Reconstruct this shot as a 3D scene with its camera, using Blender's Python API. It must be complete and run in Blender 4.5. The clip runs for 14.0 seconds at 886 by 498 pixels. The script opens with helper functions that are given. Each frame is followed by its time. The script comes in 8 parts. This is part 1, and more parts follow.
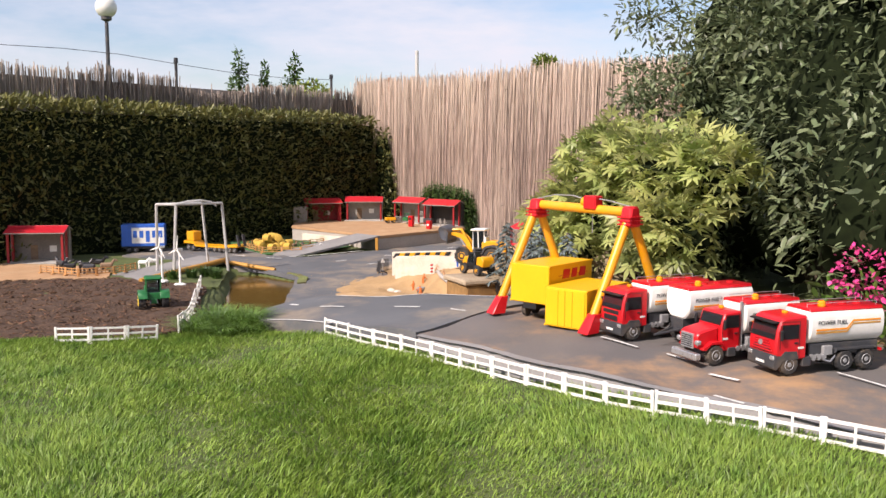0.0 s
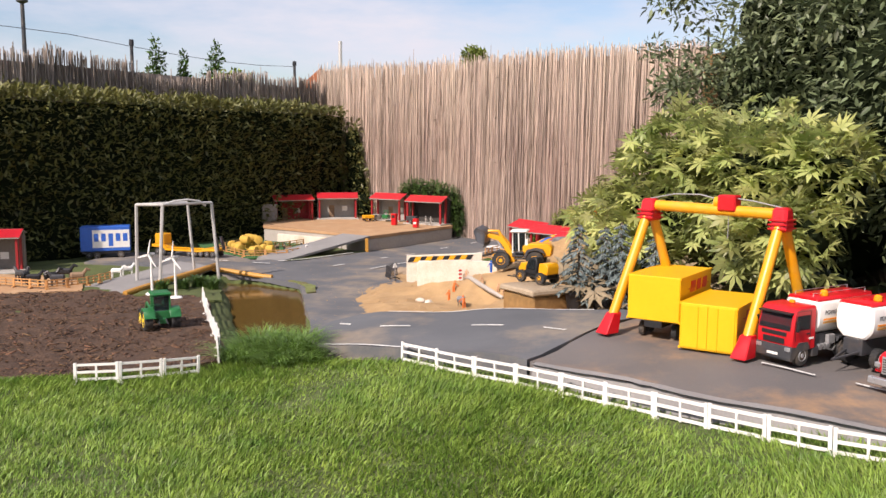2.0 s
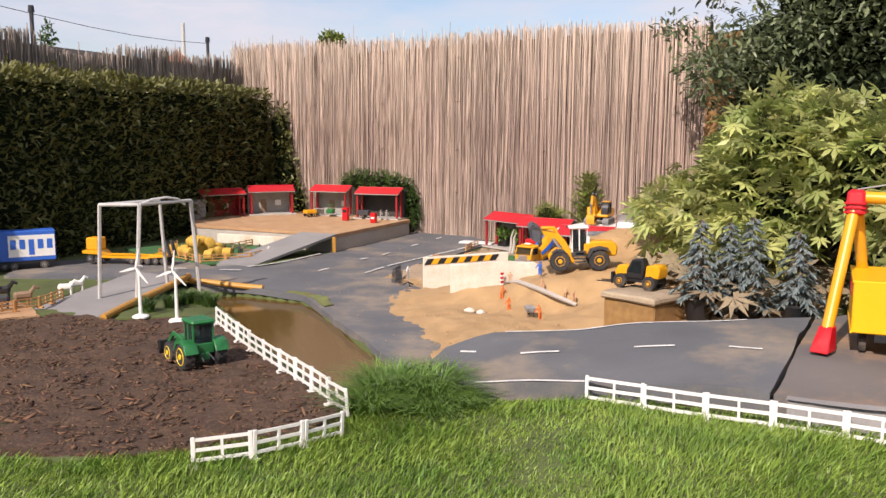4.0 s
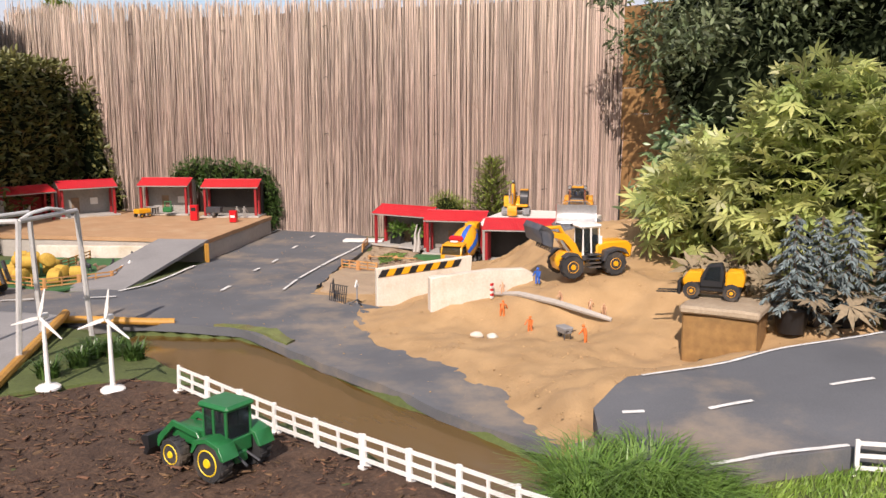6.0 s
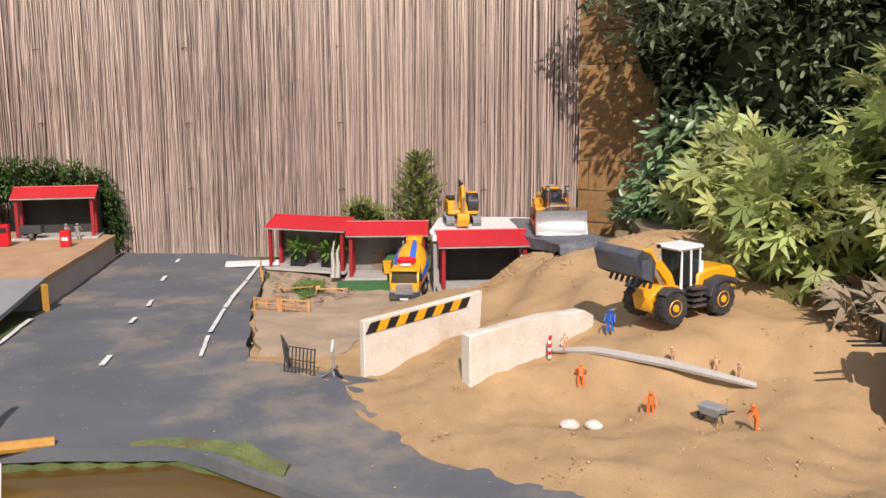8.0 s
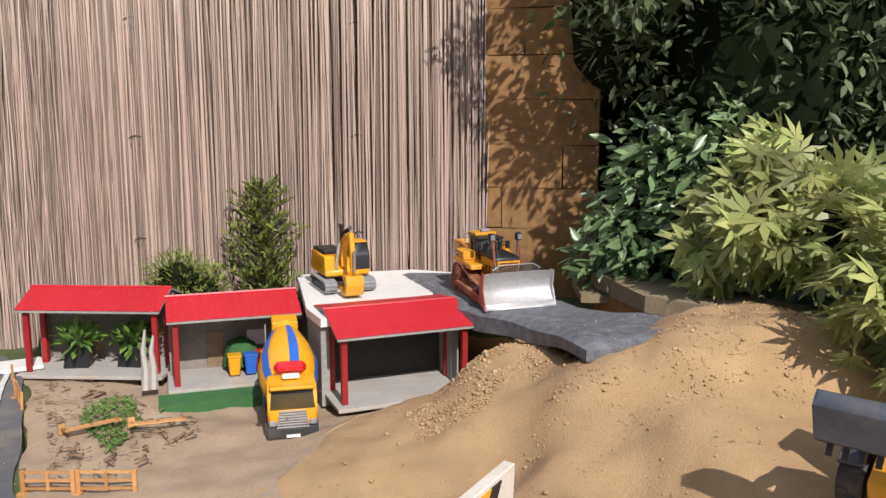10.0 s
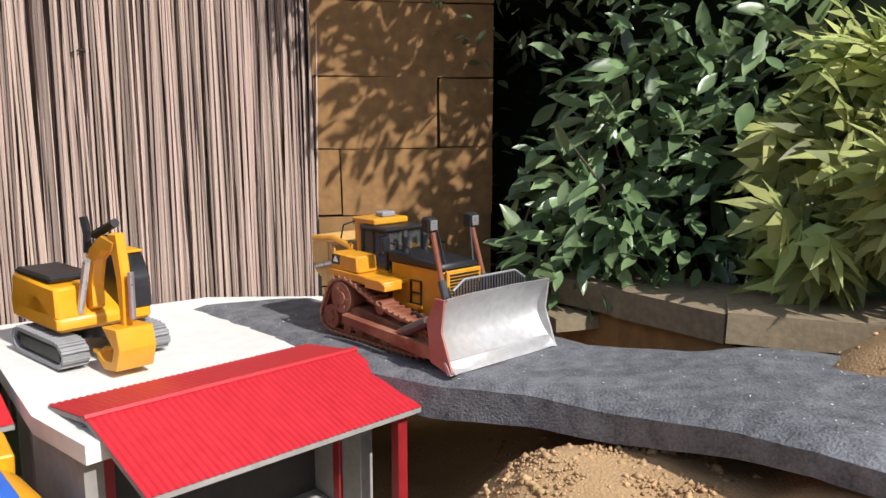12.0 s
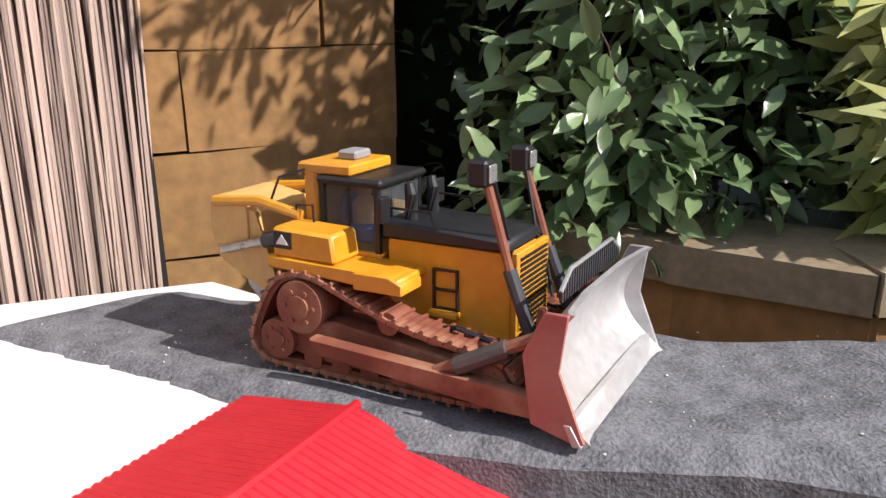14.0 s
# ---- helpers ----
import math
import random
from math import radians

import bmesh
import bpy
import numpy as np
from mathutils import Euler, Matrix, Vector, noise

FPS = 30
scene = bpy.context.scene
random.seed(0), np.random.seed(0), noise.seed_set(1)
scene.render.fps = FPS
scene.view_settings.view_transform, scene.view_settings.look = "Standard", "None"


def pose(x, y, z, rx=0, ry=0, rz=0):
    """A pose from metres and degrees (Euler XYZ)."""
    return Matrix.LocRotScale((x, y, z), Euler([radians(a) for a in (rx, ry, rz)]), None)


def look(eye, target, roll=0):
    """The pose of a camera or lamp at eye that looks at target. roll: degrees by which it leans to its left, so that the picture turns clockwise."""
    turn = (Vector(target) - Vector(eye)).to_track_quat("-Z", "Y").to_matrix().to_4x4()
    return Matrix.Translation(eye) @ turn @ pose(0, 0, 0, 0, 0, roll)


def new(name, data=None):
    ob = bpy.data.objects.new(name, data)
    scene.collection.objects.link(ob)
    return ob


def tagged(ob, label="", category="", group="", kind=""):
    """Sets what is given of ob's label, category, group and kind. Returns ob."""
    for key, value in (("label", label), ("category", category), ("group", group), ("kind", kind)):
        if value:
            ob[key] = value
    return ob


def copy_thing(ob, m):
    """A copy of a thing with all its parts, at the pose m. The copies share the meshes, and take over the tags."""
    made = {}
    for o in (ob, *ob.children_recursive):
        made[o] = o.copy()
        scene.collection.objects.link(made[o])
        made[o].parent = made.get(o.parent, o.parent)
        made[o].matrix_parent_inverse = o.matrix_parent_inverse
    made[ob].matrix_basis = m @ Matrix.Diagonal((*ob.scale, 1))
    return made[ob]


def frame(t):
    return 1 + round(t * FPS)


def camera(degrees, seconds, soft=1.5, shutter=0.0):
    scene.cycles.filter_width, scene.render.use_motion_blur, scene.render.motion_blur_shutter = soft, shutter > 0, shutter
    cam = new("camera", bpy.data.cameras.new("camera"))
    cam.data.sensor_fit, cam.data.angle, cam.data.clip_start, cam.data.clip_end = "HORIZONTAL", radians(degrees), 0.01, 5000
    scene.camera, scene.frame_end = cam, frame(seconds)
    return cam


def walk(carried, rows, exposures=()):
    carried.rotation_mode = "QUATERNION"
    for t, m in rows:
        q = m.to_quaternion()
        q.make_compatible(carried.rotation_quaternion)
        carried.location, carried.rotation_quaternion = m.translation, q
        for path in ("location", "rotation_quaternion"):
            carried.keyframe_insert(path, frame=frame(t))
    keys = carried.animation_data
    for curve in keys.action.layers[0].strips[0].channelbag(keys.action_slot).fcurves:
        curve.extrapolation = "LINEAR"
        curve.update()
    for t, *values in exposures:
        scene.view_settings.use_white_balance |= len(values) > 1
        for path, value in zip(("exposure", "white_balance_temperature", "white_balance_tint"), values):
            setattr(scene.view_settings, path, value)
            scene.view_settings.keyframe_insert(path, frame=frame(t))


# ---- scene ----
cam = camera(55.07, 14.0)
UNIT = 1.25
EXPOSURE = [(0, 0.58, 6850, 21), (3, 0.43, 6900, 21), (5.5, 0.39, 6900, 21), (7, 0.33, 6650, 19), (9.5, 0.18, 6300, 16), (11, 0.32, 6150, 12), (12.5, 0.48, 6150, 14), (14, 0.7, 6300, 17)]
PATH = [
    (0, 0.0001, 0.0005, 0.7005, 0.05, -6.46, -0.20),
    (0.5, -0.1148, 0.1312, 0.7223, -0.94, -6.78, -0.02),
    (1, -0.2644, 0.2462, 0.7267, -2.14, -6.99, -0.03),
    (1.5, -0.4390, 0.3869, 0.7137, -3.81, -6.86, -0.16),
    (2, -0.6221, 0.5600, 0.6952, -5.78, -6.90, -0.19),
    (2.5, -0.8311, 0.7484, 0.6975, -7.83, -7.17, -0.13),
    (3, -1.0457, 0.9728, 0.6784, -10.35, -7.25, -0.08),
    (3.2, -1.1318, 1.0487, 0.6771, -11.40, -7.31, -0.12),
    (5.3, -1.9201, 2.0455, 0.6855, -28.53, -8.59, 0.26),
    (5.5, -1.9638, 2.1763, 0.6889, -30.49, -8.76, 0.22),
    (6, -2.0679, 2.4998, 0.6862, -34.55, -9.02, 0.27),
    (6.5, -2.1061, 2.8531, 0.6616, -37.74, -9.07, 0.33),
    (7, -2.0926, 3.1939, 0.6347, -41.54, -9.06, 0.32),
    (7.2, -2.0734, 3.3260, 0.6338, -43.22, -9.12, 0.38),
    (9.3, -1.4735, 4.6533, 0.6423, -59.45, -9.36, -0.24),
    (9.5, -1.3931, 4.7597, 0.6413, -61.32, -9.19, -0.23),
    (10, -1.1550, 5.0273, 0.6503, -66.90, -9.38, -0.08),
    (10.5, -0.9324, 5.2198, 0.6451, -70.87, -9.73, -0.14),
    (11, -0.6449, 5.4223, 0.5701, -73.76, -9.89, -0.07),
    (11.5, -0.3749, 5.6559, 0.5180, -81.85, -9.50, -0.15),
    (12, -0.1440, 5.7890, 0.4560, -89.90, -9.22, 0.05),
    (12.5, 0.0376, 5.8992, 0.4304, -96.31, -9.70, 0.20),
    (13, 0.2008, 5.9768, 0.4104, -102.00, -10.34, 0.30),
    (13.5, 0.3192, 6.0232, 0.4040, -106.26, -12.42, 0.35),
    (14, 0.4136, 6.0416, 0.4160, -108.29, -15.16, 0.40),
]
walk(cam, [(t, pose(x * UNIT, y * UNIT, z * UNIT, 90 + pitch, roll, yaw)) for t, x, y, z, yaw, pitch, roll in PATH], EXPOSURE)

# ---- light ----
SUN_AZ, SUN_EL = math.atan2(-0.72, -0.694), radians(41)   # direction towards the sun, clockwise from +y
SUN_DIR = Vector((math.sin(SUN_AZ) * math.cos(SUN_EL), math.cos(SUN_AZ) * math.cos(SUN_EL), math.sin(SUN_EL)))
world = bpy.data.worlds.new("world")
scene.world = world
world.use_nodes = True
wn, wl = world.node_tree.nodes, world.node_tree.links
wn.clear()
sky = wn.new("ShaderNodeTexSky")
sky.sky_type, sky.sun_disc = "NISHITA", False
sky.sun_elevation, sky.sun_rotation = SUN_EL, SUN_AZ
sky.air_density, sky.dust_density, sky.ozone_density = 1.0, 1.2, 2.0
wc = wn.new("ShaderNodeTexCoord")
wm = wn.new("ShaderNodeMapping")
wm.inputs["Scale"].default_value = (1.6, 1.6, 6.0)
cloud = wn.new("ShaderNodeTexNoise")
cloud.inputs["Scale"].default_value, cloud.inputs["Detail"].default_value, cloud.inputs["Roughness"].default_value = 1.9, 6.0, 0.6
ramp = wn.new("ShaderNodeMapRange")
ramp.inputs["From Min"].default_value, ramp.inputs["From Max"].default_value = 0.38, 0.66
wmix = wn.new("ShaderNodeMix")
wmix.data_type = "RGBA"
wmix.inputs["B"].default_value = (5.0, 5.35, 5.95, 1)
wbg = wn.new("ShaderNodeBackground")
wbg.inputs["Strength"].default_value = 0.11
wo = wn.new("ShaderNodeOutputWorld")
wl.new(wc.outputs["Generated"], wm.inputs["Vector"])
wl.new(wm.outputs["Vector"], cloud.inputs["Vector"])
wl.new(cloud.outputs["Fac"], ramp.inputs["Value"])
wl.new(ramp.outputs["Result"], wmix.inputs["Factor"])
wl.new(sky.outputs["Color"], wmix.inputs["A"])
wl.new(wmix.outputs["Result"], wbg.inputs["Color"])
wl.new(wbg.outputs["Background"], wo.inputs["Surface"])
sun = new("sun", bpy.data.lights.new("sun", "SUN"))
sun.data.energy, sun.data.angle, sun.data.color = 4.2, radians(0.6), (1.0, 0.95, 0.87)
sun.matrix_world = look(SUN_DIR * 30, (0, 0, 0))


# ---- materials ----
def mat(name, c1, c2=None, rough=0.6, metal=0.0, scale=8.0, fine=60.0, bump=0.0, dist=0.004, var=0.25, spread=0.0, island=False,
        stretch=(1, 1, 1), coat=0.0, transl=0.0, dirt=None, dirt_scale=3.0, dirt_amount=0.5, spec=0.5, rvar=0.1, paler_top=None):
    """Two scales of colour variation, an own tint for each piece, bump and patches of dirt."""
    m = bpy.data.materials.new(name)
    m.use_nodes = True
    n, l = m.node_tree.nodes, m.node_tree.links
    b = n["Principled BSDF"]
    b.inputs["Roughness"].default_value, b.inputs["Metallic"].default_value = rough, metal
    b.inputs["Coat Weight"].default_value, b.inputs["Specular IOR Level"].default_value = coat, spec
    c2 = c2 or tuple(v * (1 - var) for v in c1)
    tc, mp = n.new("ShaderNodeTexCoord"), n.new("ShaderNodeMapping")
    mp.inputs["Scale"].default_value = stretch
    l.new(tc.outputs["Object"], mp.inputs["Vector"])
    big, small = n.new("ShaderNodeTexNoise"), n.new("ShaderNodeTexNoise")
    big.inputs["Scale"].default_value, big.inputs["Detail"].default_value = scale, 5
    small.inputs["Scale"].default_value, small.inputs["Detail"].default_value = fine, 4
    for q in (big, small):
        l.new(mp.outputs["Vector"], q.inputs["Vector"])
    add = n.new("ShaderNodeMath")
    add.operation = "MULTIPLY_ADD"
    add.inputs[1].default_value = 0.55
    l.new(big.outputs["Fac"], add.inputs[0])
    half = n.new("ShaderNodeMath")
    half.operation = "MULTIPLY"
    half.inputs[1].default_value = 0.45
    l.new(small.outputs["Fac"], half.inputs[0])
    l.new(half.outputs[0], add.inputs[2])
    rng = n.new("ShaderNodeMapRange")
    rng.inputs["From Min"].default_value, rng.inputs["From Max"].default_value = 0.35, 0.65
    l.new(add.outputs[0], rng.inputs["Value"])
    mix = n.new("ShaderNodeMix")
    mix.data_type = "RGBA"
    mix.inputs["A"].default_value, mix.inputs["B"].default_value = (*c2, 1), (*c1, 1)
    l.new(rng.outputs["Result"], mix.inputs["Factor"])
    col = mix.outputs["Result"]
    if dirt:
        dn = n.new("ShaderNodeTexNoise")
        dn.inputs["Scale"].default_value, dn.inputs["Detail"].default_value, dn.inputs["Roughness"].default_value = dirt_scale, 7, 0.65
        l.new(tc.outputs["Object"], dn.inputs["Vector"])
        dr = n.new("ShaderNodeMapRange")
        dr.inputs["From Min"].default_value, dr.inputs["From Max"].default_value, dr.inputs["To Max"].default_value = 0.47, 0.70, dirt_amount
        dr.interpolation_type = "SMOOTHSTEP"
        l.new(dn.outputs["Fac"], dr.inputs["Value"])
        dm = n.new("ShaderNodeMix")
        dm.data_type = "RGBA"
        dm.inputs["B"].default_value = (*dirt, 1)
        l.new(dr.outputs["Result"], dm.inputs["Factor"])
        l.new(col, dm.inputs["A"])
        col = dm.outputs["Result"]
    if paler_top:   # blends to a paler tint towards the tips, between two heights
        tint, z0, z1, most = paler_top
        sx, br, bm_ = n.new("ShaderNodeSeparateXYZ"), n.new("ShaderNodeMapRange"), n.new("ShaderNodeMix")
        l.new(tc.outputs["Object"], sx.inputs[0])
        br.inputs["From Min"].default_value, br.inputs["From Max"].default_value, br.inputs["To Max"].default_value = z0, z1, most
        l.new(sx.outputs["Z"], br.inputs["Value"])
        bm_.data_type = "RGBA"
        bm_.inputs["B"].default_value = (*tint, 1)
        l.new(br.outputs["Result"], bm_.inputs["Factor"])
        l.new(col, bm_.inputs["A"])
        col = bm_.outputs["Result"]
    if spread:
        if island:
            src = n.new("ShaderNodeNewGeometry").outputs["Random Per Island"]
        else:
            src = n.new("ShaderNodeObjectInfo").outputs["Random"]
        hr = n.new("ShaderNodeMapRange")
        hr.inputs["To Min"].default_value, hr.inputs["To Max"].default_value = 1 - spread, 1 + spread
        l.new(src, hr.inputs["Value"])
        hs = n.new("ShaderNodeHueSaturation")
        l.new(hr.outputs["Result"], hs.inputs["Value"])
        l.new(col, hs.inputs["Color"])
        hh = n.new("ShaderNodeMapRange")
        hh.inputs["To Min"].default_value, hh.inputs["To Max"].default_value = 0.5 - spread * 0.022, 0.5 + spread * 0.022
        sw = n.new("ShaderNodeMath")
        sw.operation = "FRACT"
        ml = n.new("ShaderNodeMath")
        ml.operation = "MULTIPLY"
        ml.inputs[1].default_value = 7.31
        l.new(src, ml.inputs[0])
        l.new(ml.outputs[0], sw.inputs[0])
        l.new(sw.outputs[0], hh.inputs["Value"])
        l.new(hh.outputs["Result"], hs.inputs["Hue"])
        col = hs.outputs["Color"]
    l.new(col, b.inputs["Base Color"])
    rr = n.new("ShaderNodeMapRange")
    rr.inputs["To Min"].default_value, rr.inputs["To Max"].default_value = max(0.03, rough - rvar), min(1, rough + rvar)
    l.new(small.outputs["Fac"], rr.inputs["Value"])
    l.new(rr.outputs["Result"], b.inputs["Roughness"])
    if bump:
        bp = n.new("ShaderNodeBump")
        bp.inputs["Strength"].default_value, bp.inputs["Distance"].default_value = bump, dist
        l.new(add.outputs[0], bp.inputs["Height"])
        l.new(bp.outputs["Normal"], b.inputs["Normal"])
    if transl:
        t = n.new("ShaderNodeBsdfTranslucent")
        l.new(col, t.inputs["Color"])
        ms = n.new("ShaderNodeMixShader")
        ms.inputs["Fac"].default_value = transl
        l.new(b.outputs[0], ms.inputs[1])
        l.new(t.outputs[0], ms.inputs[2])
        l.new(ms.outputs[0], n["Material Output"].inputs["Surface"])
    return m


def glass(name, tint, rough=0.03):
    m = bpy.data.materials.new(name)
    m.use_nodes = True
    b = m.node_tree.nodes["Principled BSDF"]
    b.inputs["Base Color"].default_value = (*tint, 1)
    b.inputs["Transmission Weight"].default_value, b.inputs["Roughness"].default_value, b.inputs["IOR"].default_value = 0.92, rough, 1.1
    return m


M_SOIL = mat("lawn_soil", (0.10, 0.13, 0.035), (0.055, 0.07, 0.02), 0.95, scale=6, fine=90, bump=0.6, dist=0.01)
M_BLADE = mat("grass_blade", (0.265, 0.375, 0.068), (0.115, 0.22, 0.032), 0.5, scale=5.5, fine=16, spread=0.42, island=True, transl=0.3, spec=0.4)
M_TUFT = mat("tuft_blade", (0.18, 0.30, 0.06), (0.09, 0.18, 0.03), 0.45, scale=4, fine=20, spread=0.35, island=True, transl=0.25)
M_MOSS = mat("moss", (0.19, 0.22, 0.065), (0.085, 0.10, 0.035), 0.95, scale=12, fine=160, bump=1.0, dist=0.01, dirt=(0.16, 0.11, 0.06), dirt_scale=9, dirt_amount=0.7)
M_MULCH = mat("bark_mulch", (0.088, 0.048, 0.027), (0.036, 0.019, 0.011), 0.95, scale=14, fine=120, bump=1.0, dist=0.012, dirt=(0.2, 0.12, 0.07), dirt_scale=60, dirt_amount=0.35)
M_CHIP = mat("bark_chip", (0.17, 0.09, 0.045), (0.06, 0.031, 0.017), 0.9, scale=30, fine=200, spread=0.6, island=True)
M_YARD = mat("yard_soil", (0.41, 0.305, 0.20), (0.29, 0.215, 0.14), 0.95, scale=8, fine=130, bump=0.8, dist=0.006, dirt=(0.45, 0.34, 0.2), dirt_scale=4, dirt_amount=0.6)
M_SAND = mat("sand", (0.47, 0.305, 0.148), (0.33, 0.205, 0.094), 0.95, scale=9, fine=300, bump=0.9, dist=0.007, dirt=(0.33, 0.215, 0.11), dirt_scale=5, dirt_amount=0.55)
M_CLOD = mat("sand_clod", (0.50, 0.33, 0.165), (0.36, 0.225, 0.105), 0.95, scale=30, fine=200, spread=0.25, island=True)
M_FELT = mat("roofing_felt", (0.125, 0.13, 0.137), (0.085, 0.09, 0.097), 0.85, scale=4, fine=260, bump=0.35, dist=0.002, dirt=(0.36, 0.275, 0.18), dirt_scale=2.3, dirt_amount=0.55)
M_PAD = mat("pad_felt", (0.15, 0.135, 0.125), (0.10, 0.094, 0.092), 0.8, scale=3, fine=260, bump=0.3, dist=0.002, dirt=(0.43, 0.25, 0.12), dirt_scale=1.7, dirt_amount=1.0)
M_RAMP = mat("grey_ramp", (0.27, 0.26, 0.25), (0.2, 0.195, 0.19), 0.85, scale=6, fine=120, bump=0.3, dist=0.002)
M_MAT = mat("rubber_mat", (0.21, 0.215, 0.225), (0.06, 0.062, 0.068), 0.78, scale=34, fine=300, bump=1.0, dist=0.006, dirt=(0.26, 0.26, 0.26), dirt_scale=260, dirt_amount=0.45)
M_WHITE = mat("white_paint", (0.80, 0.78, 0.73), (0.68, 0.66, 0.61), 0.6, scale=5, fine=40, bump=0.15, dist=0.002)
M_LINE = mat("road_line", (0.75, 0.74, 0.70), (0.5, 0.5, 0.47), 0.8, scale=30, fine=160, bump=0.2, dist=0.001)
M_PLASTIC_W = mat("white_plastic", (0.83, 0.82, 0.78), (0.70, 0.68, 0.62), 0.4, scale=6, fine=60)
M_CONC = mat("pale_concrete", (0.70, 0.64, 0.55), (0.56, 0.49, 0.39), 0.9, scale=9, fine=120, bump=0.5, dist=0.003, dirt=(0.45, 0.33, 0.2), dirt_scale=6, dirt_amount=0.6)
M_STONE = mat("sandstone_block", (0.34, 0.19, 0.066), (0.185, 0.098, 0.034), 0.9, scale=5, fine=38, bump=0.55, dist=0.009, spread=0.12, dirt=(0.13, 0.085, 0.04), dirt_scale=3.5, dirt_amount=0.7)
M_SLAB = mat("grey_stone_slab", (0.30, 0.235, 0.145), (0.17, 0.13, 0.078), 0.9, scale=9, fine=90, bump=0.6, dist=0.004, dirt=(0.1, 0.1, 0.06), dirt_scale=5)
M_BOXTOP = mat("flagstone", (0.40, 0.32, 0.22), (0.27, 0.2, 0.13), 0.9, scale=12, fine=110, bump=0.6, dist=0.003)
M_WOOD = mat("weathered_wood", (0.3, 0.2, 0.12), (0.18, 0.115, 0.07), 0.8, scale=10, fine=60, stretch=(1, 1, 6), bump=0.4, dist=0.002)
M_YWOOD = mat("varnished_pole", (0.55, 0.28, 0.05), (0.4, 0.19, 0.03), 0.45, scale=8, fine=70, bump=0.2, dist=0.001)
M_FENCEWOOD = mat("toy_fence_wood", (0.52, 0.27, 0.10), (0.4, 0.19, 0.06), 0.6, scale=20, fine=80, spread=0.2)
M_REED = mat("reed", (0.50, 0.38, 0.305), (0.30, 0.22, 0.178), 0.75, scale=3, fine=70, stretch=(1, 1, 0.12), spread=0.5, island=True, bump=0.25, dist=0.001, paler_top=((0.66, 0.54, 0.43), 0.7, 1.42, 0.6))
M_REED1 = mat("reed_stalk", (0.50, 0.38, 0.305), (0.30, 0.22, 0.178), 0.75, scale=3, fine=70, stretch=(1, 1, 0.12), spread=0.5, bump=0.25, dist=0.001, paler_top=((0.66, 0.54, 0.43), 0.55, 1.0, 0.6))
M_OLDREED = mat("old_reed", (0.50, 0.42, 0.35), (0.15, 0.12, 0.10), 0.9, scale=1.7, fine=30, stretch=(1, 1, 0.3), spread=0.5, island=True)
# darker than the reeds, paints the shade seen between stalks
M_GAPSHADE = mat("reed_gap_shade", (0.19, 0.14, 0.11), (0.11, 0.08, 0.062), 0.95, scale=10, fine=60)
M_HEDGE = mat("hedge_leaf", (0.20, 0.19, 0.055), (0.105, 0.115, 0.032), 0.5, scale=1.6, fine=9, spread=0.32, island=True, transl=0.2)
# near-black colour stands in for the shade deep inside foliage
M_SHADECORE = mat("foliage_shade_core", (0.014, 0.02, 0.008), (0.006, 0.009, 0.004), 0.95, scale=6, fine=40, spec=0.05)
M_LAUREL = mat("dark_leaf", (0.19, 0.225, 0.115), (0.085, 0.12, 0.055), 0.45, scale=2, fine=12, spread=0.5, island=True, transl=0.3, spec=0.45)
M_SHOOT = mat("broad_shoot_leaf", (0.25, 0.34, 0.16), (0.115, 0.185, 0.075), 0.33, scale=3, fine=16, spread=0.45, island=True, transl=0.25, spec=0.6)
M_LOBED = mat("pale_lobed_leaf", (0.50, 0.50, 0.19), (0.29, 0.36, 0.11), 0.42, scale=3.5, fine=14, spread=0.55, island=True, transl=0.45)
M_SPRUCE = mat("blue_spruce", (0.20, 0.25, 0.25), (0.11, 0.145, 0.14), 0.6, scale=8, fine=40, spread=0.35, island=True, transl=0.1)
M_THUJA = mat("thuja", (0.25, 0.30, 0.05), (0.12, 0.17, 0.03), 0.6, scale=8, fine=40, spread=0.45, island=True, transl=0.15)
M_BOXWOOD = mat("boxwood", (0.08, 0.15, 0.03), (0.035, 0.075, 0.015), 0.4, scale=8, fine=40, spread=0.4, island=True, transl=0.15)
M_BARK = mat("bark", (0.17, 0.125, 0.085), (0.09, 0.065, 0.045), 0.9, scale=12, fine=80, bump=0.5, dist=0.003)
M_ROOF = mat("red_roof_plastic", (0.55, 0.022, 0.03), (0.45, 0.014, 0.021), 0.42, scale=4, fine=60, spread=0.06)
M_REDPOST = mat("red_painted_wood", (0.36, 0.018, 0.02), (0.25, 0.012, 0.014), 0.5, scale=8, fine=60)
M_SHEDWALL = mat("grey_shed_wall", (0.36, 0.34, 0.31), (0.25, 0.235, 0.21), 0.85, scale=7, fine=70, bump=0.2, dist=0.002)
# wall colour taken near black for the shade of a deep interior
M_SHED_DEEPSHADE = mat("shed_inner_shade", (0.055, 0.048, 0.042), (0.032, 0.028, 0.024), 0.9, scale=7, fine=70)
# grey shed board darkened in colour for the shade under the roof
M_SHED_HALFSHADE = mat("shaded_shed_board", (0.26, 0.23, 0.20), (0.17, 0.15, 0.13), 0.85, scale=7, fine=70, bump=0.2, dist=0.002)
M_SLABGREY = mat("shed_floor_slab", (0.46, 0.44, 0.4), (0.34, 0.32, 0.29), 0.85, scale=9, fine=120, bump=0.3, dist=0.002, dirt=(0.4, 0.29, 0.17), dirt_scale=8)
M_YELLOW = mat("yellow_plastic", (0.78, 0.36, 0.010), (0.70, 0.31, 0.007), 0.38, scale=6, fine=50, dirt=(0.5, 0.33, 0.1), dirt_scale=9, dirt_amount=0.25)
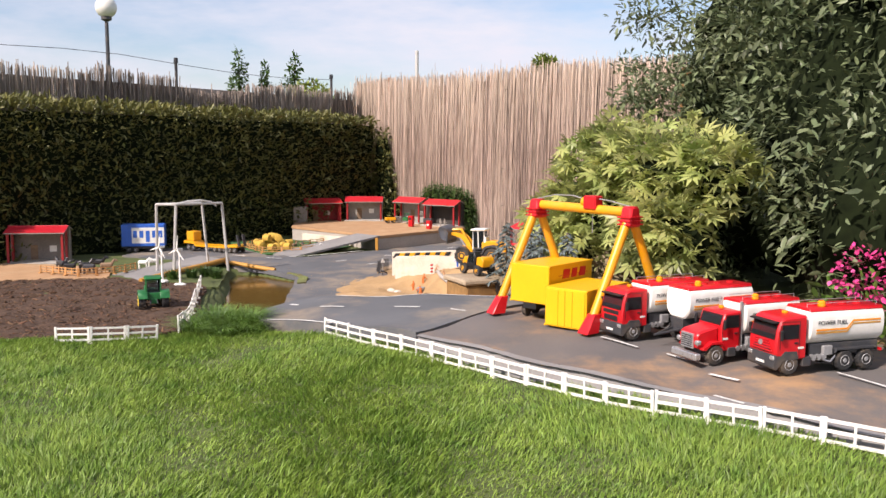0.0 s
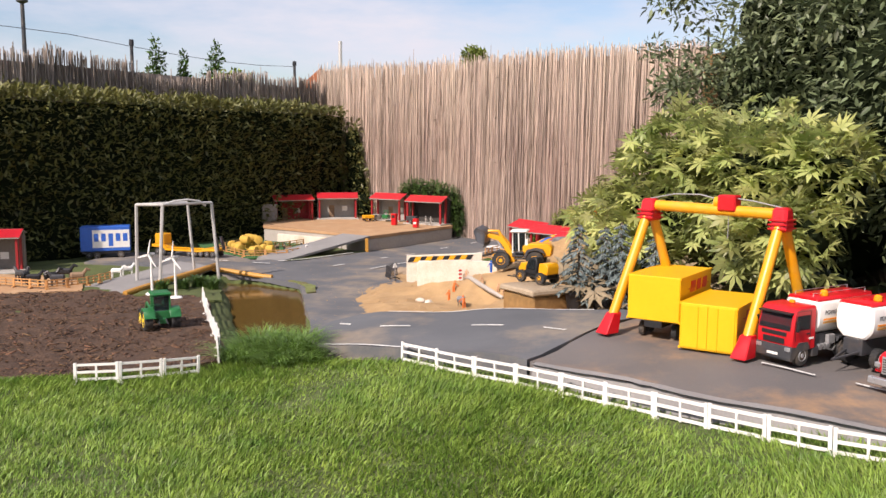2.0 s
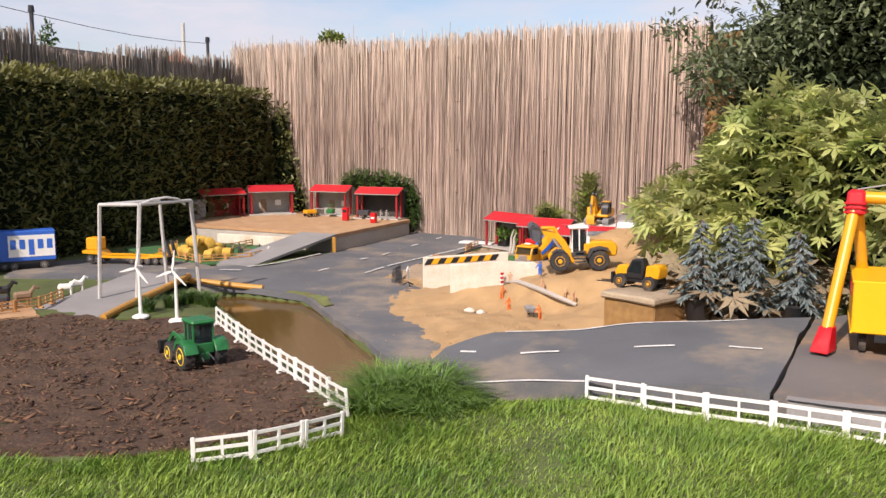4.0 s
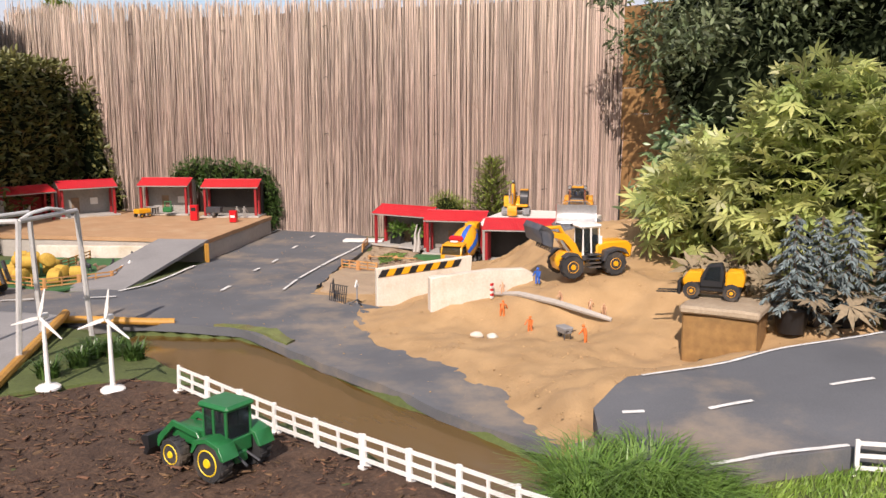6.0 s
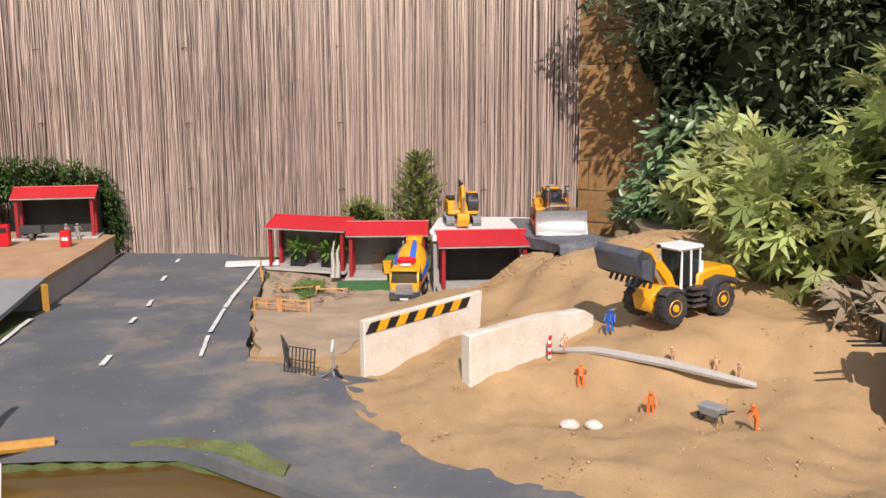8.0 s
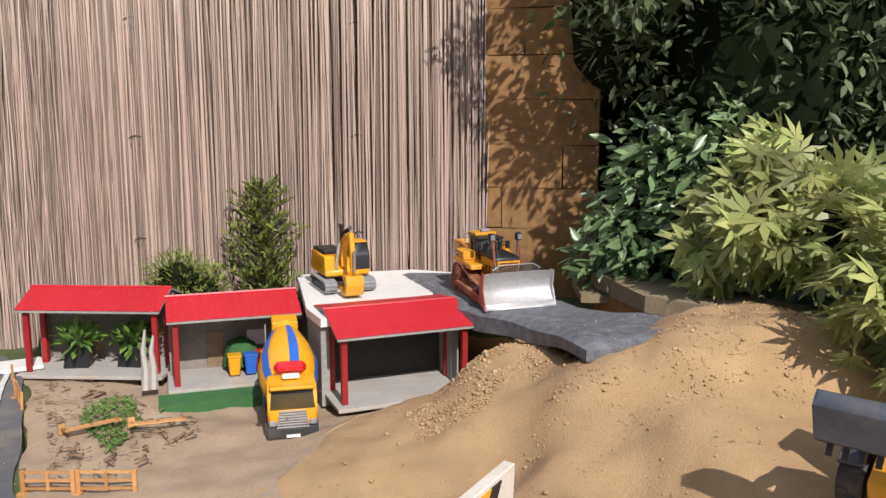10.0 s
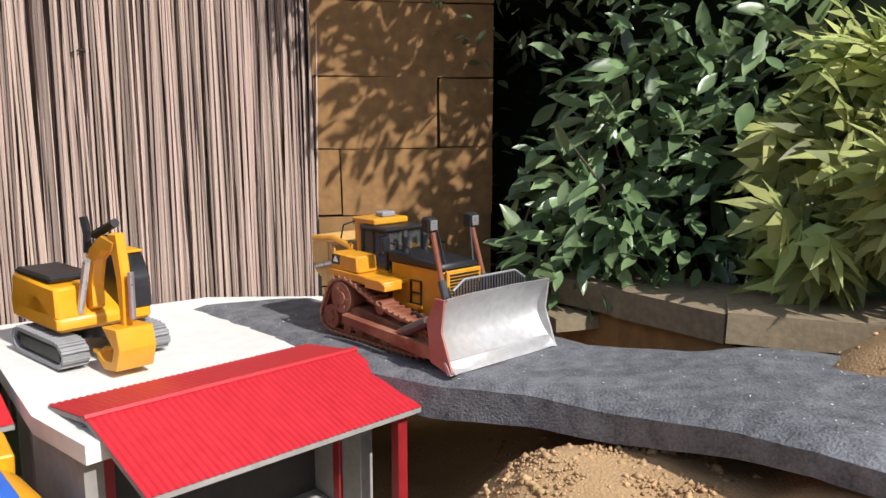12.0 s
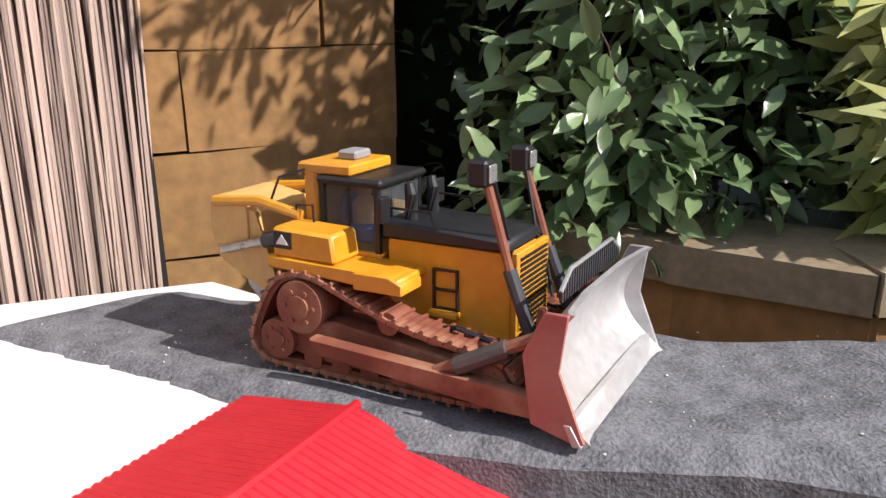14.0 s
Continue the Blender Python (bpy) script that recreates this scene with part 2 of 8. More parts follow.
M_DHL = mat("container_yellow", (0.84, 0.44, 0.006), (0.78, 0.40, 0.005), 0.42, scale=5, fine=60)
M_RED = mat("red_plastic", (0.58, 0.012, 0.018), (0.5, 0.009, 0.013), 0.32, scale=6, fine=60)
M_RIM = mat("bright_yellow_rim", (0.86, 0.60, 0.02), (0.76, 0.5, 0.015), 0.4, scale=6, fine=60)
M_BLUE = mat("blue_plastic", (0.03, 0.14, 0.55), (0.025, 0.11, 0.45), 0.4, scale=6, fine=60)
M_GREEN = mat("green_plastic", (0.015, 0.16, 0.045), (0.012, 0.12, 0.035), 0.35, scale=6, fine=60)
M_BLACK = mat("black_plastic", (0.018, 0.018, 0.02), (0.01, 0.01, 0.011), 0.45, scale=10, fine=90)
M_DKGREY = mat("dark_grey_plastic", (0.05, 0.052, 0.058), (0.035, 0.036, 0.04), 0.5, scale=8, fine=80, dirt=(0.22, 0.16, 0.1), dirt_scale=12, dirt_amount=0.3)
M_BUCKET = mat("slate_grey_paint", (0.085, 0.095, 0.115), (0.06, 0.066, 0.08), 0.45, scale=8, fine=80, dirt=(0.25, 0.18, 0.11), dirt_scale=10, dirt_amount=0.3)
M_GREY = mat("grey_plastic", (0.3, 0.3, 0.3), (0.22, 0.22, 0.22), 0.45, scale=8, fine=80)
M_SILVER = mat("silver_plastic", (0.6, 0.6, 0.6), (0.45, 0.45, 0.45), 0.3, metal=0.7, scale=8, fine=80)
M_TYRE = mat("tyre_rubber", (0.03, 0.03, 0.031), (0.018, 0.018, 0.018), 0.8, scale=10, fine=90, dirt=(0.2, 0.15, 0.1), dirt_scale=14, dirt_amount=0.45)
M_RUST = mat("dusty_red_brown", (0.26, 0.085, 0.042), (0.16, 0.045, 0.024), 0.75, scale=9, fine=90, dirt=(0.42, 0.24, 0.14), dirt_scale=9, dirt_amount=0.7, bump=0.2, dist=0.001)
M_BLADEM = mat("bare_metal_blade", (0.62, 0.61, 0.60), (0.45, 0.44, 0.43), 0.45, metal=0.5, scale=7, fine=80, dirt=(0.4, 0.3, 0.2), dirt_scale=4, dirt_amount=0.35, rvar=0.15)
M_CATYEL = mat("machine_yellow", (0.70, 0.33, 0.018), (0.56, 0.24, 0.010), 0.42, scale=8, fine=70, dirt=(0.45, 0.22, 0.085), dirt_scale=7, dirt_amount=0.7)
M_BLEACH = mat("bleached_yellow_paint", (0.70, 0.45, 0.16), (0.58, 0.33, 0.09), 0.5, scale=9, fine=70, dirt=(0.45, 0.25, 0.12), dirt_scale=9, dirt_amount=0.6)
M_REDDUST = mat("dusty_red_paint", (0.40, 0.105, 0.085), (0.30, 0.07, 0.055), 0.6, scale=9, fine=80, dirt=(0.45, 0.27, 0.2), dirt_scale=8, dirt_amount=0.5)
M_GLASS = glass("tinted_window", (0.55, 0.6, 0.62))
M_SMOKE = glass("smoked_window", (0.16, 0.2, 0.22))
M_ORANGE = mat("orange_lamp", (0.85, 0.30, 0.01), (0.8, 0.26, 0.01), 0.25, scale=8, fine=60)
M_LTWOOD = mat("plywood_ramp", (0.44, 0.4, 0.35), (0.35, 0.32, 0.28), 0.8, scale=5, fine=60, bump=0.2, dist=0.001)
M_FLOOR = mat("sandy_platform", (0.46, 0.28, 0.15), (0.36, 0.21, 0.105), 0.9, scale=8, fine=120, bump=0.3, dist=0.002, dirt=(0.5, 0.36, 0.22), dirt_scale=5)
M_TURF = mat("artificial_turf", (0.05, 0.16, 0.05), (0.03, 0.1, 0.03), 0.9, scale=30, fine=400, bump=1.0, dist=0.004)
M_STRAW = mat("straw", (0.62, 0.40, 0.07), (0.45, 0.27, 0.04), 0.85, scale=20, fine=160, bump=0.8, dist=0.003)
M_FLOWER = mat("pink_petal", (0.78, 0.07, 0.28), (0.6, 0.04, 0.18), 0.5, scale=8, fine=60, spread=0.25, island=True, transl=0.2)
M_SKIN = mat("figure_plastic", (0.6, 0.36, 0.22), (0.5, 0.28, 0.16), 0.5)
M_ORANGEV = mat("orange_workwear", (0.75, 0.2, 0.04), (0.6, 0.14, 0.03), 0.6)
M_TILE = mat("far_roof_tile", (0.42, 0.14, 0.06), (0.3, 0.1, 0.045), 0.8)
M_GALV = mat("galvanised_steel", (0.58, 0.57, 0.54), (0.44, 0.43, 0.41), 0.5, metal=0.15, scale=12, fine=80)


# ---- mesh helpers ----
def part(name, bm, material, parent=None, label="", smooth=35):
    """Links a bmesh as ONE mesh object, under a thing or a part where one is given."""
    me = bpy.data.meshes.new(name)
    bmesh.ops.recalc_face_normals(bm, faces=bm.faces)
    bm.to_mesh(me)
    bm.free()
    me.materials.append(material)
    if smooth:
        me.shade_smooth()
        me.set_sharp_from_angle(angle=radians(smooth))
    ob = new(name, me)
    if parent:
        ob.parent = parent
    if label:
        ob["label"] = label
    return ob


def share(name, ob, m, parent=None):
    """Another object on the mesh of ob."""
    o = new(name, ob.data)
    if parent:
        o.parent = parent
    o.matrix_basis = m
    return o


def thing(name, m, label, category, group="", kind=""):
    e = new(name)
    e.empty_display_size = 0.05
    e.matrix_basis = m
    return tagged(e, label, category, group, kind)


def raw(name, verts, faces, material, parent=None, smooth=0):
    me = bpy.data.meshes.new(name)
    me.from_pydata([tuple(v) for v in verts], [], faces)
    me.materials.append(material)
    if smooth:
        me.shade_smooth()
        me.set_sharp_from_angle(angle=radians(smooth))
    ob = new(name, me)
    if parent:
        ob.parent = parent
    return ob


def many(name, base, faces, mats, material, parent=None, smooth=False):
    """One mesh of many small pieces: base (k, 3), quads or triangles of equal length, transforms (n, 3, 4)."""
    base, faces, mats = np.asarray(base, float), np.asarray(faces), np.asarray(mats, float)
    v = np.einsum("nij,kj->nki", mats[:, :, :3], base) + mats[:, None, :, 3]
    n, k = v.shape[:2]
    f = (faces[None] + (np.arange(n) * k)[:, None, None]).reshape(-1, faces.shape[1])
    me = bpy.data.meshes.new(name)
    me.vertices.add(n * k)
    me.vertices.foreach_set("co", v.reshape(-1))
    me.loops.add(f.size)
    me.loops.foreach_set("vertex_index", f.reshape(-1).astype(np.int32))
    me.polygons.add(len(f))
    me.polygons.foreach_set("loop_start", (np.arange(len(f)) * f.shape[1]).astype(np.int32))
    me.update(calc_edges=True)
    if smooth:
        me.shade_smooth()
    me.materials.append(material)
    ob = new(name, me)
    if parent:
        ob.parent = parent
    return ob


def box(bm, x0, x1, y0, y1, z0, z1, bev=0.0, taper=None):
    """A box; taper (dx0, dx1, dy) draws its top in."""
    d = taper or (0, 0, 0)
    v = [bm.verts.new(p) for p in ((x0, y0, z0), (x1, y0, z0), (x1, y1, z0), (x0, y1, z0),
                                   (x0 + d[0], y0 + d[2], z1), (x1 - d[1], y0 + d[2], z1), (x1 - d[1], y1 - d[2], z1), (x0 + d[0], y1 - d[2], z1))]
    fs = [bm.faces.new([v[i] for i in q]) for q in ((0, 3, 2, 1), (4, 5, 6, 7), (0, 1, 5, 4), (1, 2, 6, 5), (2, 3, 7, 6), (3, 0, 4, 7))]
    if bev:
        es = list({e for f in fs for e in f.edges})
        bmesh.ops.bevel(bm, geom=es, offset=bev, segments=1, affect="EDGES", profile=0.5)
    return bm


def cyl(bm, p0, p1, r0, r1=None, n=12):
    r1 = r0 if r1 is None else r1
    p0, p1 = Vector(p0), Vector(p1)
    q = (p1 - p0).to_track_quat("Z", "Y")
    a, b = [], []
    for i in range(n):
        w = 2 * math.pi * i / n
        c = Vector((math.cos(w), math.sin(w), 0))
        a.append(bm.verts.new(p0 + q @ (c * r0)))
        b.append(bm.verts.new(p1 + q @ (c * r1)))
    for i in range(n):
        bm.faces.new((a[i], a[(i + 1) % n], b[(i + 1) % n], b[i]))
    bm.faces.new(a[::-1])
    bm.faces.new(b)
    return bm


def tube(bm, pts, r, n=8):
    """A round tube along points; r is one radius or one for each point."""
    pts = [Vector(p) for p in pts]
    rs = r if isinstance(r, (list, tuple)) else [r] * len(pts)
    rings = []
    for i, p in enumerate(pts):
        d = (pts[min(i + 1, len(pts) - 1)] - pts[max(i - 1, 0)]).normalized()
        q = d.to_track_quat("Z", "Y")
        rings.append([bm.verts.new(p + q @ (Vector((math.cos(w), math.sin(w), 0)) * rs[i])) for w in (2 * math.pi * k / n for k in range(n))])
    for a, b in zip(rings, rings[1:]):
        for i in range(n):
            bm.faces.new((a[i], a[(i + 1) % n], b[(i + 1) % n], b[i]))
    bm.faces.new(rings[0][::-1])
    bm.faces.new(rings[-1])
    return bm


def prism(bm, poly, lo, hi, axis="y", bev=0.0):
    """A polygon drawn out along an axis: (x, z) along y, (x, y) along z, (y, z) along x."""
    def at(p, h):
        return {"y": (p[0], h, p[1]), "z": (p[0], p[1], h), "x": (h, p[0], p[1])}[axis]
    a = [bm.verts.new(at(p, lo)) for p in poly]
    b = [bm.verts.new(at(p, hi)) for p in poly]
    n = len(poly)
    fs = [bm.faces.new(a[::-1]), bm.faces.new(b)]
    fs += [bm.faces.new((a[i], a[(i + 1) % n], b[(i + 1) % n], b[i])) for i in range(n)]
    if bev:
        es = list({e for f in fs for e in f.edges})
        bmesh.ops.bevel(bm, geom=es, offset=bev, segments=1, affect="EDGES", profile=0.5)
    return bm


def quad_sheet(bm, a, b, c, d, thick):
    """A flat board through four corners, with thickness."""
    v = [bm.verts.new(p) for p in (a, b, c, d)] + [bm.verts.new((p[0], p[1], p[2] - thick)) for p in (a, b, c, d)]
    for q in ((0, 1, 2, 3), (7, 6, 5, 4), (0, 4, 5, 1), (1, 5, 6, 2), (2, 6, 7, 3), (3, 7, 4, 0)):
        bm.faces.new([v[i] for i in q])
    return bm


def lathe(bm, prof, n=20, m=Matrix()):
    """A profile of (r, h) turned about z, put through m."""
    rings = [[bm.verts.new(m @ Vector((r * math.cos(2 * math.pi * i / n), r * math.sin(2 * math.pi * i / n), h))) for i in range(n)] for r, h in prof]
    for a, b in zip(rings, rings[1:]):
        for i in range(n):
            bm.faces.new((a[i], a[(i + 1) % n], b[(i + 1) % n], b[i]))
    bm.faces.new(rings[0][::-1])
    bm.faces.new(rings[-1])
    return bm


def B():
    return bmesh.new()


def blend_height(anchors, power=3.0):
    a = np.array(anchors, float)

    def h(x, y):
        x, y = np.asarray(x, float), np.asarray(y, float)
        d = (x[..., None] - a[:, 0]) ** 2 + (y[..., None] - a[:, 1]) ** 2 + 0.01
        w = d ** (-power / 2)
        return (w * a[:, 2]).sum(-1) / w.sum(-1)
    return h


def wob(x, y, s, seed=0.0):
    return noise.noise(Vector((x * s + seed, y * s - seed, seed * 0.7)))

# ---- ground ----
from mathutils import geometry

ground_h = blend_height([
    (0, 0, -.05), (-1, 1, -.05), (0, 2, -.045), (-1, 2.5, -.05), (1, 1.5, 0), (-.48, 3.33, -.028), (-.05, 2.9, -.024), (.16, 2.5, -.02), (.44, 2.2, -.01), (1, 1.85, 0),
    (.3, 3.3, .0), (.9, 2.6, .02), (1.4, 2.4, .03), (-.6, 3.5, -.04), (-1.43, 3.2, -.035), (-1.5, 3.6, -.10), (-1.5, 4.9, -.085), (-2.4, 4.3, -.09),
    (-2.4, 5.9, -.1), (-2.5, 7, -.11), (-.39, 5.58, -.11), (-.7, 5, -.12), (-.7, 4.2, -.12), (0, 7, -.12), (.5, 8.4, -.12), (.6, 6.6, -.13), (-1.5, 6.6, -.10), (-1, 7.5, -.11),
    (.1, 4.2, -.1), (.5, 4.8, -.1), (1.2, 4.5, -.02), (2, 4, .05), (2, 6, .0)])
POND = [(-1.43, 5.78), (-1.22, 5.72), (-.95, 5.45), (-.90, 5.03), (-.87, 4.65), (-.83, 4.33), (-.80, 4.10), (-.78, 3.85), (-.86, 3.70), (-1.02, 3.72),
        (-1.10, 3.9), (-1.15, 4.2), (-1.20, 4.45), (-1.27, 4.8), (-1.33, 5.15), (-1.42, 5.5)]


def inside(poly, x, y):
    c, j = False, len(poly) - 1
    for i, (a, b) in enumerate(poly):
        p, q = poly[j]
        if (b > y) != (q > y) and x < (p - a) * (y - b) / (q - b) + a:
            c = not c
        j = i
    return c


def edge_dist(poly, x, y):
    best = 9.0
    for (a, b), (p, q) in zip(poly, poly[1:] + poly[:1]):
        t = max(0, min(1, ((x - a) * (p - a) + (y - b) * (q - b)) / ((p - a) ** 2 + (q - b) ** 2)))
        best = min(best, math.hypot(x - a - t * (p - a), y - b - t * (q - b)))
    return best


def spaced(lo, hi, step, far):
    v = list(np.arange(lo, hi + step / 2, step))
    out, d = [], step
    e = hi
    while e < far:
        d *= 1.6
        e += d
        out.append(e)
    low, d, e = [], step, lo
    while e > -far:
        d *= 1.6
        e -= d
        low.append(e)
    return low[::-1] + v + out


def make_ground(low):
    xs, ys = spaced(-3.6, 2.2, 0.05, 70), spaced(-0.6, 9.4, 0.05, 70)
    gx, gy = np.meshgrid(xs, ys, indexing="ij")
    gz = ground_h(gx, gy)
    for i, x in enumerate(xs):
        for j, y in enumerate(ys):
            if -1.6 < x < -.6 and 3.5 < y < 6 and inside(POND, x, y):
                gz[i, j] -= min(0.16, edge_dist(POND, x, y) * 1.6 + 0.01)
            elif any(abs(x - q[0]) < q[2] and abs(y - q[1]) < q[2] and inside(q[3], x, y) for q in low):
                gz[i, j] -= 0.07
            gz[i, j] += 0.006 * wob(x, y, 3.0) + 0.003 * wob(x, y, 14)
    nx, ny = len(xs), len(ys)
    f = [(i * ny + j, (i + 1) * ny + j, (i + 1) * ny + j + 1, i * ny + j + 1) for i in range(nx - 1) for j in range(ny - 1)]
    ob = raw("ground", np.stack([gx, gy, gz], -1).reshape(-1, 3), f, M_SOIL, smooth=60)
    return tagged(ob, "sloping garden soil under lawn grass", "ground", kind="structure")


def densify(poly, step, jit, seed):
    out = []
    for (a, b), (p, q) in zip(poly, poly[1:] + poly[:1]):
        n = max(1, int(math.hypot(p - a, q - b) / step))
        for k in range(n):
            x, y = a + (p - a) * k / n, b + (q - b) * k / n
            out.append((x + jit * wob(x, y, 9, seed), y + jit * wob(x, y, 9, seed + 5)))
    return out


def sheet(name, poly, step, height, material, thick=0.012, jit=0.01, seed=1.0, rough=0.002, smooth=50, parent=None, feather=None):
    """A sheet laid over the ground inside an outline, with an edge of its own thickness."""
    rim = densify(poly, step, jit, seed)
    pts = [Vector(p) for p in rim]
    x0, x1 = min(p[0] for p in rim), max(p[0] for p in rim)
    y0, y1 = min(p[1] for p in rim), max(p[1] for p in rim)
    for i in range(int((x1 - x0) / step) + 1):
        for j in range(int((y1 - y0) / step) + 1):
            x, y = x0 + i * step + (j % 2) * step / 2, y0 + j * step
            if inside(rim, x, y) and edge_dist(rim, x, y) > step * 0.45:
                pts.append(Vector((x, y)))
    n = len(rim)
    vv, _, ff, *_ = geometry.delaunay_2d_cdt(pts, [(i, (i + 1) % n) for i in range(n)], [], 1, 1e-5)
    hz = height(np.array([v.x for v in vv]), np.array([v.y for v in vv]))
    if feather:
        dist, base = feather
        bz = base(np.array([v.x for v in vv]), np.array([v.y for v in vv]))
        k = np.clip(np.array([edge_dist(poly, v.x, v.y) for v in vv]) / dist, 0, 1)
        k = k * k * (3 - 2 * k)
        hz = hz * k + np.minimum(bz, hz) * (1 - k)
    verts = [(v.x, v.y, float(h) + rough * wob(v.x, v.y, 18, seed)) for v, h in zip(vv, hz)]
    faces = [tuple(f) for f in ff]
    low = len(verts)
    verts += [(verts[i][0], verts[i][1], verts[i][2] - (thick(*verts[i]) if callable(thick) else thick)) for i in range(n)]
    faces += [(i, low + i, low + (i + 1) % n, (i + 1) % n) for i in range(n)]
    return raw(name, verts, faces, material, parent, smooth)



water_m = bpy.data.materials.new("pond_water")
water_m.use_nodes = True
wb = water_m.node_tree.nodes["Principled BSDF"]
wb.inputs["Base Color"].default_value = (0.115, 0.068, 0.018, 1)
wb.inputs["Roughness"].default_value, wb.inputs["Specular IOR Level"].default_value = 0.13, 0.5
wnz, wbp = water_m.node_tree.nodes.new("ShaderNodeTexNoise"), water_m.node_tree.nodes.new("ShaderNodeBump")
wnz.inputs["Scale"].default_value, wbp.inputs["Strength"].default_value, wbp.inputs["Distance"].default_value = 11, 0.3, 0.006
water_m.node_tree.links.new(wnz.outputs["Fac"], wbp.inputs["Height"])
water_m.node_tree.links.new(wbp.outputs["Normal"], wb.inputs["Normal"])
pond = raw("pond_water", [(x, y, -0.135) for x, y in POND], [tuple(range(len(POND)))], water_m)
tagged(pond, "murky brown water in the toy canal", "pond", kind="structure")

# the far road of roofing felt, the pad by the lawn, the sand pit and the mulch field
ROAD = [(.42, 8.15), (-.02, 7.68), (-.46, 7.13), (-.70, 6.82), (-1.02, 6.42), (-1.35, 6.50), (-1.62, 7.0), (-2.45, 7.05), (-2.45, 6.45), (-1.62, 6.1),
        (-1.44, 5.79), (-1.225, 5.715), (-.955, 5.44), (-.905, 5.03), (-.873, 4.65), (-.833, 4.33), (-.80, 4.1), (-.775, 3.86), (-.74, 3.62), (-.45, 3.8),
        (-.5, 4.4), (-.45, 5.0), (-.33, 5.35), (-.44, 5.9), (-.03, 6.43), (.52, 7.04), (.64, 7.25), (.62, 7.55)]
road_h = lambda x, y: ground_h(x, y) + 0.012
road = tagged(sheet("road", ROAD, 0.06, road_h, M_FELT, 0.03, 0.012, 2.0, 0.005), "grey roofing-felt road patched with drifted sand", "road", kind="structure")

pad_h = blend_height([(-.80, 3.6, -.005), (-.4, 3.8, .035), (0, 3.78, .06), (.5, 3.7, .065), (.3, 3.3, .075), (.5, 2.9, .072), (1, 2.4, .065), (1.6, 2.6, .065), (-.5, 3.3, .005),
                      (-.1, 3.05, .035), (.3, 2.66, .036), (.67, 2.35, .036), (1.06, 1.97, .036), (1.6, 1.6, .036), (.9, 3.3, .07)])
PAD_L = [(-.82, 3.64), (-.76, 3.50), (-.44, 3.375), (-.3, 3.28), (-.10, 3.10), (.12, 3.30), (.31, 3.49), (.52, 3.69), (.3, 3.74), (.05, 3.79), (-.15, 3.83), (-.44, 3.90), (-.53, 3.93), (-.72, 3.85), (-.80, 3.75)]
PAD_R = [(-.092, 3.095), (.31, 2.68), (.67, 2.34), (1.06, 1.97), (1.7, 1.38), (2.2, 2.0), (1.75, 2.75), (1.2, 3.45), (.72, 3.72), (.53, 3.685), (.32, 3.485), (.13, 3.295)]
pad = tagged(sheet("pavement", PAD_L, 0.06, lambda x, y: pad_h(x, y) + .004, M_FELT, 0.05, 0.006, 3.0, 0.003), "grey roofing-felt slope at the pad's end", "parking pad", kind="structure")
pad = tagged(sheet("pavement", PAD_R, 0.06, lambda x, y: pad_h(x, y) - .002, M_PAD, 0.05, 0.006, 3.5, 0.003), "grey felt parking pad stained with orange sand", "parking pad", kind="structure")

sand_h = blend_height([
    (-.56, 5.33, -.088), (-.4, 5.0, -.092), (-.6, 4.4, -.088), (-.74, 3.9, -.05), (-.62, 3.96, -.035), (-.4, 4.0, -.01), (-.1, 3.9, .02), (-.2, 4.88, -.12), (0, 4.6, -.10), (-.1, 4.2, -.09), (.0, 4.22, -.085), (.1, 4.55, -.03),
    (.13, 4.8, .065), (.28, 4.75, .085), (.4, 4.5, .075), (.45, 5.0, .085), (.05, 5.0, .03), (-.08, 5.1, -.04), (.35, 5.15, .12), (.52, 5.38, .165), (.62, 5.22, .205), (.72, 5.12, .235), (.85, 5.1, .215), (.80, 5.17, .205), (.75, 4.7, .09), (.6, 4.2, .06),
    (.70, 5.66, .105), (.60, 5.65, .07), (.75, 5.55, .09), (.30, 5.55, -.07), (.15, 5.6, -.10), (.45, 5.75, -.05), (.62, 5.85, -.06), (.0, 5.9, -.115), (-.3, 5.6, -.11), (.35, 6.2, -.125), (.5, 6.6, -.13), (.6, 6.95, -.13), (.3, 6.5, -.13), (.75, 6.2, -.15), (.85, 6.02, -.15), (.76, 6.08, -.15), (.92, 5.93, -.15), (.68, 6.12, -.145), (.62, 6.5, -.15), (.7, 6.35, -.15), (.6, 6.75, -.145), (.68, 6.92, -.145), (.85, 6.5, -.15), (.8, 6.7, -.15), (.2, 5.3, -.02), (.3, 5.35, .03),
    (.95, 5.6, .02), (1.05, 5.85, -.11), (1.25, 5.9, -.08), (1.1, 6.2, -.15), (1.1, 5.3, .03), (1.25, 5.6, .02), (1.1, 4.8, .1)], 3.6)
SAND = [(-.52, 5.35), (-.62, 5.1), (-.60, 4.6), (-.63, 4.3), (-.76, 3.98), (-.78, 3.78), (-.72, 3.83), (-.53, 3.915), (-.44, 3.885), (-.15, 3.815), (.05, 3.775), (.5, 3.72), (1.0, 4.2), (1.25, 4.8), (1.3, 5.45), (1.34, 5.72), (1.36, 6.0), (1.2, 6.3),
        (.9, 6.9), (.62, 7.2), (.50, 7.0), (-.05, 6.38), (-.46, 5.86), (-.44, 5.5)]
sand_fn = lambda x, y: sand_h(x, y) + np.array([0.012 * wob(a, b, 6, 4.0) + 0.008 * wob(a, b, 15, 9.0) + 0.006 * abs(wob(a, b, 34, 2.0)) for a, b in zip(np.ravel(x), np.ravel(y))]).reshape(np.shape(x))
ground = make_ground([(.2, 5.4, 2.2, SAND)])
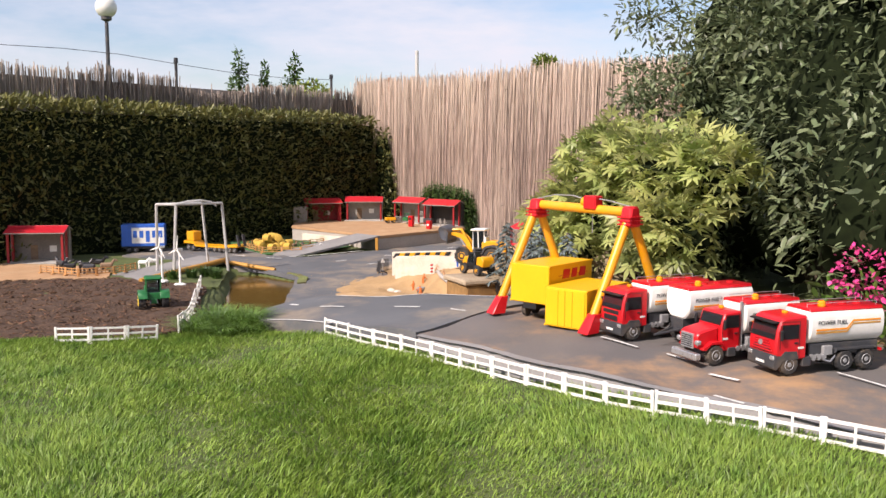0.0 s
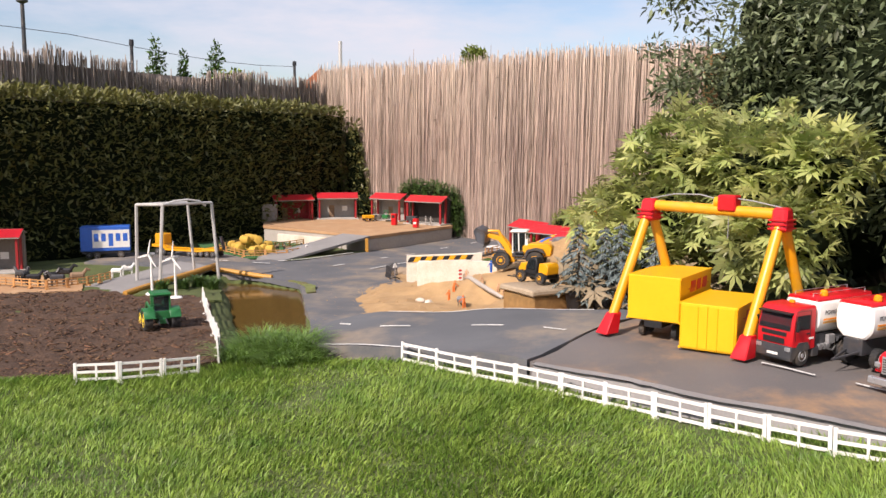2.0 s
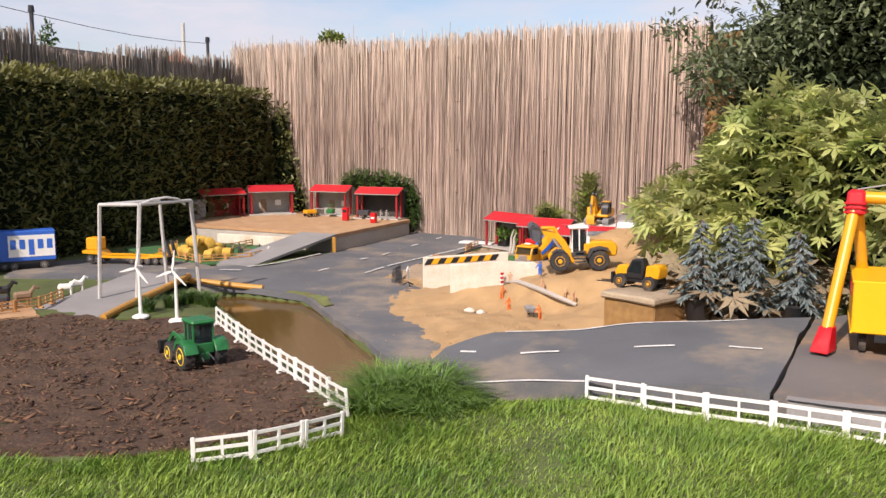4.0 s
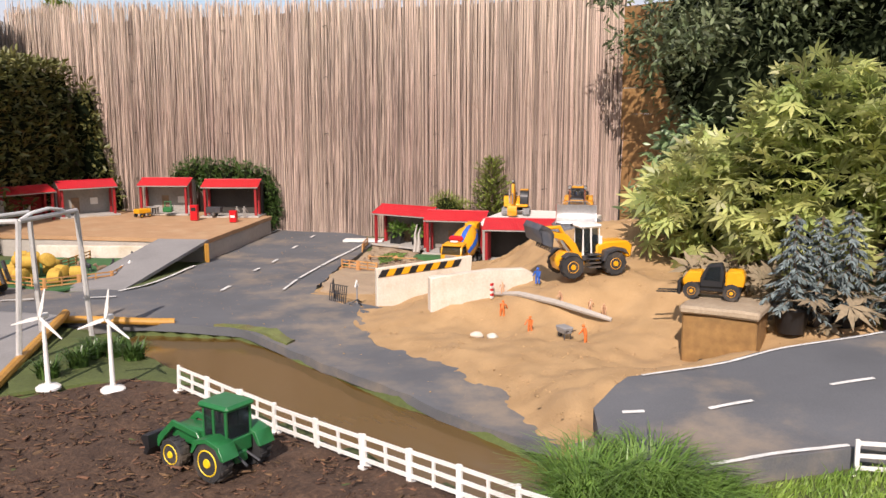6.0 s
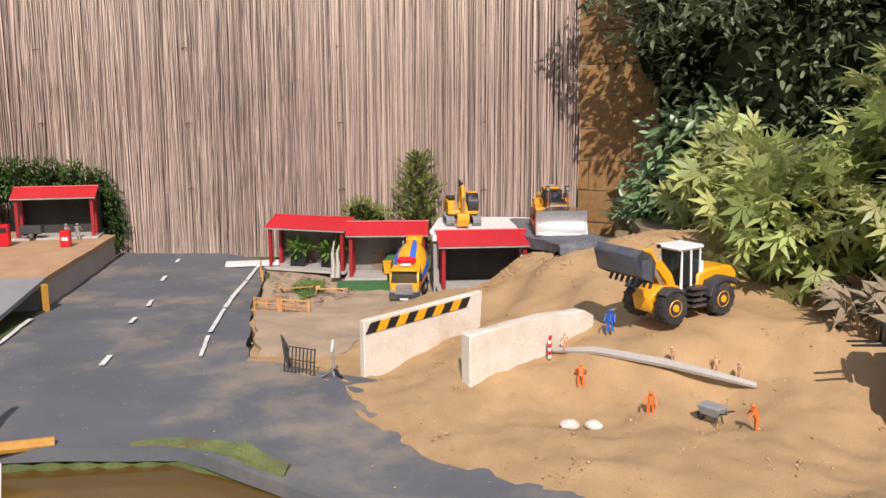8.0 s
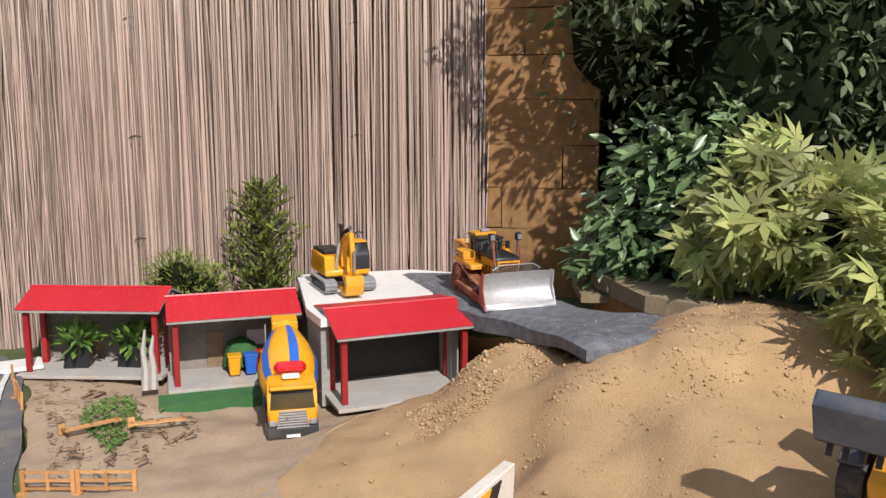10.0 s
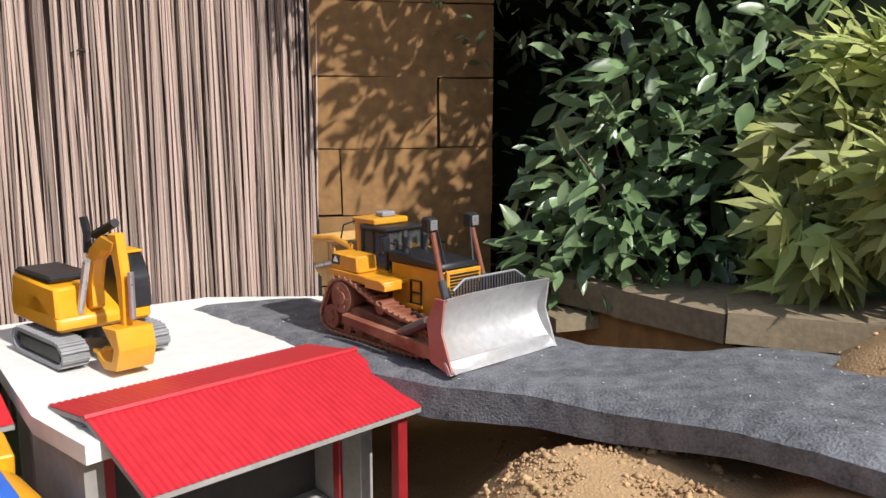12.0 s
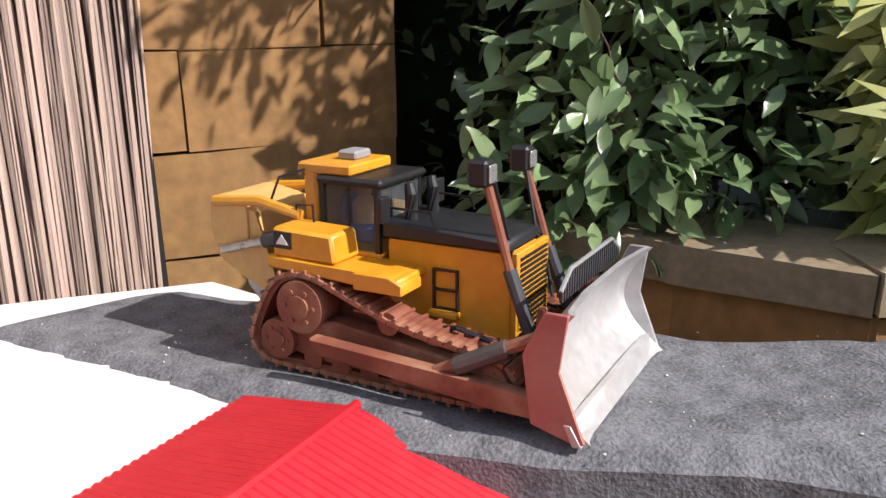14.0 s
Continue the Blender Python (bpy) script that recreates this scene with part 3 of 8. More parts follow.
sand = tagged(sheet("sand", SAND, 0.022, sand_fn, M_SAND, 0.04, 0.03, 4.0, 0.006, 50, None, (.14, lambda x, y: ground_h(x, y) + .012)), "golden building sand heaped in mounds and ruts", "sand", kind="stuff")

mulch_h = lambda x, y: ground_h(x, y) + 0.012
MULCH = [(-3.1, 4.2), (-2.9, 5.0), (-2.4, 5.18), (-2.0, 5.22), (-1.75, 5.0), (-1.45, 4.98), (-1.36, 4.8), (-1.27, 4.4), (-1.19, 4.05), (-1.12, 3.7), (-1.10, 3.5), (-1.22, 3.40), (-1.46, 3.34), (-1.9, 3.52), (-2.5, 3.7)]
mulch = tagged(sheet("mulch", MULCH, 0.04, mulch_h, M_MULCH, 0.03, 0.02, 5.0, 0.016), "dark brown bark mulch field", "mulch", kind="stuff")
ORANGE = [(-3.4, 5.1), (-3.3, 5.95), (-2.62, 5.92), (-2.3, 5.75), (-2.15, 5.45), (-2.1, 5.24), (-2.45, 5.16), (-2.9, 4.98)]
paddock = tagged(sheet("sand_yard", ORANGE, 0.05, lambda x, y: ground_h(x, y) + 0.01, M_FLOOR, 0.03, 0.02, 6.0, 0.008), "orange sand yard of the stable", "sand yard", kind="stuff")


def line_strip(name, pts, w, height, lift=0.005, label="white painted road line", material=None):
    """A painted line along points."""
    v, f = [], []
    P = []
    for (a, b), (p, q) in zip(pts, pts[1:]):
        n = max(1, int(math.hypot(p - a, q - b) / 0.03))
        P += [(a + (p - a) * k / n, b + (q - b) * k / n) for k in range(n)]
    P.append(pts[-1])
    for i, (x, y) in enumerate(P):
        p, q = P[min(i + 1, len(P) - 1)], P[max(i - 1, 0)]
        d = Vector((p[0] - q[0], p[1] - q[1])).normalized()
        for s in (-1, 1):
            k = w * (1 + 0.35 * wob(x * s, y, 30, 3)) / 2 * s
            xx, yy = x - d.y * k, y + d.x * k
            v.append((xx, yy, float(height(np.array([xx]), np.array([yy]))[0]) + lift))
    for i in range(len(P) - 1):
        f.append((2 * i, 2 * i + 1, 2 * i + 3, 2 * i + 2))
    return tagged(raw(name, v, f, material or M_LINE), label, "road line", "road lines", "structure")


for pts, w in (([(.58, 7.16), (.42, 7.01), (.28, 6.87)], .015), ([(.265, 6.855), (.05, 6.65), (-.10, 6.49)], .017), ([(-.115, 6.475), (-.3, 6.27), (-.36, 6.205)], .014), ([(-.39, 6.17), (-.54, 5.99)], .012), ([(.36, 8.02), (-.05, 7.58), (-.3, 7.3)], .016), ([(-.655, 6.855), (-.72, 6.775), (-.85, 6.61), (-.95, 6.5), (-1.03, 6.43), (-1.16, 6.36)], .016),
               ([(.37, 7.54), (.31, 7.47)], .016), ([(.10, 7.22), (.03, 7.14)], .016), ([(-.2, 6.83), (-.27, 6.74)], .016), ([(-.40, 6.6), (-.46, 6.53)], .016), ([(-.71, 6.2), (-.78, 6.12)], .016),
               ([(-1.2, 6.25), (-1.32, 6.3)], .016), ([(-1.5, 6.4), (-1.62, 6.45)], .016)):
    line_strip("road_line", pts, w, road_h, 0.007)
for pts, w in (([(-.69, 3.79), (-.65, 3.76)], .011), ([(-.54, 3.67), (-.43, 3.635)], .011), ([(-.21, 3.58), (-.10, 3.535)], .011), ([(.03, 3.455), (.09, 3.38)], .011), ([(.54, 2.86), (.64, 2.745)], .011), ([(.72, 2.68), (.79, 2.58)], .011), ([(.79, 2.46), (.845, 2.37)], .011),
               ([(.74, 2.26), (.79, 2.17)], .011), ([(1.15, 2.42), (1.28, 2.2)], .011), ([(1.3, 2.2), (1.42, 2.0)], .012), ([(-.50, 3.905), (-.44, 3.89), (-.15, 3.815), (.05, 3.775), (.29, 3.725)], .010), ([(-.74, 3.505), (-.45, 3.392)], .012)):
    line_strip("road_line", pts, w, (lambda x, y: pad_h(x, y)) , 0.007)

bm = B()
KE = [(-.09, 3.045), (.31, 2.635), (.67, 2.295), (1.06, 1.925), (1.65, 1.37)]
for (a, b), (p, q) in zip(KE, KE[1:]):
    n_ = Vector((b - q, p - a)).normalized() * -.022
    if n_.y > 0:
        n_ = -n_
    z0_, z1_ = float(pad_h(np.array(a), np.array(b))), float(pad_h(np.array(p), np.array(q)))
    quad_sheet(bm, (a, b, z0_ + .003), (p, q, z1_ + .003), (p + n_.x, q + n_.y, z1_ - .055), (a + n_.x, b + n_.y, z0_ - .055), .02)
tagged(part("kerb_face", bm, M_RAMP, smooth=0), "grey sloping edge board of the parking pad", "kerb", kind="structure")
line_strip("kerb_strip", [(-.09, 3.05), (.31, 2.635), (.67, 2.295), (1.06, 1.925), (1.65, 1.37)], .035, lambda x, y: pad_h(x, y), .004, "grey edging strip along the parking pad", M_RAMP)

YARD = [(-.42, 5.88), (-.03, 6.40), (.51, 7.01), (.63, 7.18), (.9, 6.9), (.92, 6.4), (.86, 5.95), (.62, 5.92), (.42, 5.98), (.2, 5.95), (.0, 5.80), (-.25, 5.72)]
yard = tagged(sheet("yard_soil", YARD, 0.03, lambda x, y: sand_fn(x, y) + .004, M_YARD, .012, .03, 14.0, .004), "trodden grey-brown soil before the toy sheds", "soil", kind="stuff")

# ---- reed fences ----
FA, FB = Vector((-1.02, 9.87)), Vector((1.65, 6.06))
FDIR = (FB - FA).normalized()
FN = Vector((FDIR.y, -FDIR.x))     # away from the garden is -FN... faces the camera side
if FN.dot(Vector((0, 0)) - FA) < 0:
    FN = -FN
FLEN = (FB - FA).length
REED_V = []
for k in range(5):
    w = 2 * math.pi * k / 5
    REED_V.append((math.cos(w), math.sin(w), 0.0))
REED_V = np.array(REED_V + [(x, y, 0.5) for x, y, _ in REED_V] + [(x, y, 1.0) for x, y, _ in REED_V])
REED_F = np.array([(i, (i + 1) % 5, (i + 1) % 5 + 5, i + 5) for i in range(5)] + [(5 + i, 5 + (i + 1) % 5, (i + 1) % 5 + 10, i + 10) for i in range(5)])


def reed_transforms(a, d, nrm, s0, s1, step, top, bottom, rng, rad=(0.0014, 0.0029), depth=0.012, lean=0.02, ragged=0.03, back=0.0):
    out = []
    s = s0
    while s < s1:
        r = rng.uniform(*rad)
        off = rng.uniform(0, depth)
        t = top(s) + rng.gauss(0, ragged * 0.5) + (rng.random() < 0.06) * rng.uniform(-2, 2) * ragged
        b = bottom(s)
        p = a + d * s + nrm * off
        lx, ly = rng.gauss(0, lean), rng.gauss(0, lean * 0.5)
        h = t - b
        ax = d * lx * h + nrm * (ly * 0.3 - back * s / s1 * h)
        out.append(((r, 0, ax.x, p.x), (0, r, ax.y, p.y), (0, 0, h, b)))
        s += step * rng.uniform(0.6, 1.4)
    return out


reed_fence = thing("reed_fence", Matrix(), "tall tan reed screen fence tied with wire", "fence", kind="structure")
# sheet added behind the stalks, its dark colour shows as shaded gaps
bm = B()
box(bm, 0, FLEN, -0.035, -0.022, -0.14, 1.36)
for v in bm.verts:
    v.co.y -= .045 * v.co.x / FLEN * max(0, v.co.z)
back = part("backing", bm, M_GAPSHADE, reed_fence, smooth=0)
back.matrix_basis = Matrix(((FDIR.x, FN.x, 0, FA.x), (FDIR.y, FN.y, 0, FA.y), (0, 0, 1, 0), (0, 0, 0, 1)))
reed_top = lambda s: 1.485 - 0.095 * s / FLEN + 0.012 * math.sin(s * 2.3)
rng = random.Random(5)
STALK_FROM = FLEN - 1.25
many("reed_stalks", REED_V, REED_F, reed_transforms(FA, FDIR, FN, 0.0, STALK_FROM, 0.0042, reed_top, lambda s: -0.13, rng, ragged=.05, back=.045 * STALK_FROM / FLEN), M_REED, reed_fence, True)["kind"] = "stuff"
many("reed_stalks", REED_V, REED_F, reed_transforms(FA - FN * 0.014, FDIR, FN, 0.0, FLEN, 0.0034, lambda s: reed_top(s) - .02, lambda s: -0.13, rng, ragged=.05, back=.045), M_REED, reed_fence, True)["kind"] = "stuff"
# ties of dark wire
bm = B()
for s in (1.15, 1.93, 2.71, 3.49, 4.2):
    for z in (0.23, 0.56, 0.93, 1.26):
        p = FA + FDIR * s + FN * (0.018 - .045 * s / FLEN * z)
        tube(bm, [(p.x - FDIR.x * .018, p.y - FDIR.y * .018, z - .004), (p.x, p.y, z + .004), (p.x + FDIR.x * .018, p.y + FDIR.y * .018, z)], 0.0022, 5)
part("wire_ties", bm, M_BLACK, reed_fence)
# edge strip at the right end
bm = B()
cyl(bm, (FB.x - .004, FB.y - .004, -.1), (FB.x - .004 - FN.x * .064, FB.y - .004 - FN.y * .064, 1.42), 0.007, n=8)
part("edge_pole", bm, M_BLACK, reed_fence)

old_fence = thing("old_reed_fence", Matrix(), "weathered grey reed screen with ragged top behind the hedge", "fence", kind="structure")
OA, OD = Vector((-1.02, 9.75)), Vector((-0.594, -0.805))
ON_ = Vector((0.805, -0.594))
rng = random.Random(8)


def old_top(s):
    return 1.33 + 0.045 * math.sin(s * 1.9 + 1) + 0.04 * (noise.noise(Vector((s * 2.2, 0, 3)))) + (0.035 if int(s * 1.25) % 2 else -0.02)


many("reed_stalks", REED_V, REED_F, reed_transforms(OA, OD, ON_, 0, 6.4, 0.0045, old_top, lambda s: 0.5, rng, (.0022, .0045), .05, .03, .035), M_OLDREED, old_fence, True)["kind"] = "stuff"
bm = B()
box(bm, 0, 6.4, -0.03, -0.015, -0.1, 1.29)
back = part("backing", bm, M_OLDREED, old_fence, smooth=0)
back.matrix_basis = Matrix(((OD.x, ON_.x, 0, OA.x), (OD.y, ON_.y, 0, OA.y), (0, 0, 1, 0), (0, 0, 0, 1)))


def wire_post(x, y, top):
    t = thing("fence_post", pose(x, y, -0.1), "dark steel fence post with capped top", "fence post", "fence posts")
    bm = B()
    cyl(bm, (0, 0, 0), (0, 0, top + 0.1), 0.014, n=10)
    part("post", bm, M_DKGREY, t)
    bm = B()
    cyl(bm, (0, 0, top + 0.09), (0, 0, top + 0.135), 0.022, 0.018, 10)
    part("cap", bm, M_BLACK, t)


for s in (0.3, 2.33, 4.2):
    p = OA + OD * s - ON_ * 0.06
    wire_post(p.x, p.y, 1.52)
bm = B()
tube(bm, [((OA + OD * s - ON_ * .06).x, (OA + OD * s - ON_ * .06).y, 1.5 - 0.035 * math.sin(math.pi * k)) for s, k in ((.3, 0), (.8, .3), (1.3, .5), (1.8, .75), (2.33, 1.0), (2.9, 1.4), (3.4, 1.6), (4.2, 2), (6, 2.6))], 0.0025, 5)
tagged(part("fence_wire", bm, M_DKGREY), "thin sagging wire strung between fence posts", "wire")


# ---- stone corner pillar, low wall, slabs ----
def rough_block(name, parent, m, sx, sy, sz, seed, material=M_STONE, amp=0.006):
    """A hewn block with worn edges; its origin in the middle of the front face's foot."""
    bm = B()
    box(bm, -sx / 2, sx / 2, 0, sy, 0, sz)
    bmesh.ops.subdivide_edges(bm, edges=bm.edges[:], cuts=3, use_grid_fill=True)
    for v in bm.verts:
        k = Vector((v.co.x * 6 + seed * 3.1, v.co.y * 6 - seed, v.co.z * 6 + seed * 1.7))
        v.co += Vector((noise.noise(k), noise.noise(k + Vector((9, 0, 0))), noise.noise(k + Vector((0, 9, 0))))) * amp
        for ax, lo, hi in ((0, -sx / 2, sx / 2), (2, 0, sz)):
            if min(abs(v.co[ax] - lo), abs(v.co[ax] - hi)) < amp * 1.5 and v.co.y < sy * 0.1:
                v.co.y += 0.006
    ob = part(name, bm, material, parent, smooth=50)
    ob.matrix_basis = m
    return ob


PA, PB = Vector((1.665, 6.075)), Vector((1.738, 5.683))
PD = (PB - PA).normalized()
PANG = math.degrees(math.atan2(PD.y, PD.x))
pillar = thing("wall_pillar", Matrix(), "ochre sandstone block pillar at the fence's end", "stone pillar", kind="structure")
PW = (PB - PA).length
zz = -0.12
rows_h = [0.20, 0.156, 0.143, 0.15, 0.155, 0.15, 0.155, 0.15, 0.16]
for r, hh in enumerate(rows_h):
    cuts = {2: [0, PW * .16, PW], 3: [0, PW * .7, PW], 6: [0, PW * .35, PW]}.get(r, [0, PW])
    for a, b in zip(cuts, cuts[1:]):
        c = PA + PD * ((a + b) / 2)
        rough_block("block", pillar, pose(c.x, c.y, zz, 0, 0, PANG + 180) , b - a - 0.003, -0.3, hh - 0.003, r * 2.3 + a * 7, M_STONE, 0.005)
    zz += hh
low_wall = thing("wall_low", Matrix(), "low ochre stone retaining wall with rough capstones", "stone wall", kind="structure")
WL = [Vector((1.33, 5.59)), Vector((1.215, 5.505)), Vector((1.04, 5.385)), Vector((0.95, 5.08)), Vector((0.88, 4.7)), Vector((.84, 4.3))]
for i, (a, b) in enumerate(zip(WL, WL[1:])):
    d = (b - a)
    ang = math.degrees(math.atan2(d.y, d.x)) + 180
    c = (a + b) / 2
    rough_block("block", low_wall, pose(c.x, c.y, -0.12, 0, 0, ang), d.length + 0.01, -0.14, 0.245, i * 5.7)
    rough_block("capstone", low_wall, pose(c.x, c.y, 0.127, 0, 0, ang) @ pose(0, 0.012, 0), d.length + 0.004, -0.17, 0.045, i * 3.3 + 1, M_SLAB)

# ---- decks ----
DECK = [(1.43, 6.05), (1.36, 5.95), (1.2, 5.72), (1.09, 5.59), (.985, 5.44), (.95, 5.33), (.86, 5.21), (.72, 5.165), (.62, 5.28), (.51, 5.415), (.61, 5.49), (.72, 5.573), (.83, 5.69), (.905, 5.81), (1.0, 5.93), (1.09, 6.01), (1.34, 6.245), (1.41, 6.14)]
deck_h = blend_height([(1.3, 6.0, .112), (1.0, 5.8, .115), (1.0, 5.6, .12), (.8, 5.6, .135), (.9, 5.3, .15), (.62, 5.22, .205), (.52, 5.42, .172), (.7, 5.4, .165)])
deck = tagged(sheet("rubber_deck", DECK, 0.025, deck_h, M_MAT, lambda x, y, z: 0.024 + 0.02 * max(0, min(1, (x - .6) / .3)), 0.004, 7.0, 0.002, 80, None, (.022, lambda x, y: deck_h(x, y) - .012)), "black speckled rubber-mat roadway bridging to the sand", "roadway", kind="structure")
WDECK = [(1.2, 5.94), (.97, 5.94), (.71, 6.17), (.80, 6.27), (1.08, 6.47), (1.2, 6.56), (1.44, 6.24), (1.45, 6.0), (1.36, 5.94)]
wdeck = tagged(sheet("white_deck", WDECK, 0.08, lambda x, y: deck_h(x, y) * 0 + 0.106, M_WHITE, 0.022, 0.0, 8.0, 0.0), "white painted board roof deck", "deck", kind="structure")
bm = B()
prism(bm, [(.82, 6.28), (1.09, 6.44), (1.35, 6.2), (1.38, 6.02), (1.09, 5.99)][::-1], -0.14, 0.083, "z")
prism(bm, [(.725, 6.18), (.742, 6.165), (.835, 6.262), (.82, 6.28)][::-1], -0.14, 0.083, "z")
prism(bm, [(.965, 5.905), (.98, 5.89), (1.095, 5.99), (1.08, 6.0)][::-1], -0.14, 0.083, "z")
tagged(part("wall_garage", bm, M_SHEDWALL, smooth=0), "grey concrete garage block under the white deck", "garage wall", kind="structure")
slab = rough_block("stone_slab", None, pose(1.40, 5.50, 0.095, 0, 0, 20), .26, .16, .022, 3.0, M_SLAB)
tagged(slab, "thin grey stone slab lying beside the roadway", "stone slab")
bm = B()
box(bm, 0, .25, 0, .1, 0, .012, 0.002)
plate = part("white_board", bm, M_WHITE)
plate.matrix_basis = pose(.40, 7.20, -.105, 0, 0, -38)
tagged(plate, "small white board lying beside the road", "board")

# ---- plants ----
LEAF_V = np.array([(0, 0, 0), (.28, .17, .02), (.28, 0, -.03), (.28, -.17, .02), (.66, .15, 0), (.66, 0, -.05), (.66, -.15, 0), (1, 0, -.12)])
LEAF_F = np.array([(0, 2, 1, 1), (0, 3, 2, 2), (2, 5, 4, 1), (3, 6, 5, 2), (5, 7, 4, 4), (6, 7, 5, 5)])
LEAF_T = np.array([(0, 2, 1), (0, 3, 2), (2, 5, 4), (2, 4, 1), (3, 6, 5), (3, 5, 2), (5, 7, 4), (6, 7, 5)])
_bv, _bt = [(0, 0, 0)], []
for k, (u, w) in enumerate(((.14, .085), (.32, .165), (.52, .185), (.72, .145), (.88, .075))):
    _bv += [(u, w, .035 - .12 * u * u), (u, 0, -.015 - .12 * u * u), (u, -w, .035 - .12 * u * u)]
    if k:
        i = 1 + 3 * k
        _bt += [(i - 3, i - 2, i + 1), (i - 3, i + 1, i), (i - 2, i - 1, i + 2), (i - 2, i + 2, i + 1)]
_bv.append((1, 0, -.15))
_bt += [(0, 2, 1), (0, 3, 2), (13, 14, 16), (14, 15, 16)]
BROAD_V, BROAD_T = np.array(_bv), np.array(_bt)
_lv, _lt = [(0, 0, 0)], []
for k in range(7):
    a = math.radians(-125 + k * 250 / 6)
    r = (.55, .8, .95, 1.0, .95, .8, .55)[k]
    c, s = math.cos(a), math.sin(a)
    i = len(_lv)
    for rr, w in ((.45, .125), (.45, -.125), (1.0, 0)):
        _lv.append((c * rr * r - s * w, s * rr * r + c * w, -.10 * rr * rr * (1 + .6 * (w == 0))))
    _lt += [(0, i + 1, i), (i + 1, i + 2, i)]
LOBE_V, LOBE_T = np.array(_lv), np.array(_lt)


def frames(pts, dirs, sizes, rng, tilt=0.5, lift=(0, 0, 1.0)):
    """Transforms of leaves at pts, pointing along dirs with scatter, upper side mostly up."""
    n = len(pts)
    d = dirs + rng.normal(0, tilt, (n, 3))
    d /= np.linalg.norm(d, axis=1)[:, None]
    up = np.array(lift) + rng.normal(0, 0.45, (n, 3))
    y = np.cross(up, d)
    y /= np.linalg.norm(y, axis=1)[:, None] + 1e-9
    z = np.cross(d, y)
    m = np.stack([d * sizes[:, None], y * sizes[:, None], z * sizes[:, None], pts], -1)
    return m


def blob_points(blobs, n, rng, shell=0.35):
    """Points in the outer layer of several ellipsoids with uneven outlines: (cx, cy, cz, rx, ry, rz)."""
    b = np.array(blobs, float)
    area = (b[:, 3] * b[:, 4] + b[:, 3] * b[:, 5] + b[:, 4] * b[:, 5])
    which = rng.choice(len(b), n, p=area / area.sum())
    d = rng.normal(size=(n, 3))
    d /= np.linalg.norm(d, axis=1)[:, None]
    lump = np.array([noise.noise(Vector(q) * 2.6 + Vector((w * 3.7, 0, 0))) for q, w in zip(d, which)])
    r = (1 - shell * rng.random(n) ** 1.5) * (1 + 0.28 * lump)
    p = b[which, :3] + d * r[:, None] * b[which, 3:]
    return p, d


# dark lumps added behind the leaves; their colour supplies the inner shade
def shade_core(name, blobs, parent, shrink=0.72):
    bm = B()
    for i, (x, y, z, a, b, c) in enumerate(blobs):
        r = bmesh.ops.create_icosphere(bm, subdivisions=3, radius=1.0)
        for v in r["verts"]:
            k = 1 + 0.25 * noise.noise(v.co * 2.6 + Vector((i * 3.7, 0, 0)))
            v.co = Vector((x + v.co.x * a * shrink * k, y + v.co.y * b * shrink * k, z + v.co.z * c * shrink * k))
    o = part(name, bm, M_SHADECORE, parent)
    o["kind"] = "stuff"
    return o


def limbs(name, base, tips, parent, r0=0.03, mat_=None, sag=0.05):
    bm = B()
    rg = random.Random(len(tips) * 13 + int(abs(base[0]) * 100))
    for t in tips:
        a, b = Vector(base), Vector(t)
        pts, rs = [], []
        for k in range(7):
            u = k / 6
            p = a.lerp(b, u) + Vector((rg.uniform(-1, 1), rg.uniform(-1, 1), 0)) * sag * math.sin(u * math.pi) + Vector((0, 0, sag * math.sin(u * math.pi)))
            pts.append(p)
            rs.append(r0 * (1 - 0.85 * u))
        tube(bm, pts, rs, 6)
    return part(name, bm, mat_ or M_BARK, parent)


# clipped hedge
nrg = np.random.default_rng(11)
hedge = thing("hedge", Matrix(), "long clipped dark green hedge lit along its top", "hedge", kind="structure")
HE, HD, HN = np.array((-.72, 9.18)), np.array((-.62, -.785)), np.array((.785, -.62))
HL, HTOP, HDEP = 5.9, 1.05, .52
# added dark filler under the hedge leaves, shade put into its colour
bm = B()
box(bm, 0, HL, -HDEP + .06, -.07, -.12, HTOP - .06)
bmesh.ops.subdivide_edges(bm, edges=bm.edges[:], cuts=9, use_grid_fill=True)
for v in bm.verts:
    v.co += Vector((noise.noise(v.co * 3), noise.noise(v.co * 3 + Vector((5, 0, 0))), noise.noise(v.co * 3 + Vector((0, 5, 0))))) * .05
hc = part("shade_core", bm, M_SHADECORE, hedge)
END = [(-.62, 9.16, .25, .14, .12, .4), (-.66, 9.2, .65, .12, .12, .3), (-.56, 9.08, .05, .14, .12, .25)]
shade_core("shade_core", END, hedge, .7)
hc.matrix_basis = Matrix(((HD[0], HN[0], 0, HE[0]), (HD[1], HN[1], 0, HE[1]), (0, 0, 1, 0), (0, 0, 0, 1)))
n1, n2, n3 = 15000, 7500, 1400
s = nrg.random(n1 + n2) * HL
zf = np.concatenate([-.12 + nrg.random(n1) * (HTOP + .12), np.full(n2, HTOP)])
of = np.concatenate([np.zeros(n1), -nrg.random(n2) * HDEP])
bulge = np.array([noise.noise(Vector((a * 1.7, b * 2.1, 4))) for a, b in zip(s, zf + of)])
dep = nrg.random(n1 + n2) * .10
front = np.arange(n1 + n2) < n1
off = np.where(front, .06 * bulge - dep + .02, of)
zf = np.where(front, zf, zf + .05 * bulge - dep * .8 + .03 + .04 * (nrg.random(n1 + n2) < .06))
pts = np.stack([HE[0] + HD[0] * s + HN[0] * off, HE[1] + HD[1] * s + HN[1] * off, zf], -1)
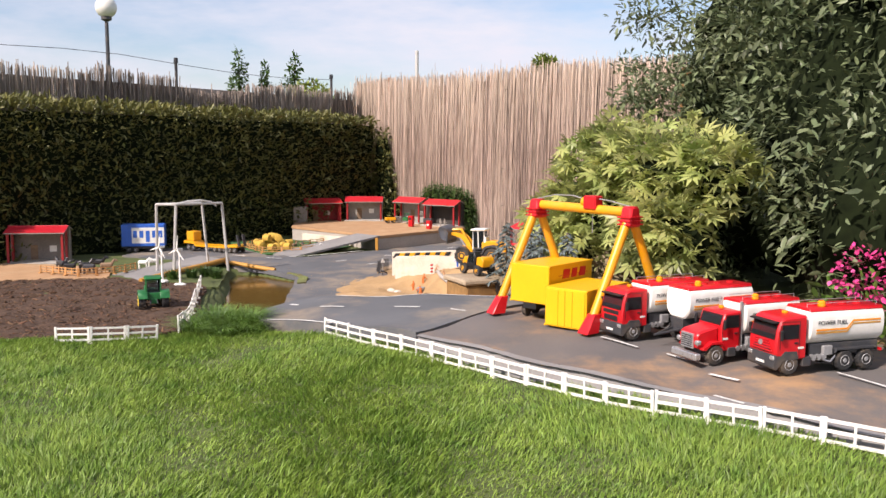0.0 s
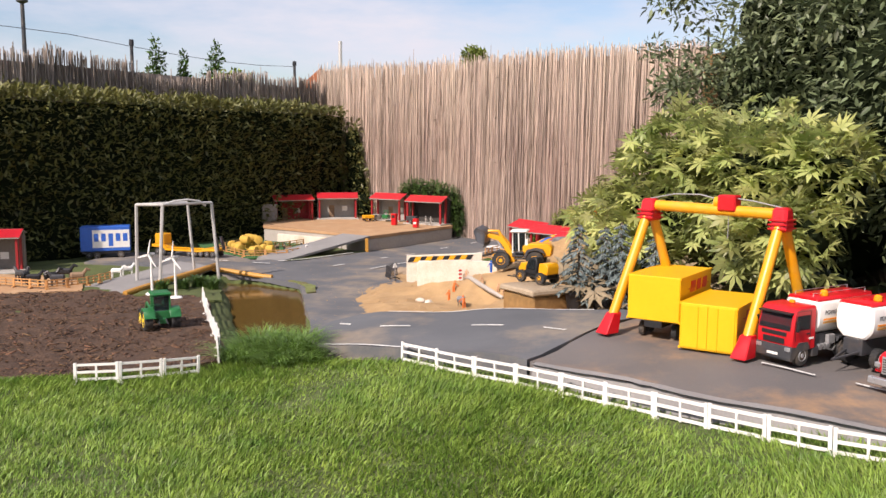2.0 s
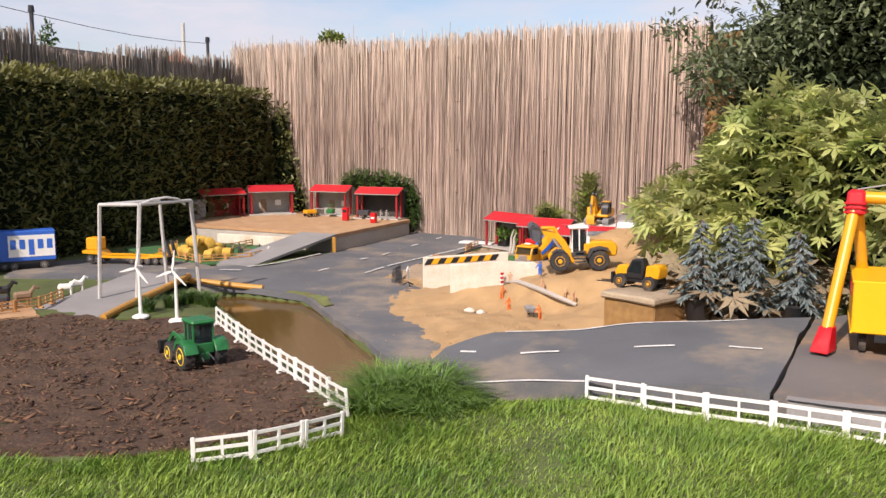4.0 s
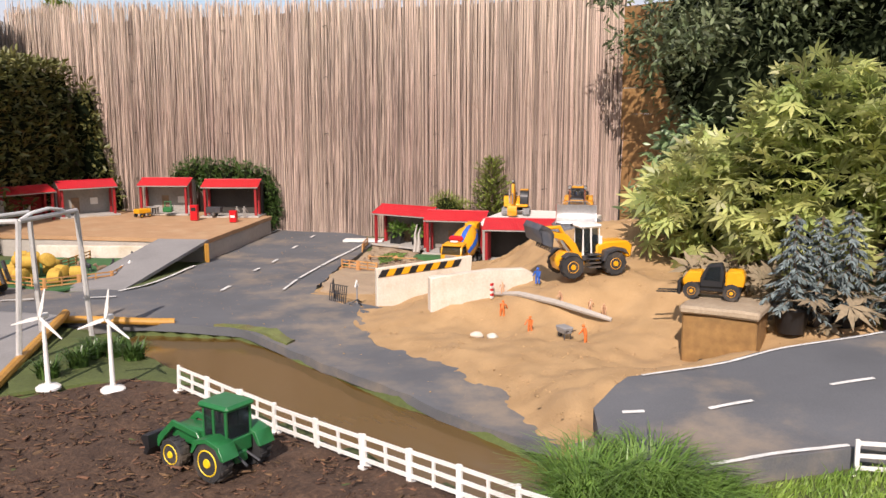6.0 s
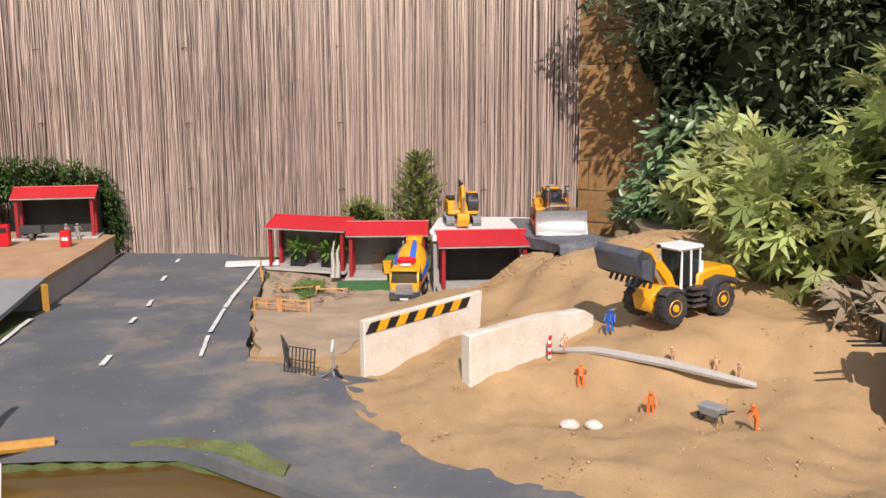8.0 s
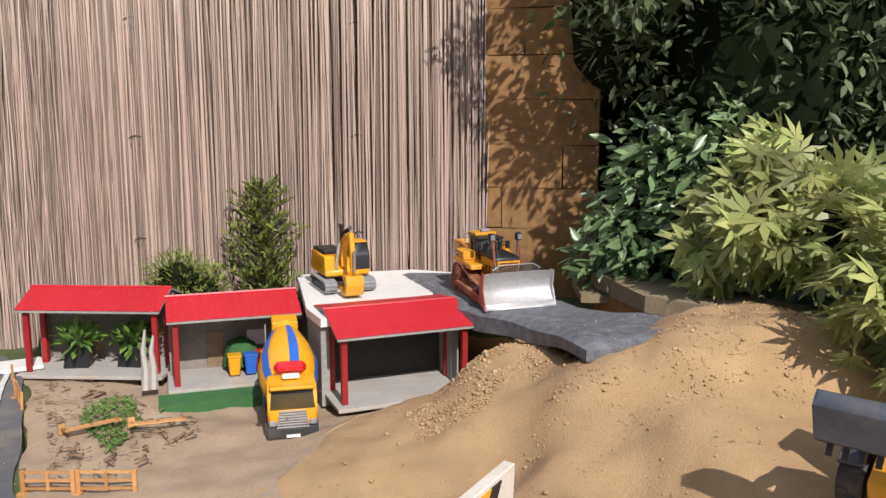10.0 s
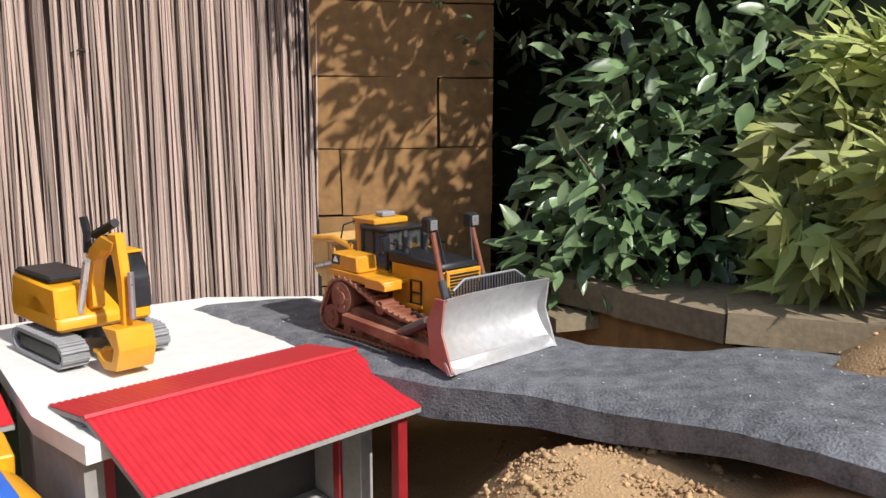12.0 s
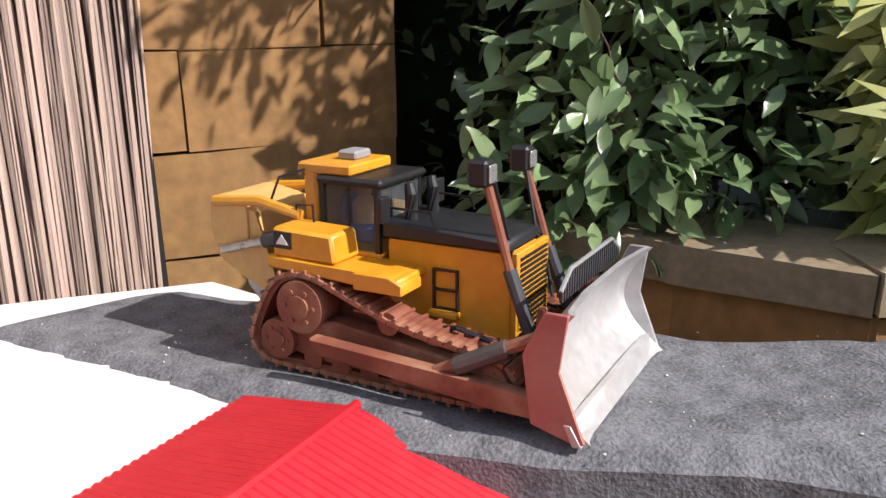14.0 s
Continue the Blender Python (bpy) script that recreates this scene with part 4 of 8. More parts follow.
dirs = np.where(front[:, None], np.array([HN[0], HN[1], .35]), np.array([HN[0] * .3, HN[1] * .3, 1.0]))
e = np.stack([HE[0] + HD[0] * nrg.random(n3) * .05 - HN[0] * nrg.random(n3) * HDEP * .9, HE[1] + HD[1] * nrg.random(n3) * .05 + .02 - HN[1] * nrg.random(n3) * HDEP * .9, nrg.random(n3) * HTOP], -1)
pts, dirs = np.concatenate([pts, e]), np.concatenate([dirs, np.tile(np.array([-HD[0], -HD[1], .2]), (n3, 1))])
p, d = blob_points(END, 1500, nrg, .4)
pts, dirs = np.concatenate([pts, p]), np.concatenate([dirs, d])
many("leaves", LEAF_V, LEAF_T, frames(pts, dirs, nrg.uniform(.035, .062, len(pts)), nrg, .7), M_HEDGE, hedge)

# large dark evergreen shrub
dark = thing("evergreen_shrub", pose(0, 0, 0), "large dark glossy evergreen shrub with long leaves", "shrub")
DARK = [(1.85, 4.6, .55, .6, .7, .7), (1.78, 3.95, .95, .5, .55, .6), (1.95, 3.6, .8, .7, .7, .85), (1.75, 3.1, .5, .5, .55, .6), (2.2, 4.4, 1.2, .8, .9, .75), (1.75, 5.1, .7, .5, .5, .75),
        (1.85, 5.55, 1.0, .42, .42, .55), (2.1, 2.7, .5, .5, .5, .55), (1.8, 4.95, 1.4, .5, .55, .36), (2.0, 3.5, 1.5, .6, .6, .42), (2.05, 5.5, .35, .32, .5, .55), (2.15, 5.85, .95, .4, .45, .6), (1.85, 5.35, .2, .28, .3, .35), (2.3, 5.2, .6, .4, .6, .7)]
shade_core("shade_core", DARK, dark, .7)
HANG = [(1.42, 4.9, 1.2, .22, .26, .26), (1.5, 4.3, 1.35, .3, .35, .3), (1.62, 5.5, 1.15, .16, .18, .25), (1.58, 5.55, .85, .12, .12, .2), (1.43, 5.62, 1.2, .14, .14, .25), (1.3, 5.5, 1.55, .25, .2, .15), (1.32, 5.74, 1.05, .09, .09, .16), (1.24, 5.78, 1.27, .12, .1, .1), (1.27, 5.46, 1.05, .16, .16, .18), (1.38, 5.6, .93, .1, .1, .12), (1.12, 5.12, 1.0, .16, .16, .14), (1.3, 5.2, 1.1, .18, .18, .16)]
limbs("limb", (1.95, 4.3, -.1), [(b[0], b[1], b[2] + b[5] * .6) for b in DARK], dark, .045)
p, d = blob_points(DARK, 44000, nrg, .42)
keep = (p[:, 2] > -.08) & ((p[:, 2] > .34) | (p[:, 1] > 4.9) | (nrg.random(len(p)) < .3)) & ((p[:, 1] < 5.0) | (nrg.random(len(p)) < .5))
p2, d2 = blob_points(HANG, 3600, nrg, .9)
p, d = np.concatenate([p[keep], p2]), np.concatenate([d[keep], d2])
d = d * np.array([1, 1, .6]) + np.array([0, 0, -.1])
many("leaves", LEAF_V, LEAF_T, frames(p, d, nrg.uniform(.03, .062, len(p)), nrg, .8), M_LAUREL, dark, True)
# trailing shoots over the low wall
sprigs = thing("trailing_shoots", pose(0, 0, 0), "trailing shoots of large dark green leaves over the wall", "shrub")
SPR = [(1.36, 5.56, .2, .13, .1, .09), (1.3, 5.5, .3, .1, .09, .1), (1.42, 5.47, .40, .13, .14, .2), (1.32, 5.50, .24, .1, .08, .08), (1.48, 5.56, .30, .12, .1, .16), (1.36, 5.44, .5, .1, .1, .14), (1.5, 5.3, .58, .14, .18, .14), (1.32, 5.25, .42, .14, .16, .22), (1.22, 5.1, .35, .14, .16, .2), (1.34, 5.2, .52, .12, .14, .14), (1.26, 5.36, .24, .1, .08, .07)]
shade_core("shade_core", [(x + .12, y - .02, z, a, b, c) for x, y, z, a, b, c in SPR], sprigs, .5)
p, d = blob_points(SPR, 1250, nrg, .8)
many("leaves", BROAD_V, BROAD_T, frames(p, d * np.array([1, 1, .5]) + np.array([-.5, .25, -.25]), nrg.uniform(.04, .082, len(p)), nrg, .65, (-.35, -.05, .85)), M_SHOOT, sprigs, True)
limbs("stem", (1.6, 5.3, .1), [(1.30, 5.55, .46), (1.28, 5.42, .2), (1.4, 5.3, .5), (1.25, 5.1, .3)], sprigs, .006)
young = thing("young_shoot", pose(0, 0, 0), "young pale green shoot with a few upright leaves", "shoot")
limbs("stem", (1.36, 5.48, .2), [(1.262, 5.586, .41)], young, .004, None, .02)
for x, y, z, up_, size in ((1.262, 5.586, .385, 1.0, .06), (1.25, 5.588, .345, -.7, .045), (1.29, 5.56, .33, .4, .05), (1.30, 5.55, .30, -.4, .05)):
    m = frames(np.array([(x, y, z)]), np.array([(-.25, .3, up_)]), np.array([size]), np.random.default_rng(int(z * 1000)), .15)
    many("leaf", BROAD_V, BROAD_T, m, M_SHOOT, young, True)

# pale shrub with lobed leaves
pale = thing("lobed_shrub", pose(0, 0, 0), "pale yellow-green shrub with deeply lobed leaves", "shrub")
PALE = [(.78, 4.35, .42, .32, .36, .3), (.70, 4.70, .31, .28, .28, .2), (.98, 3.95, .55, .3, .36, .34), (.86, 4.3, .68, .26, .28, .2), (1.02, 4.72, .34, .2, .24, .18), (1.06, 4.96, .38, .15, .15, .15), (.95, 3.6, .38, .22, .24, .2), (.62, 4.2, .25, .2, .24, .16), (1.15, 3.7, .62, .22, .26, .2)]
shade_core("shade_core", [(x + .06, y, z - .05, a, b, c) for x, y, z, a, b, c in PALE], pale, .55)
limbs("stem", (1.0, 4.4, 0), [(b[0], b[1], b[2] + b[5] * .5) for b in PALE], pale, .018)
p, d = blob_points(PALE, 2900, nrg, .6)
many("leaves", LOBE_V, LOBE_T, frames(p, d + np.array([-.25, -.2, -.2]), nrg.uniform(.05, .086, len(p)), nrg, .45), M_LOBED, pale)
SPRAY = [(1.12, 5.24, .27, .1, .08, .08), (1.17, 5.2, .39, .1, .09, .09), (1.2, 5.12, .50, .12, .1, .1), (1.02, 5.12, .36, .1, .1, .09)]
p, d = blob_points(SPRAY, 190, nrg, .6)
many("leaves", LOBE_V, LOBE_T, frames(p, d * .5 + np.array([-.25, .3, -.45]), nrg.uniform(.065, .1, len(p)), nrg, .35, (-.75, -.35, .5)), M_LOBED, pale)
low = [(.42, 4.02, .1, .18, .2, .07), (.5, 4.35, .12, .2, .2, .06), (.75, 4.0, .13, .18, .2, .08)]
p, d = blob_points(low, 170, nrg, .6)
heap = thing("wilted_leaves", pose(0, 0, 0), "low greyish wilted lobed leaves on the ground", "plant")
many("leaves", LOBE_V, LOBE_T, frames(p, d * np.array([1, 1, .3]), nrg.uniform(.06, .09, len(p)), nrg, .5), M_SLAB, heap)


def conifer(x, y, z, h, r, seed, material, label, pot=True, droop=-.35, n=46, leafsize=.03, name="potted_conifer"):
    t = thing(name, pose(x, y, z), label, "conifer", "small conifers")
    rg = np.random.default_rng(seed)
    base = .05 if pot else 0
    bm = B()
    tube(bm, [(0, 0, base), (.004, 0, h * .5), (0, .003, h)], [.008, .006, .002], 6)
    part("trunk", bm, M_BARK, t)
    tw = B()
    P, D, S = [], [], []
    for k in range(n):
        u = (k + .5) / n
        L = r * ((1 - u) ** .8 if droop < 0 else 1.1 * math.sin(math.pi * (.2 + .74 * u)) ** .8) * (rg.uniform(.6, 1.25) if droop < 0 else rg.uniform(.35, 1.5)) + .012
        a = k * 2.4 + rg.uniform(-.4, .4)
        z0 = base + .03 + u * (h - base - .03)
        tip = np.array([math.cos(a) * L, math.sin(a) * L, z0 + droop * L])
        st = np.array([0, 0, z0])
        tube(tw, [st, (st + tip) / 2 + np.array([0, 0, .1 * L]), tip], [.003, .002, .001], 4)
        for q in np.linspace(.15, 1.0, 9):
            pp = st + (tip - st) * q + np.array([0, 0, .4 * L * q * (1 - q)])
            for side in (-1, 1, 0):
                P.append(pp)
                dd = (tip - st) / np.linalg.norm(tip - st)
                D.append(dd * .8 + np.array([-math.sin(a), math.cos(a), 0]) * side * .8 + np.array([0, 0, droop * .8]))
                S.append(leafsize * rg.uniform(.7, 1.2) * (1.1 - .5 * u))
    part("branchwork", tw, M_BARK, t)
    v = LEAF_V * np.array([1, .75, 1])
    many("needles", v, LEAF_T, frames(np.array(P), np.array(D), np.array(S), rg, .22 if droop < 0 else .42), material, t)
    if pot:
        bm = B()
        lathe(bm, [(.04, 0), (.055, .075), (.058, .075), (.058, .085), (.048, .085), (.045, .07)], 16)
        part("pot", bm, M_BLACK, t, "black plastic plant pot")
    return t


for x, y, h, r, sd in ((.30, 4.02, .37, .085, 1), (.41, 4.0, .36, .08, 2), (.455, 3.93, .385, .085, 3), (.56, 3.82, .34, .085, 4)):
    conifer(x, y, 0.005, h, r, sd, M_SPRUCE, "small blue-grey spruce in a black pot")
conifer(1.16, 6.66, -.12, .52, .085, 7, M_THUJA, "slim yellow-green thuja in front of the reed fence", False, .7, 110, .032, "thuja")
for bx, by, bz, rr, lab in ((.93, 6.82, .12, .1, "round yellow-green dwarf conifer bush"),):
    t = thing("dwarf_bush", pose(0, 0, 0), lab, "bush")
    bl = [(bx, by, bz, rr, rr, .085), (bx + .05, by - .06, bz - .06, .08, .08, .1)]
    shade_core("shade_core", bl, t, .6)
    p, d = blob_points(bl, 1300, nrg, .5)
    many("leaves", LEAF_V * np.array([1, .5, 1]), LEAF_T, frames(p, d + np.array([0, 0, .3]), nrg.uniform(.02, .035, len(p)), nrg, .4), M_THUJA, t)
t = thing("boxwood_bush", pose(0, 0, 0), "dark green boxwood bush behind the toy sheds", "bush")
BW = [(x, 8.412 - 1.427 * x - .085, h, r, r, .12) for x, h, r in ((-.16, .24, .09), (-.09, .28, .1), (-.01, .28, .1), (.07, .27, .1), (.15, .26, .09), (.21, .23, .085), (.25, .15, .08), (.26, .04, .075))]
shade_core("shade_core", BW, t, .55)
p, d = blob_points(BW, 4200, nrg, .5)
many("leaves", LEAF_V, LEAF_T, frames(p, d, nrg.uniform(.018, .03, len(p)), nrg, .6), M_BOXWOOD, t)

# pink flowers
t = thing("pink_flower", pose(0, 0, 0), "bright pink phlox blossom on leafy stems", "flower")
FL = [(1.42, 2.83, .30, .11, .11, .09), (1.52, 2.95, .22, .09, .09, .07), (1.62, 2.72, .52, .1, .1, .1), (1.58, 2.75, .40, .06, .06, .06)]
p, d = blob_points(FL, 700, nrg, .4)
many("blossom", LEAF_V * np.array([.7, 1.6, 1]), LEAF_T, frames(p, d, nrg.uniform(.018, .03, len(p)), nrg, .5), M_FLOWER, t)
limbs("stem", (1.6, 2.9, 0), [(a, b, c) for a, b, c, *_ in FL], t, .006)
p, d = blob_points([(1.55, 2.9, .14, .22, .25, .14), (1.75, 2.5, .15, .2, .2, .18)], 700, nrg, .8)
many("leaves", LEAF_V, LEAF_T, frames(p, d + np.array([0, 0, .5]), nrg.uniform(.04, .07, len(p)), nrg, .5), M_TUFT, t)

# lawn
LAWN = [(-4.5, -.5), (3.0, -.5), (3.0, .6), (1.7, 1.30), (1.06, 1.90), (.67, 2.26), (.31, 2.60), (-.09, 3.02), (-.32, 3.25), (-.45, 3.35), (-.78, 3.49), (-1.0, 3.62), (-1.12, 3.45), (-1.22, 3.36), (-1.46, 3.30), (-1.9, 3.48), (-2.6, 3.62), (-4.5, 3.9)]
rg = np.random.default_rng(21)
N = 400000
gx, gy = rg.uniform(-2.9, 2.1, N), np.where(rg.random(N) < .1, rg.uniform(.25, 1.4, N), 1.3 + 2.4 * rg.random(N))
dens = np.array([noise.noise(Vector((a * 2.2, b * 2.2, 1.0))) + .6 * noise.noise(Vector((a * 7, b * 7, 5.0))) for a, b in zip(gx[:N], gy[:N])])
ok = dens + rg.normal(0, .25, N) > -.8
lx, ly = np.array(LAWN)[:, 0], np.array(LAWN)[:, 1]
ins = np.zeros(N, bool)
j = len(lx) - 1
for i in range(len(lx)):
    c = ((ly[i] > gy) != (ly[j] > gy)) & (gx < (lx[j] - lx[i]) * (gy - ly[i]) / (ly[j] - ly[i]) + lx[i])
    ins ^= c
    j = i
ok &= ins
gx, gy, dens = gx[ok], gy[ok], dens[ok]
gz = ground_h(gx, gy) - .004
n = len(gx)
hgt = rg.uniform(.012, .030, n) * (1 + .7 * np.clip(dens, -.6, .6))
w = rg.uniform(.0012, .0025, n)
a = rg.uniform(0, 2 * math.pi, n)
flow = np.array([noise.noise(Vector((p * 1.3, q * 1.3, 9.0))) for p, q in zip(gx, gy)]) * 3
la = flow + rg.normal(0, .9, n)
ln = rg.uniform(.2, 1.1, n) * hgt
BL_V = np.array([(-1, 0, 0), (1, 0, 0), (.7, .35, .6), (-.7, .35, .6), (0, 1, 1)])
BL_T = np.array([(0, 1, 2), (0, 2, 3), (3, 2, 4)])
m = np.zeros((n, 3, 4))
m[:, 0, 0], m[:, 1, 0] = np.cos(a) * w, np.sin(a) * w
m[:, 0, 1], m[:, 1, 1] = np.cos(la) * ln, np.sin(la) * ln
m[:, 2, 2] = hgt
m[:, 0, 3], m[:, 1, 3], m[:, 2, 3] = gx, gy, gz
lawn = many("lawn", BL_V, BL_T, m, M_BLADE)
tagged(lawn, "short bright green lawn grass, patchy and sunlit", "grass", kind="stuff")


def tuft(x, y, z, n, r, h, seed, material=M_TUFT, label="tuft of long arching green grass", name="grass_tuft", wid=.0035):
    rg = np.random.default_rng(seed)
    t = thing(name, pose(x, y, z), label, "grass tuft", "grass tufts")
    v, f = [], []
    for k in range(n):
        a = rg.uniform(0, 6.283)
        rr = r * .45 * math.sqrt(rg.random())
        p = np.array([math.cos(a) * rr, math.sin(a) * rr, 0])
        a += rg.normal(0, .6)
        L = h * rg.uniform(.55, 1.1)
        out = r * rg.uniform(.25, 1.0)
        w = wid * rg.uniform(.6, 1.2)
        side = np.array([-math.sin(a), math.cos(a), 0]) * w
        i = len(v)
        for q in (0, .4, .75, 1.0):
            c = p + np.array([math.cos(a) * out * q * q, math.sin(a) * out * q * q, L * (q - .42 * q ** 3)])
            s_ = side * (1 - q * .92)
            v += [c - s_, c + s_]
        f += [(i, i + 1, i + 3, i + 2), (i + 2, i + 3, i + 5, i + 4), (i + 4, i + 5, i + 7, i + 6)]
    raw("foliage", v, f, material, t)["kind"] = "stuff"
    return t


for k, (x, y, r, h, n) in enumerate(((-.85, 3.57, .16, .15, 700), (-.96, 3.62, .15, .15, 560), (-.80, 3.47, .11, .10, 420), (-1.03, 3.53, .14, .11, 420), (-.88, 3.46, .14, .1, 420))):
    tuft(x, y, -.06, n, r, h, 50 + k)
for k, (x, y) in enumerate(((-1.56, 5.22), (-1.44, 5.28), (-1.66, 5.15), (-1.5, 5.3), (-1.40, 5.20))):
    tuft(x, y, -.09, 150, .06, .12, 70 + k, M_BOXWOOD, "dark green reed-like tuft beside the canal", "reed_tuft", .005)


# ---- platform, ramps, bridge ----
PLAT = [(-.54, 7.0), (.20, 7.83), (.08, 8.22), (-.55, 8.82), (-1.5, 8.75), (-1.42, 7.92), (-.75, 7.27)]
platform = tagged(sheet("platform", PLAT, 0.1, lambda x, y: 0 * x + 0.014, M_FLOOR, 0.022, 0.003, 9.0, 0.002), "raised sandy-orange platform of the toy farm", "platform", kind="structure")
side = thing("platform_wall", Matrix(), "grey painted side boards carrying the farm platform", "platform wall", kind="structure")
for (a, b), (p, q) in zip(PLAT, PLAT[1:] + PLAT[:1]):
    d = Vector((p - a, q - b))
    bm = B()
    box(bm, 0.004, d.length - 0.004, 0.006, 0.026, 0, 0.122, 0.002)
    o = part("side_board", bm, M_LTWOOD, side)
    o.matrix_basis = pose(a, b, -0.132, 0, 0, math.degrees(math.atan2(d.y, d.x)))
bm = B()
quad_sheet(bm, (-.735, 7.20, .017), (-.525, 7.005, .017), (-1.125, 6.40, -.084), (-1.335, 6.575, -.084), .016)
tagged(part("ramp", bm, M_RAMP, smooth=0), "smooth grey board ramp up to the farm platform", "ramp", kind="structure")
bm = B()
box(bm, -.012, .012, -.012, .012, 0, .13, .002)
o = part("ramp_post", bm, M_YWOOD)
o.matrix_basis = pose(-.55, 6.97, -.13)
tagged(o, "short yellow wooden post under the ramp's corner", "post")
bm = B()
box(bm, 0, .62, -.02, .02, 0, .07, .004)
o = part("cream_kerb", bm, M_CONC)
o.matrix_basis = pose(-1.27, 7.68, -.10, 0, 0, -39)
tagged(o, "cream concrete edging below the platform", "kerb")
FARM = [(-1.38, 6.55), (-1.12, 6.62), (-.85, 7.05), (-.80, 7.22), (-1.30, 7.66), (-1.9, 7.5), (-1.75, 7.05)]
tagged(sheet("farm_turf", FARM, 0.06, lambda x, y: ground_h(x, y) + .018, M_TURF, .01, .004, 11.0), "green turf of the toy farm meadow", "turf", kind="stuff")
VERGE = [(-1.12, 6.40), (-.80, 6.72), (-.57, 6.95), (-.55, 6.98), (-.60, 6.92), (-.67, 6.85), (-.86, 6.62), (-1.03, 6.43)]
tagged(sheet("verge", VERGE, 0.05, lambda x, y: ground_h(x, y) + .018, M_SOIL, .006, .008, 12.0), "green verge strip beside the ramp", "turf", kind="stuff")
BANK = [(-1.46, 5.76), (-1.36, 5.2), (-1.30, 4.85), (-1.40, 4.84), (-1.56, 5.02), (-1.78, 5.05), (-1.75, 5.25)]
tagged(sheet("canal_bank", BANK, 0.05, lambda x, y: ground_h(x, y) + .012, M_SOIL, .01, .01, 13.0), "mossy green soil bank of the canal", "bank", kind="stuff")

MOSS = [(-1.02, 5.53), (-.91, 5.46), (-.85, 5.34), (-.85, 5.2), (-.90, 5.16), (-.905, 5.3), (-.945, 5.43)]
tagged(sheet("moss_edge", MOSS, 0.03, lambda x, y: ground_h(x, y) + .022, M_MOSS, .05, .012, 15.0, .012, 60), "green moss patch on the canal's edge", "moss", kind="stuff")
bm = B()
quad_sheet(bm, (-2.16, 5.47, -.095), (-1.86, 5.05, -.095), (-1.49, 5.84, -.045), (-1.76, 6.12, -.045), .016)
tagged(part("bridge_deck", bm, M_RAMP, smooth=0), "grey sloping bridge board over the canal", "bridge", kind="structure")
bm = B()
quad_sheet(bm, (-1.49, 5.84, -.045), (-1.40, 5.82, -.085), (-1.60, 6.2, -.085), (-1.76, 6.12, -.045), .016)
tagged(part("bridge_deck", bm, M_RAMP, smooth=0), "grey bridge board joining the road", "bridge", kind="structure")
for a, b, r in (((-1.83, 5.08, -.075), (-1.485, 5.80, -.03), .016), ((-1.50, 5.815, -.055), (-1.13, 5.66, -.085), .014)):
    bm = B()
    d = Vector(b) - Vector(a)
    tube(bm, [Vector(a) + d * (k / 6) + Vector((0, 0, .002 * math.sin(k))) for k in range(7)], r, 10)
    tagged(part("wooden_pole", bm, M_YWOOD), "round yellow varnished pole edging the bridge", "pole", "bridge poles")

# four-legged lift frame over the bridge
lift = thing("lift_frame", Matrix(), "pale grey four-legged wooden lift frame over the bridge", "frame")
LT = {"a": ((-1.885, 5.55, -.09), (-1.86, 5.497, .362)), "b": ((-1.71, 5.34, -.075), (-1.68, 5.33, .372)), "c": ((-1.585, 5.69, -.07), (-1.605, 5.635, .366)), "d": ((-1.435, 5.62, -.09), (-1.462, 5.60, .366))}
for k, (f, tp) in LT.items():
    bm = B()
    cyl(bm, f, tp, .0095, .009, 6)
    part("leg", bm, M_GALV, lift)
for a, b in (("a", "c"), ("b", "d"), ("a", "b")):
    bm = B()
    cyl(bm, LT[a][1], LT[b][1], .008, n=8)
    part("cross_beam", bm, M_GALV, lift)
bm = B()
tube(bm, [(-1.68, 5.33, .372), (-1.63, 5.40, .388), (-1.57, 5.47, .392), (-1.52, 5.53, .38), (-1.49, 5.565, .35)], .006, 6)
part("curved_pipe", bm, M_PLASTIC_W, lift)


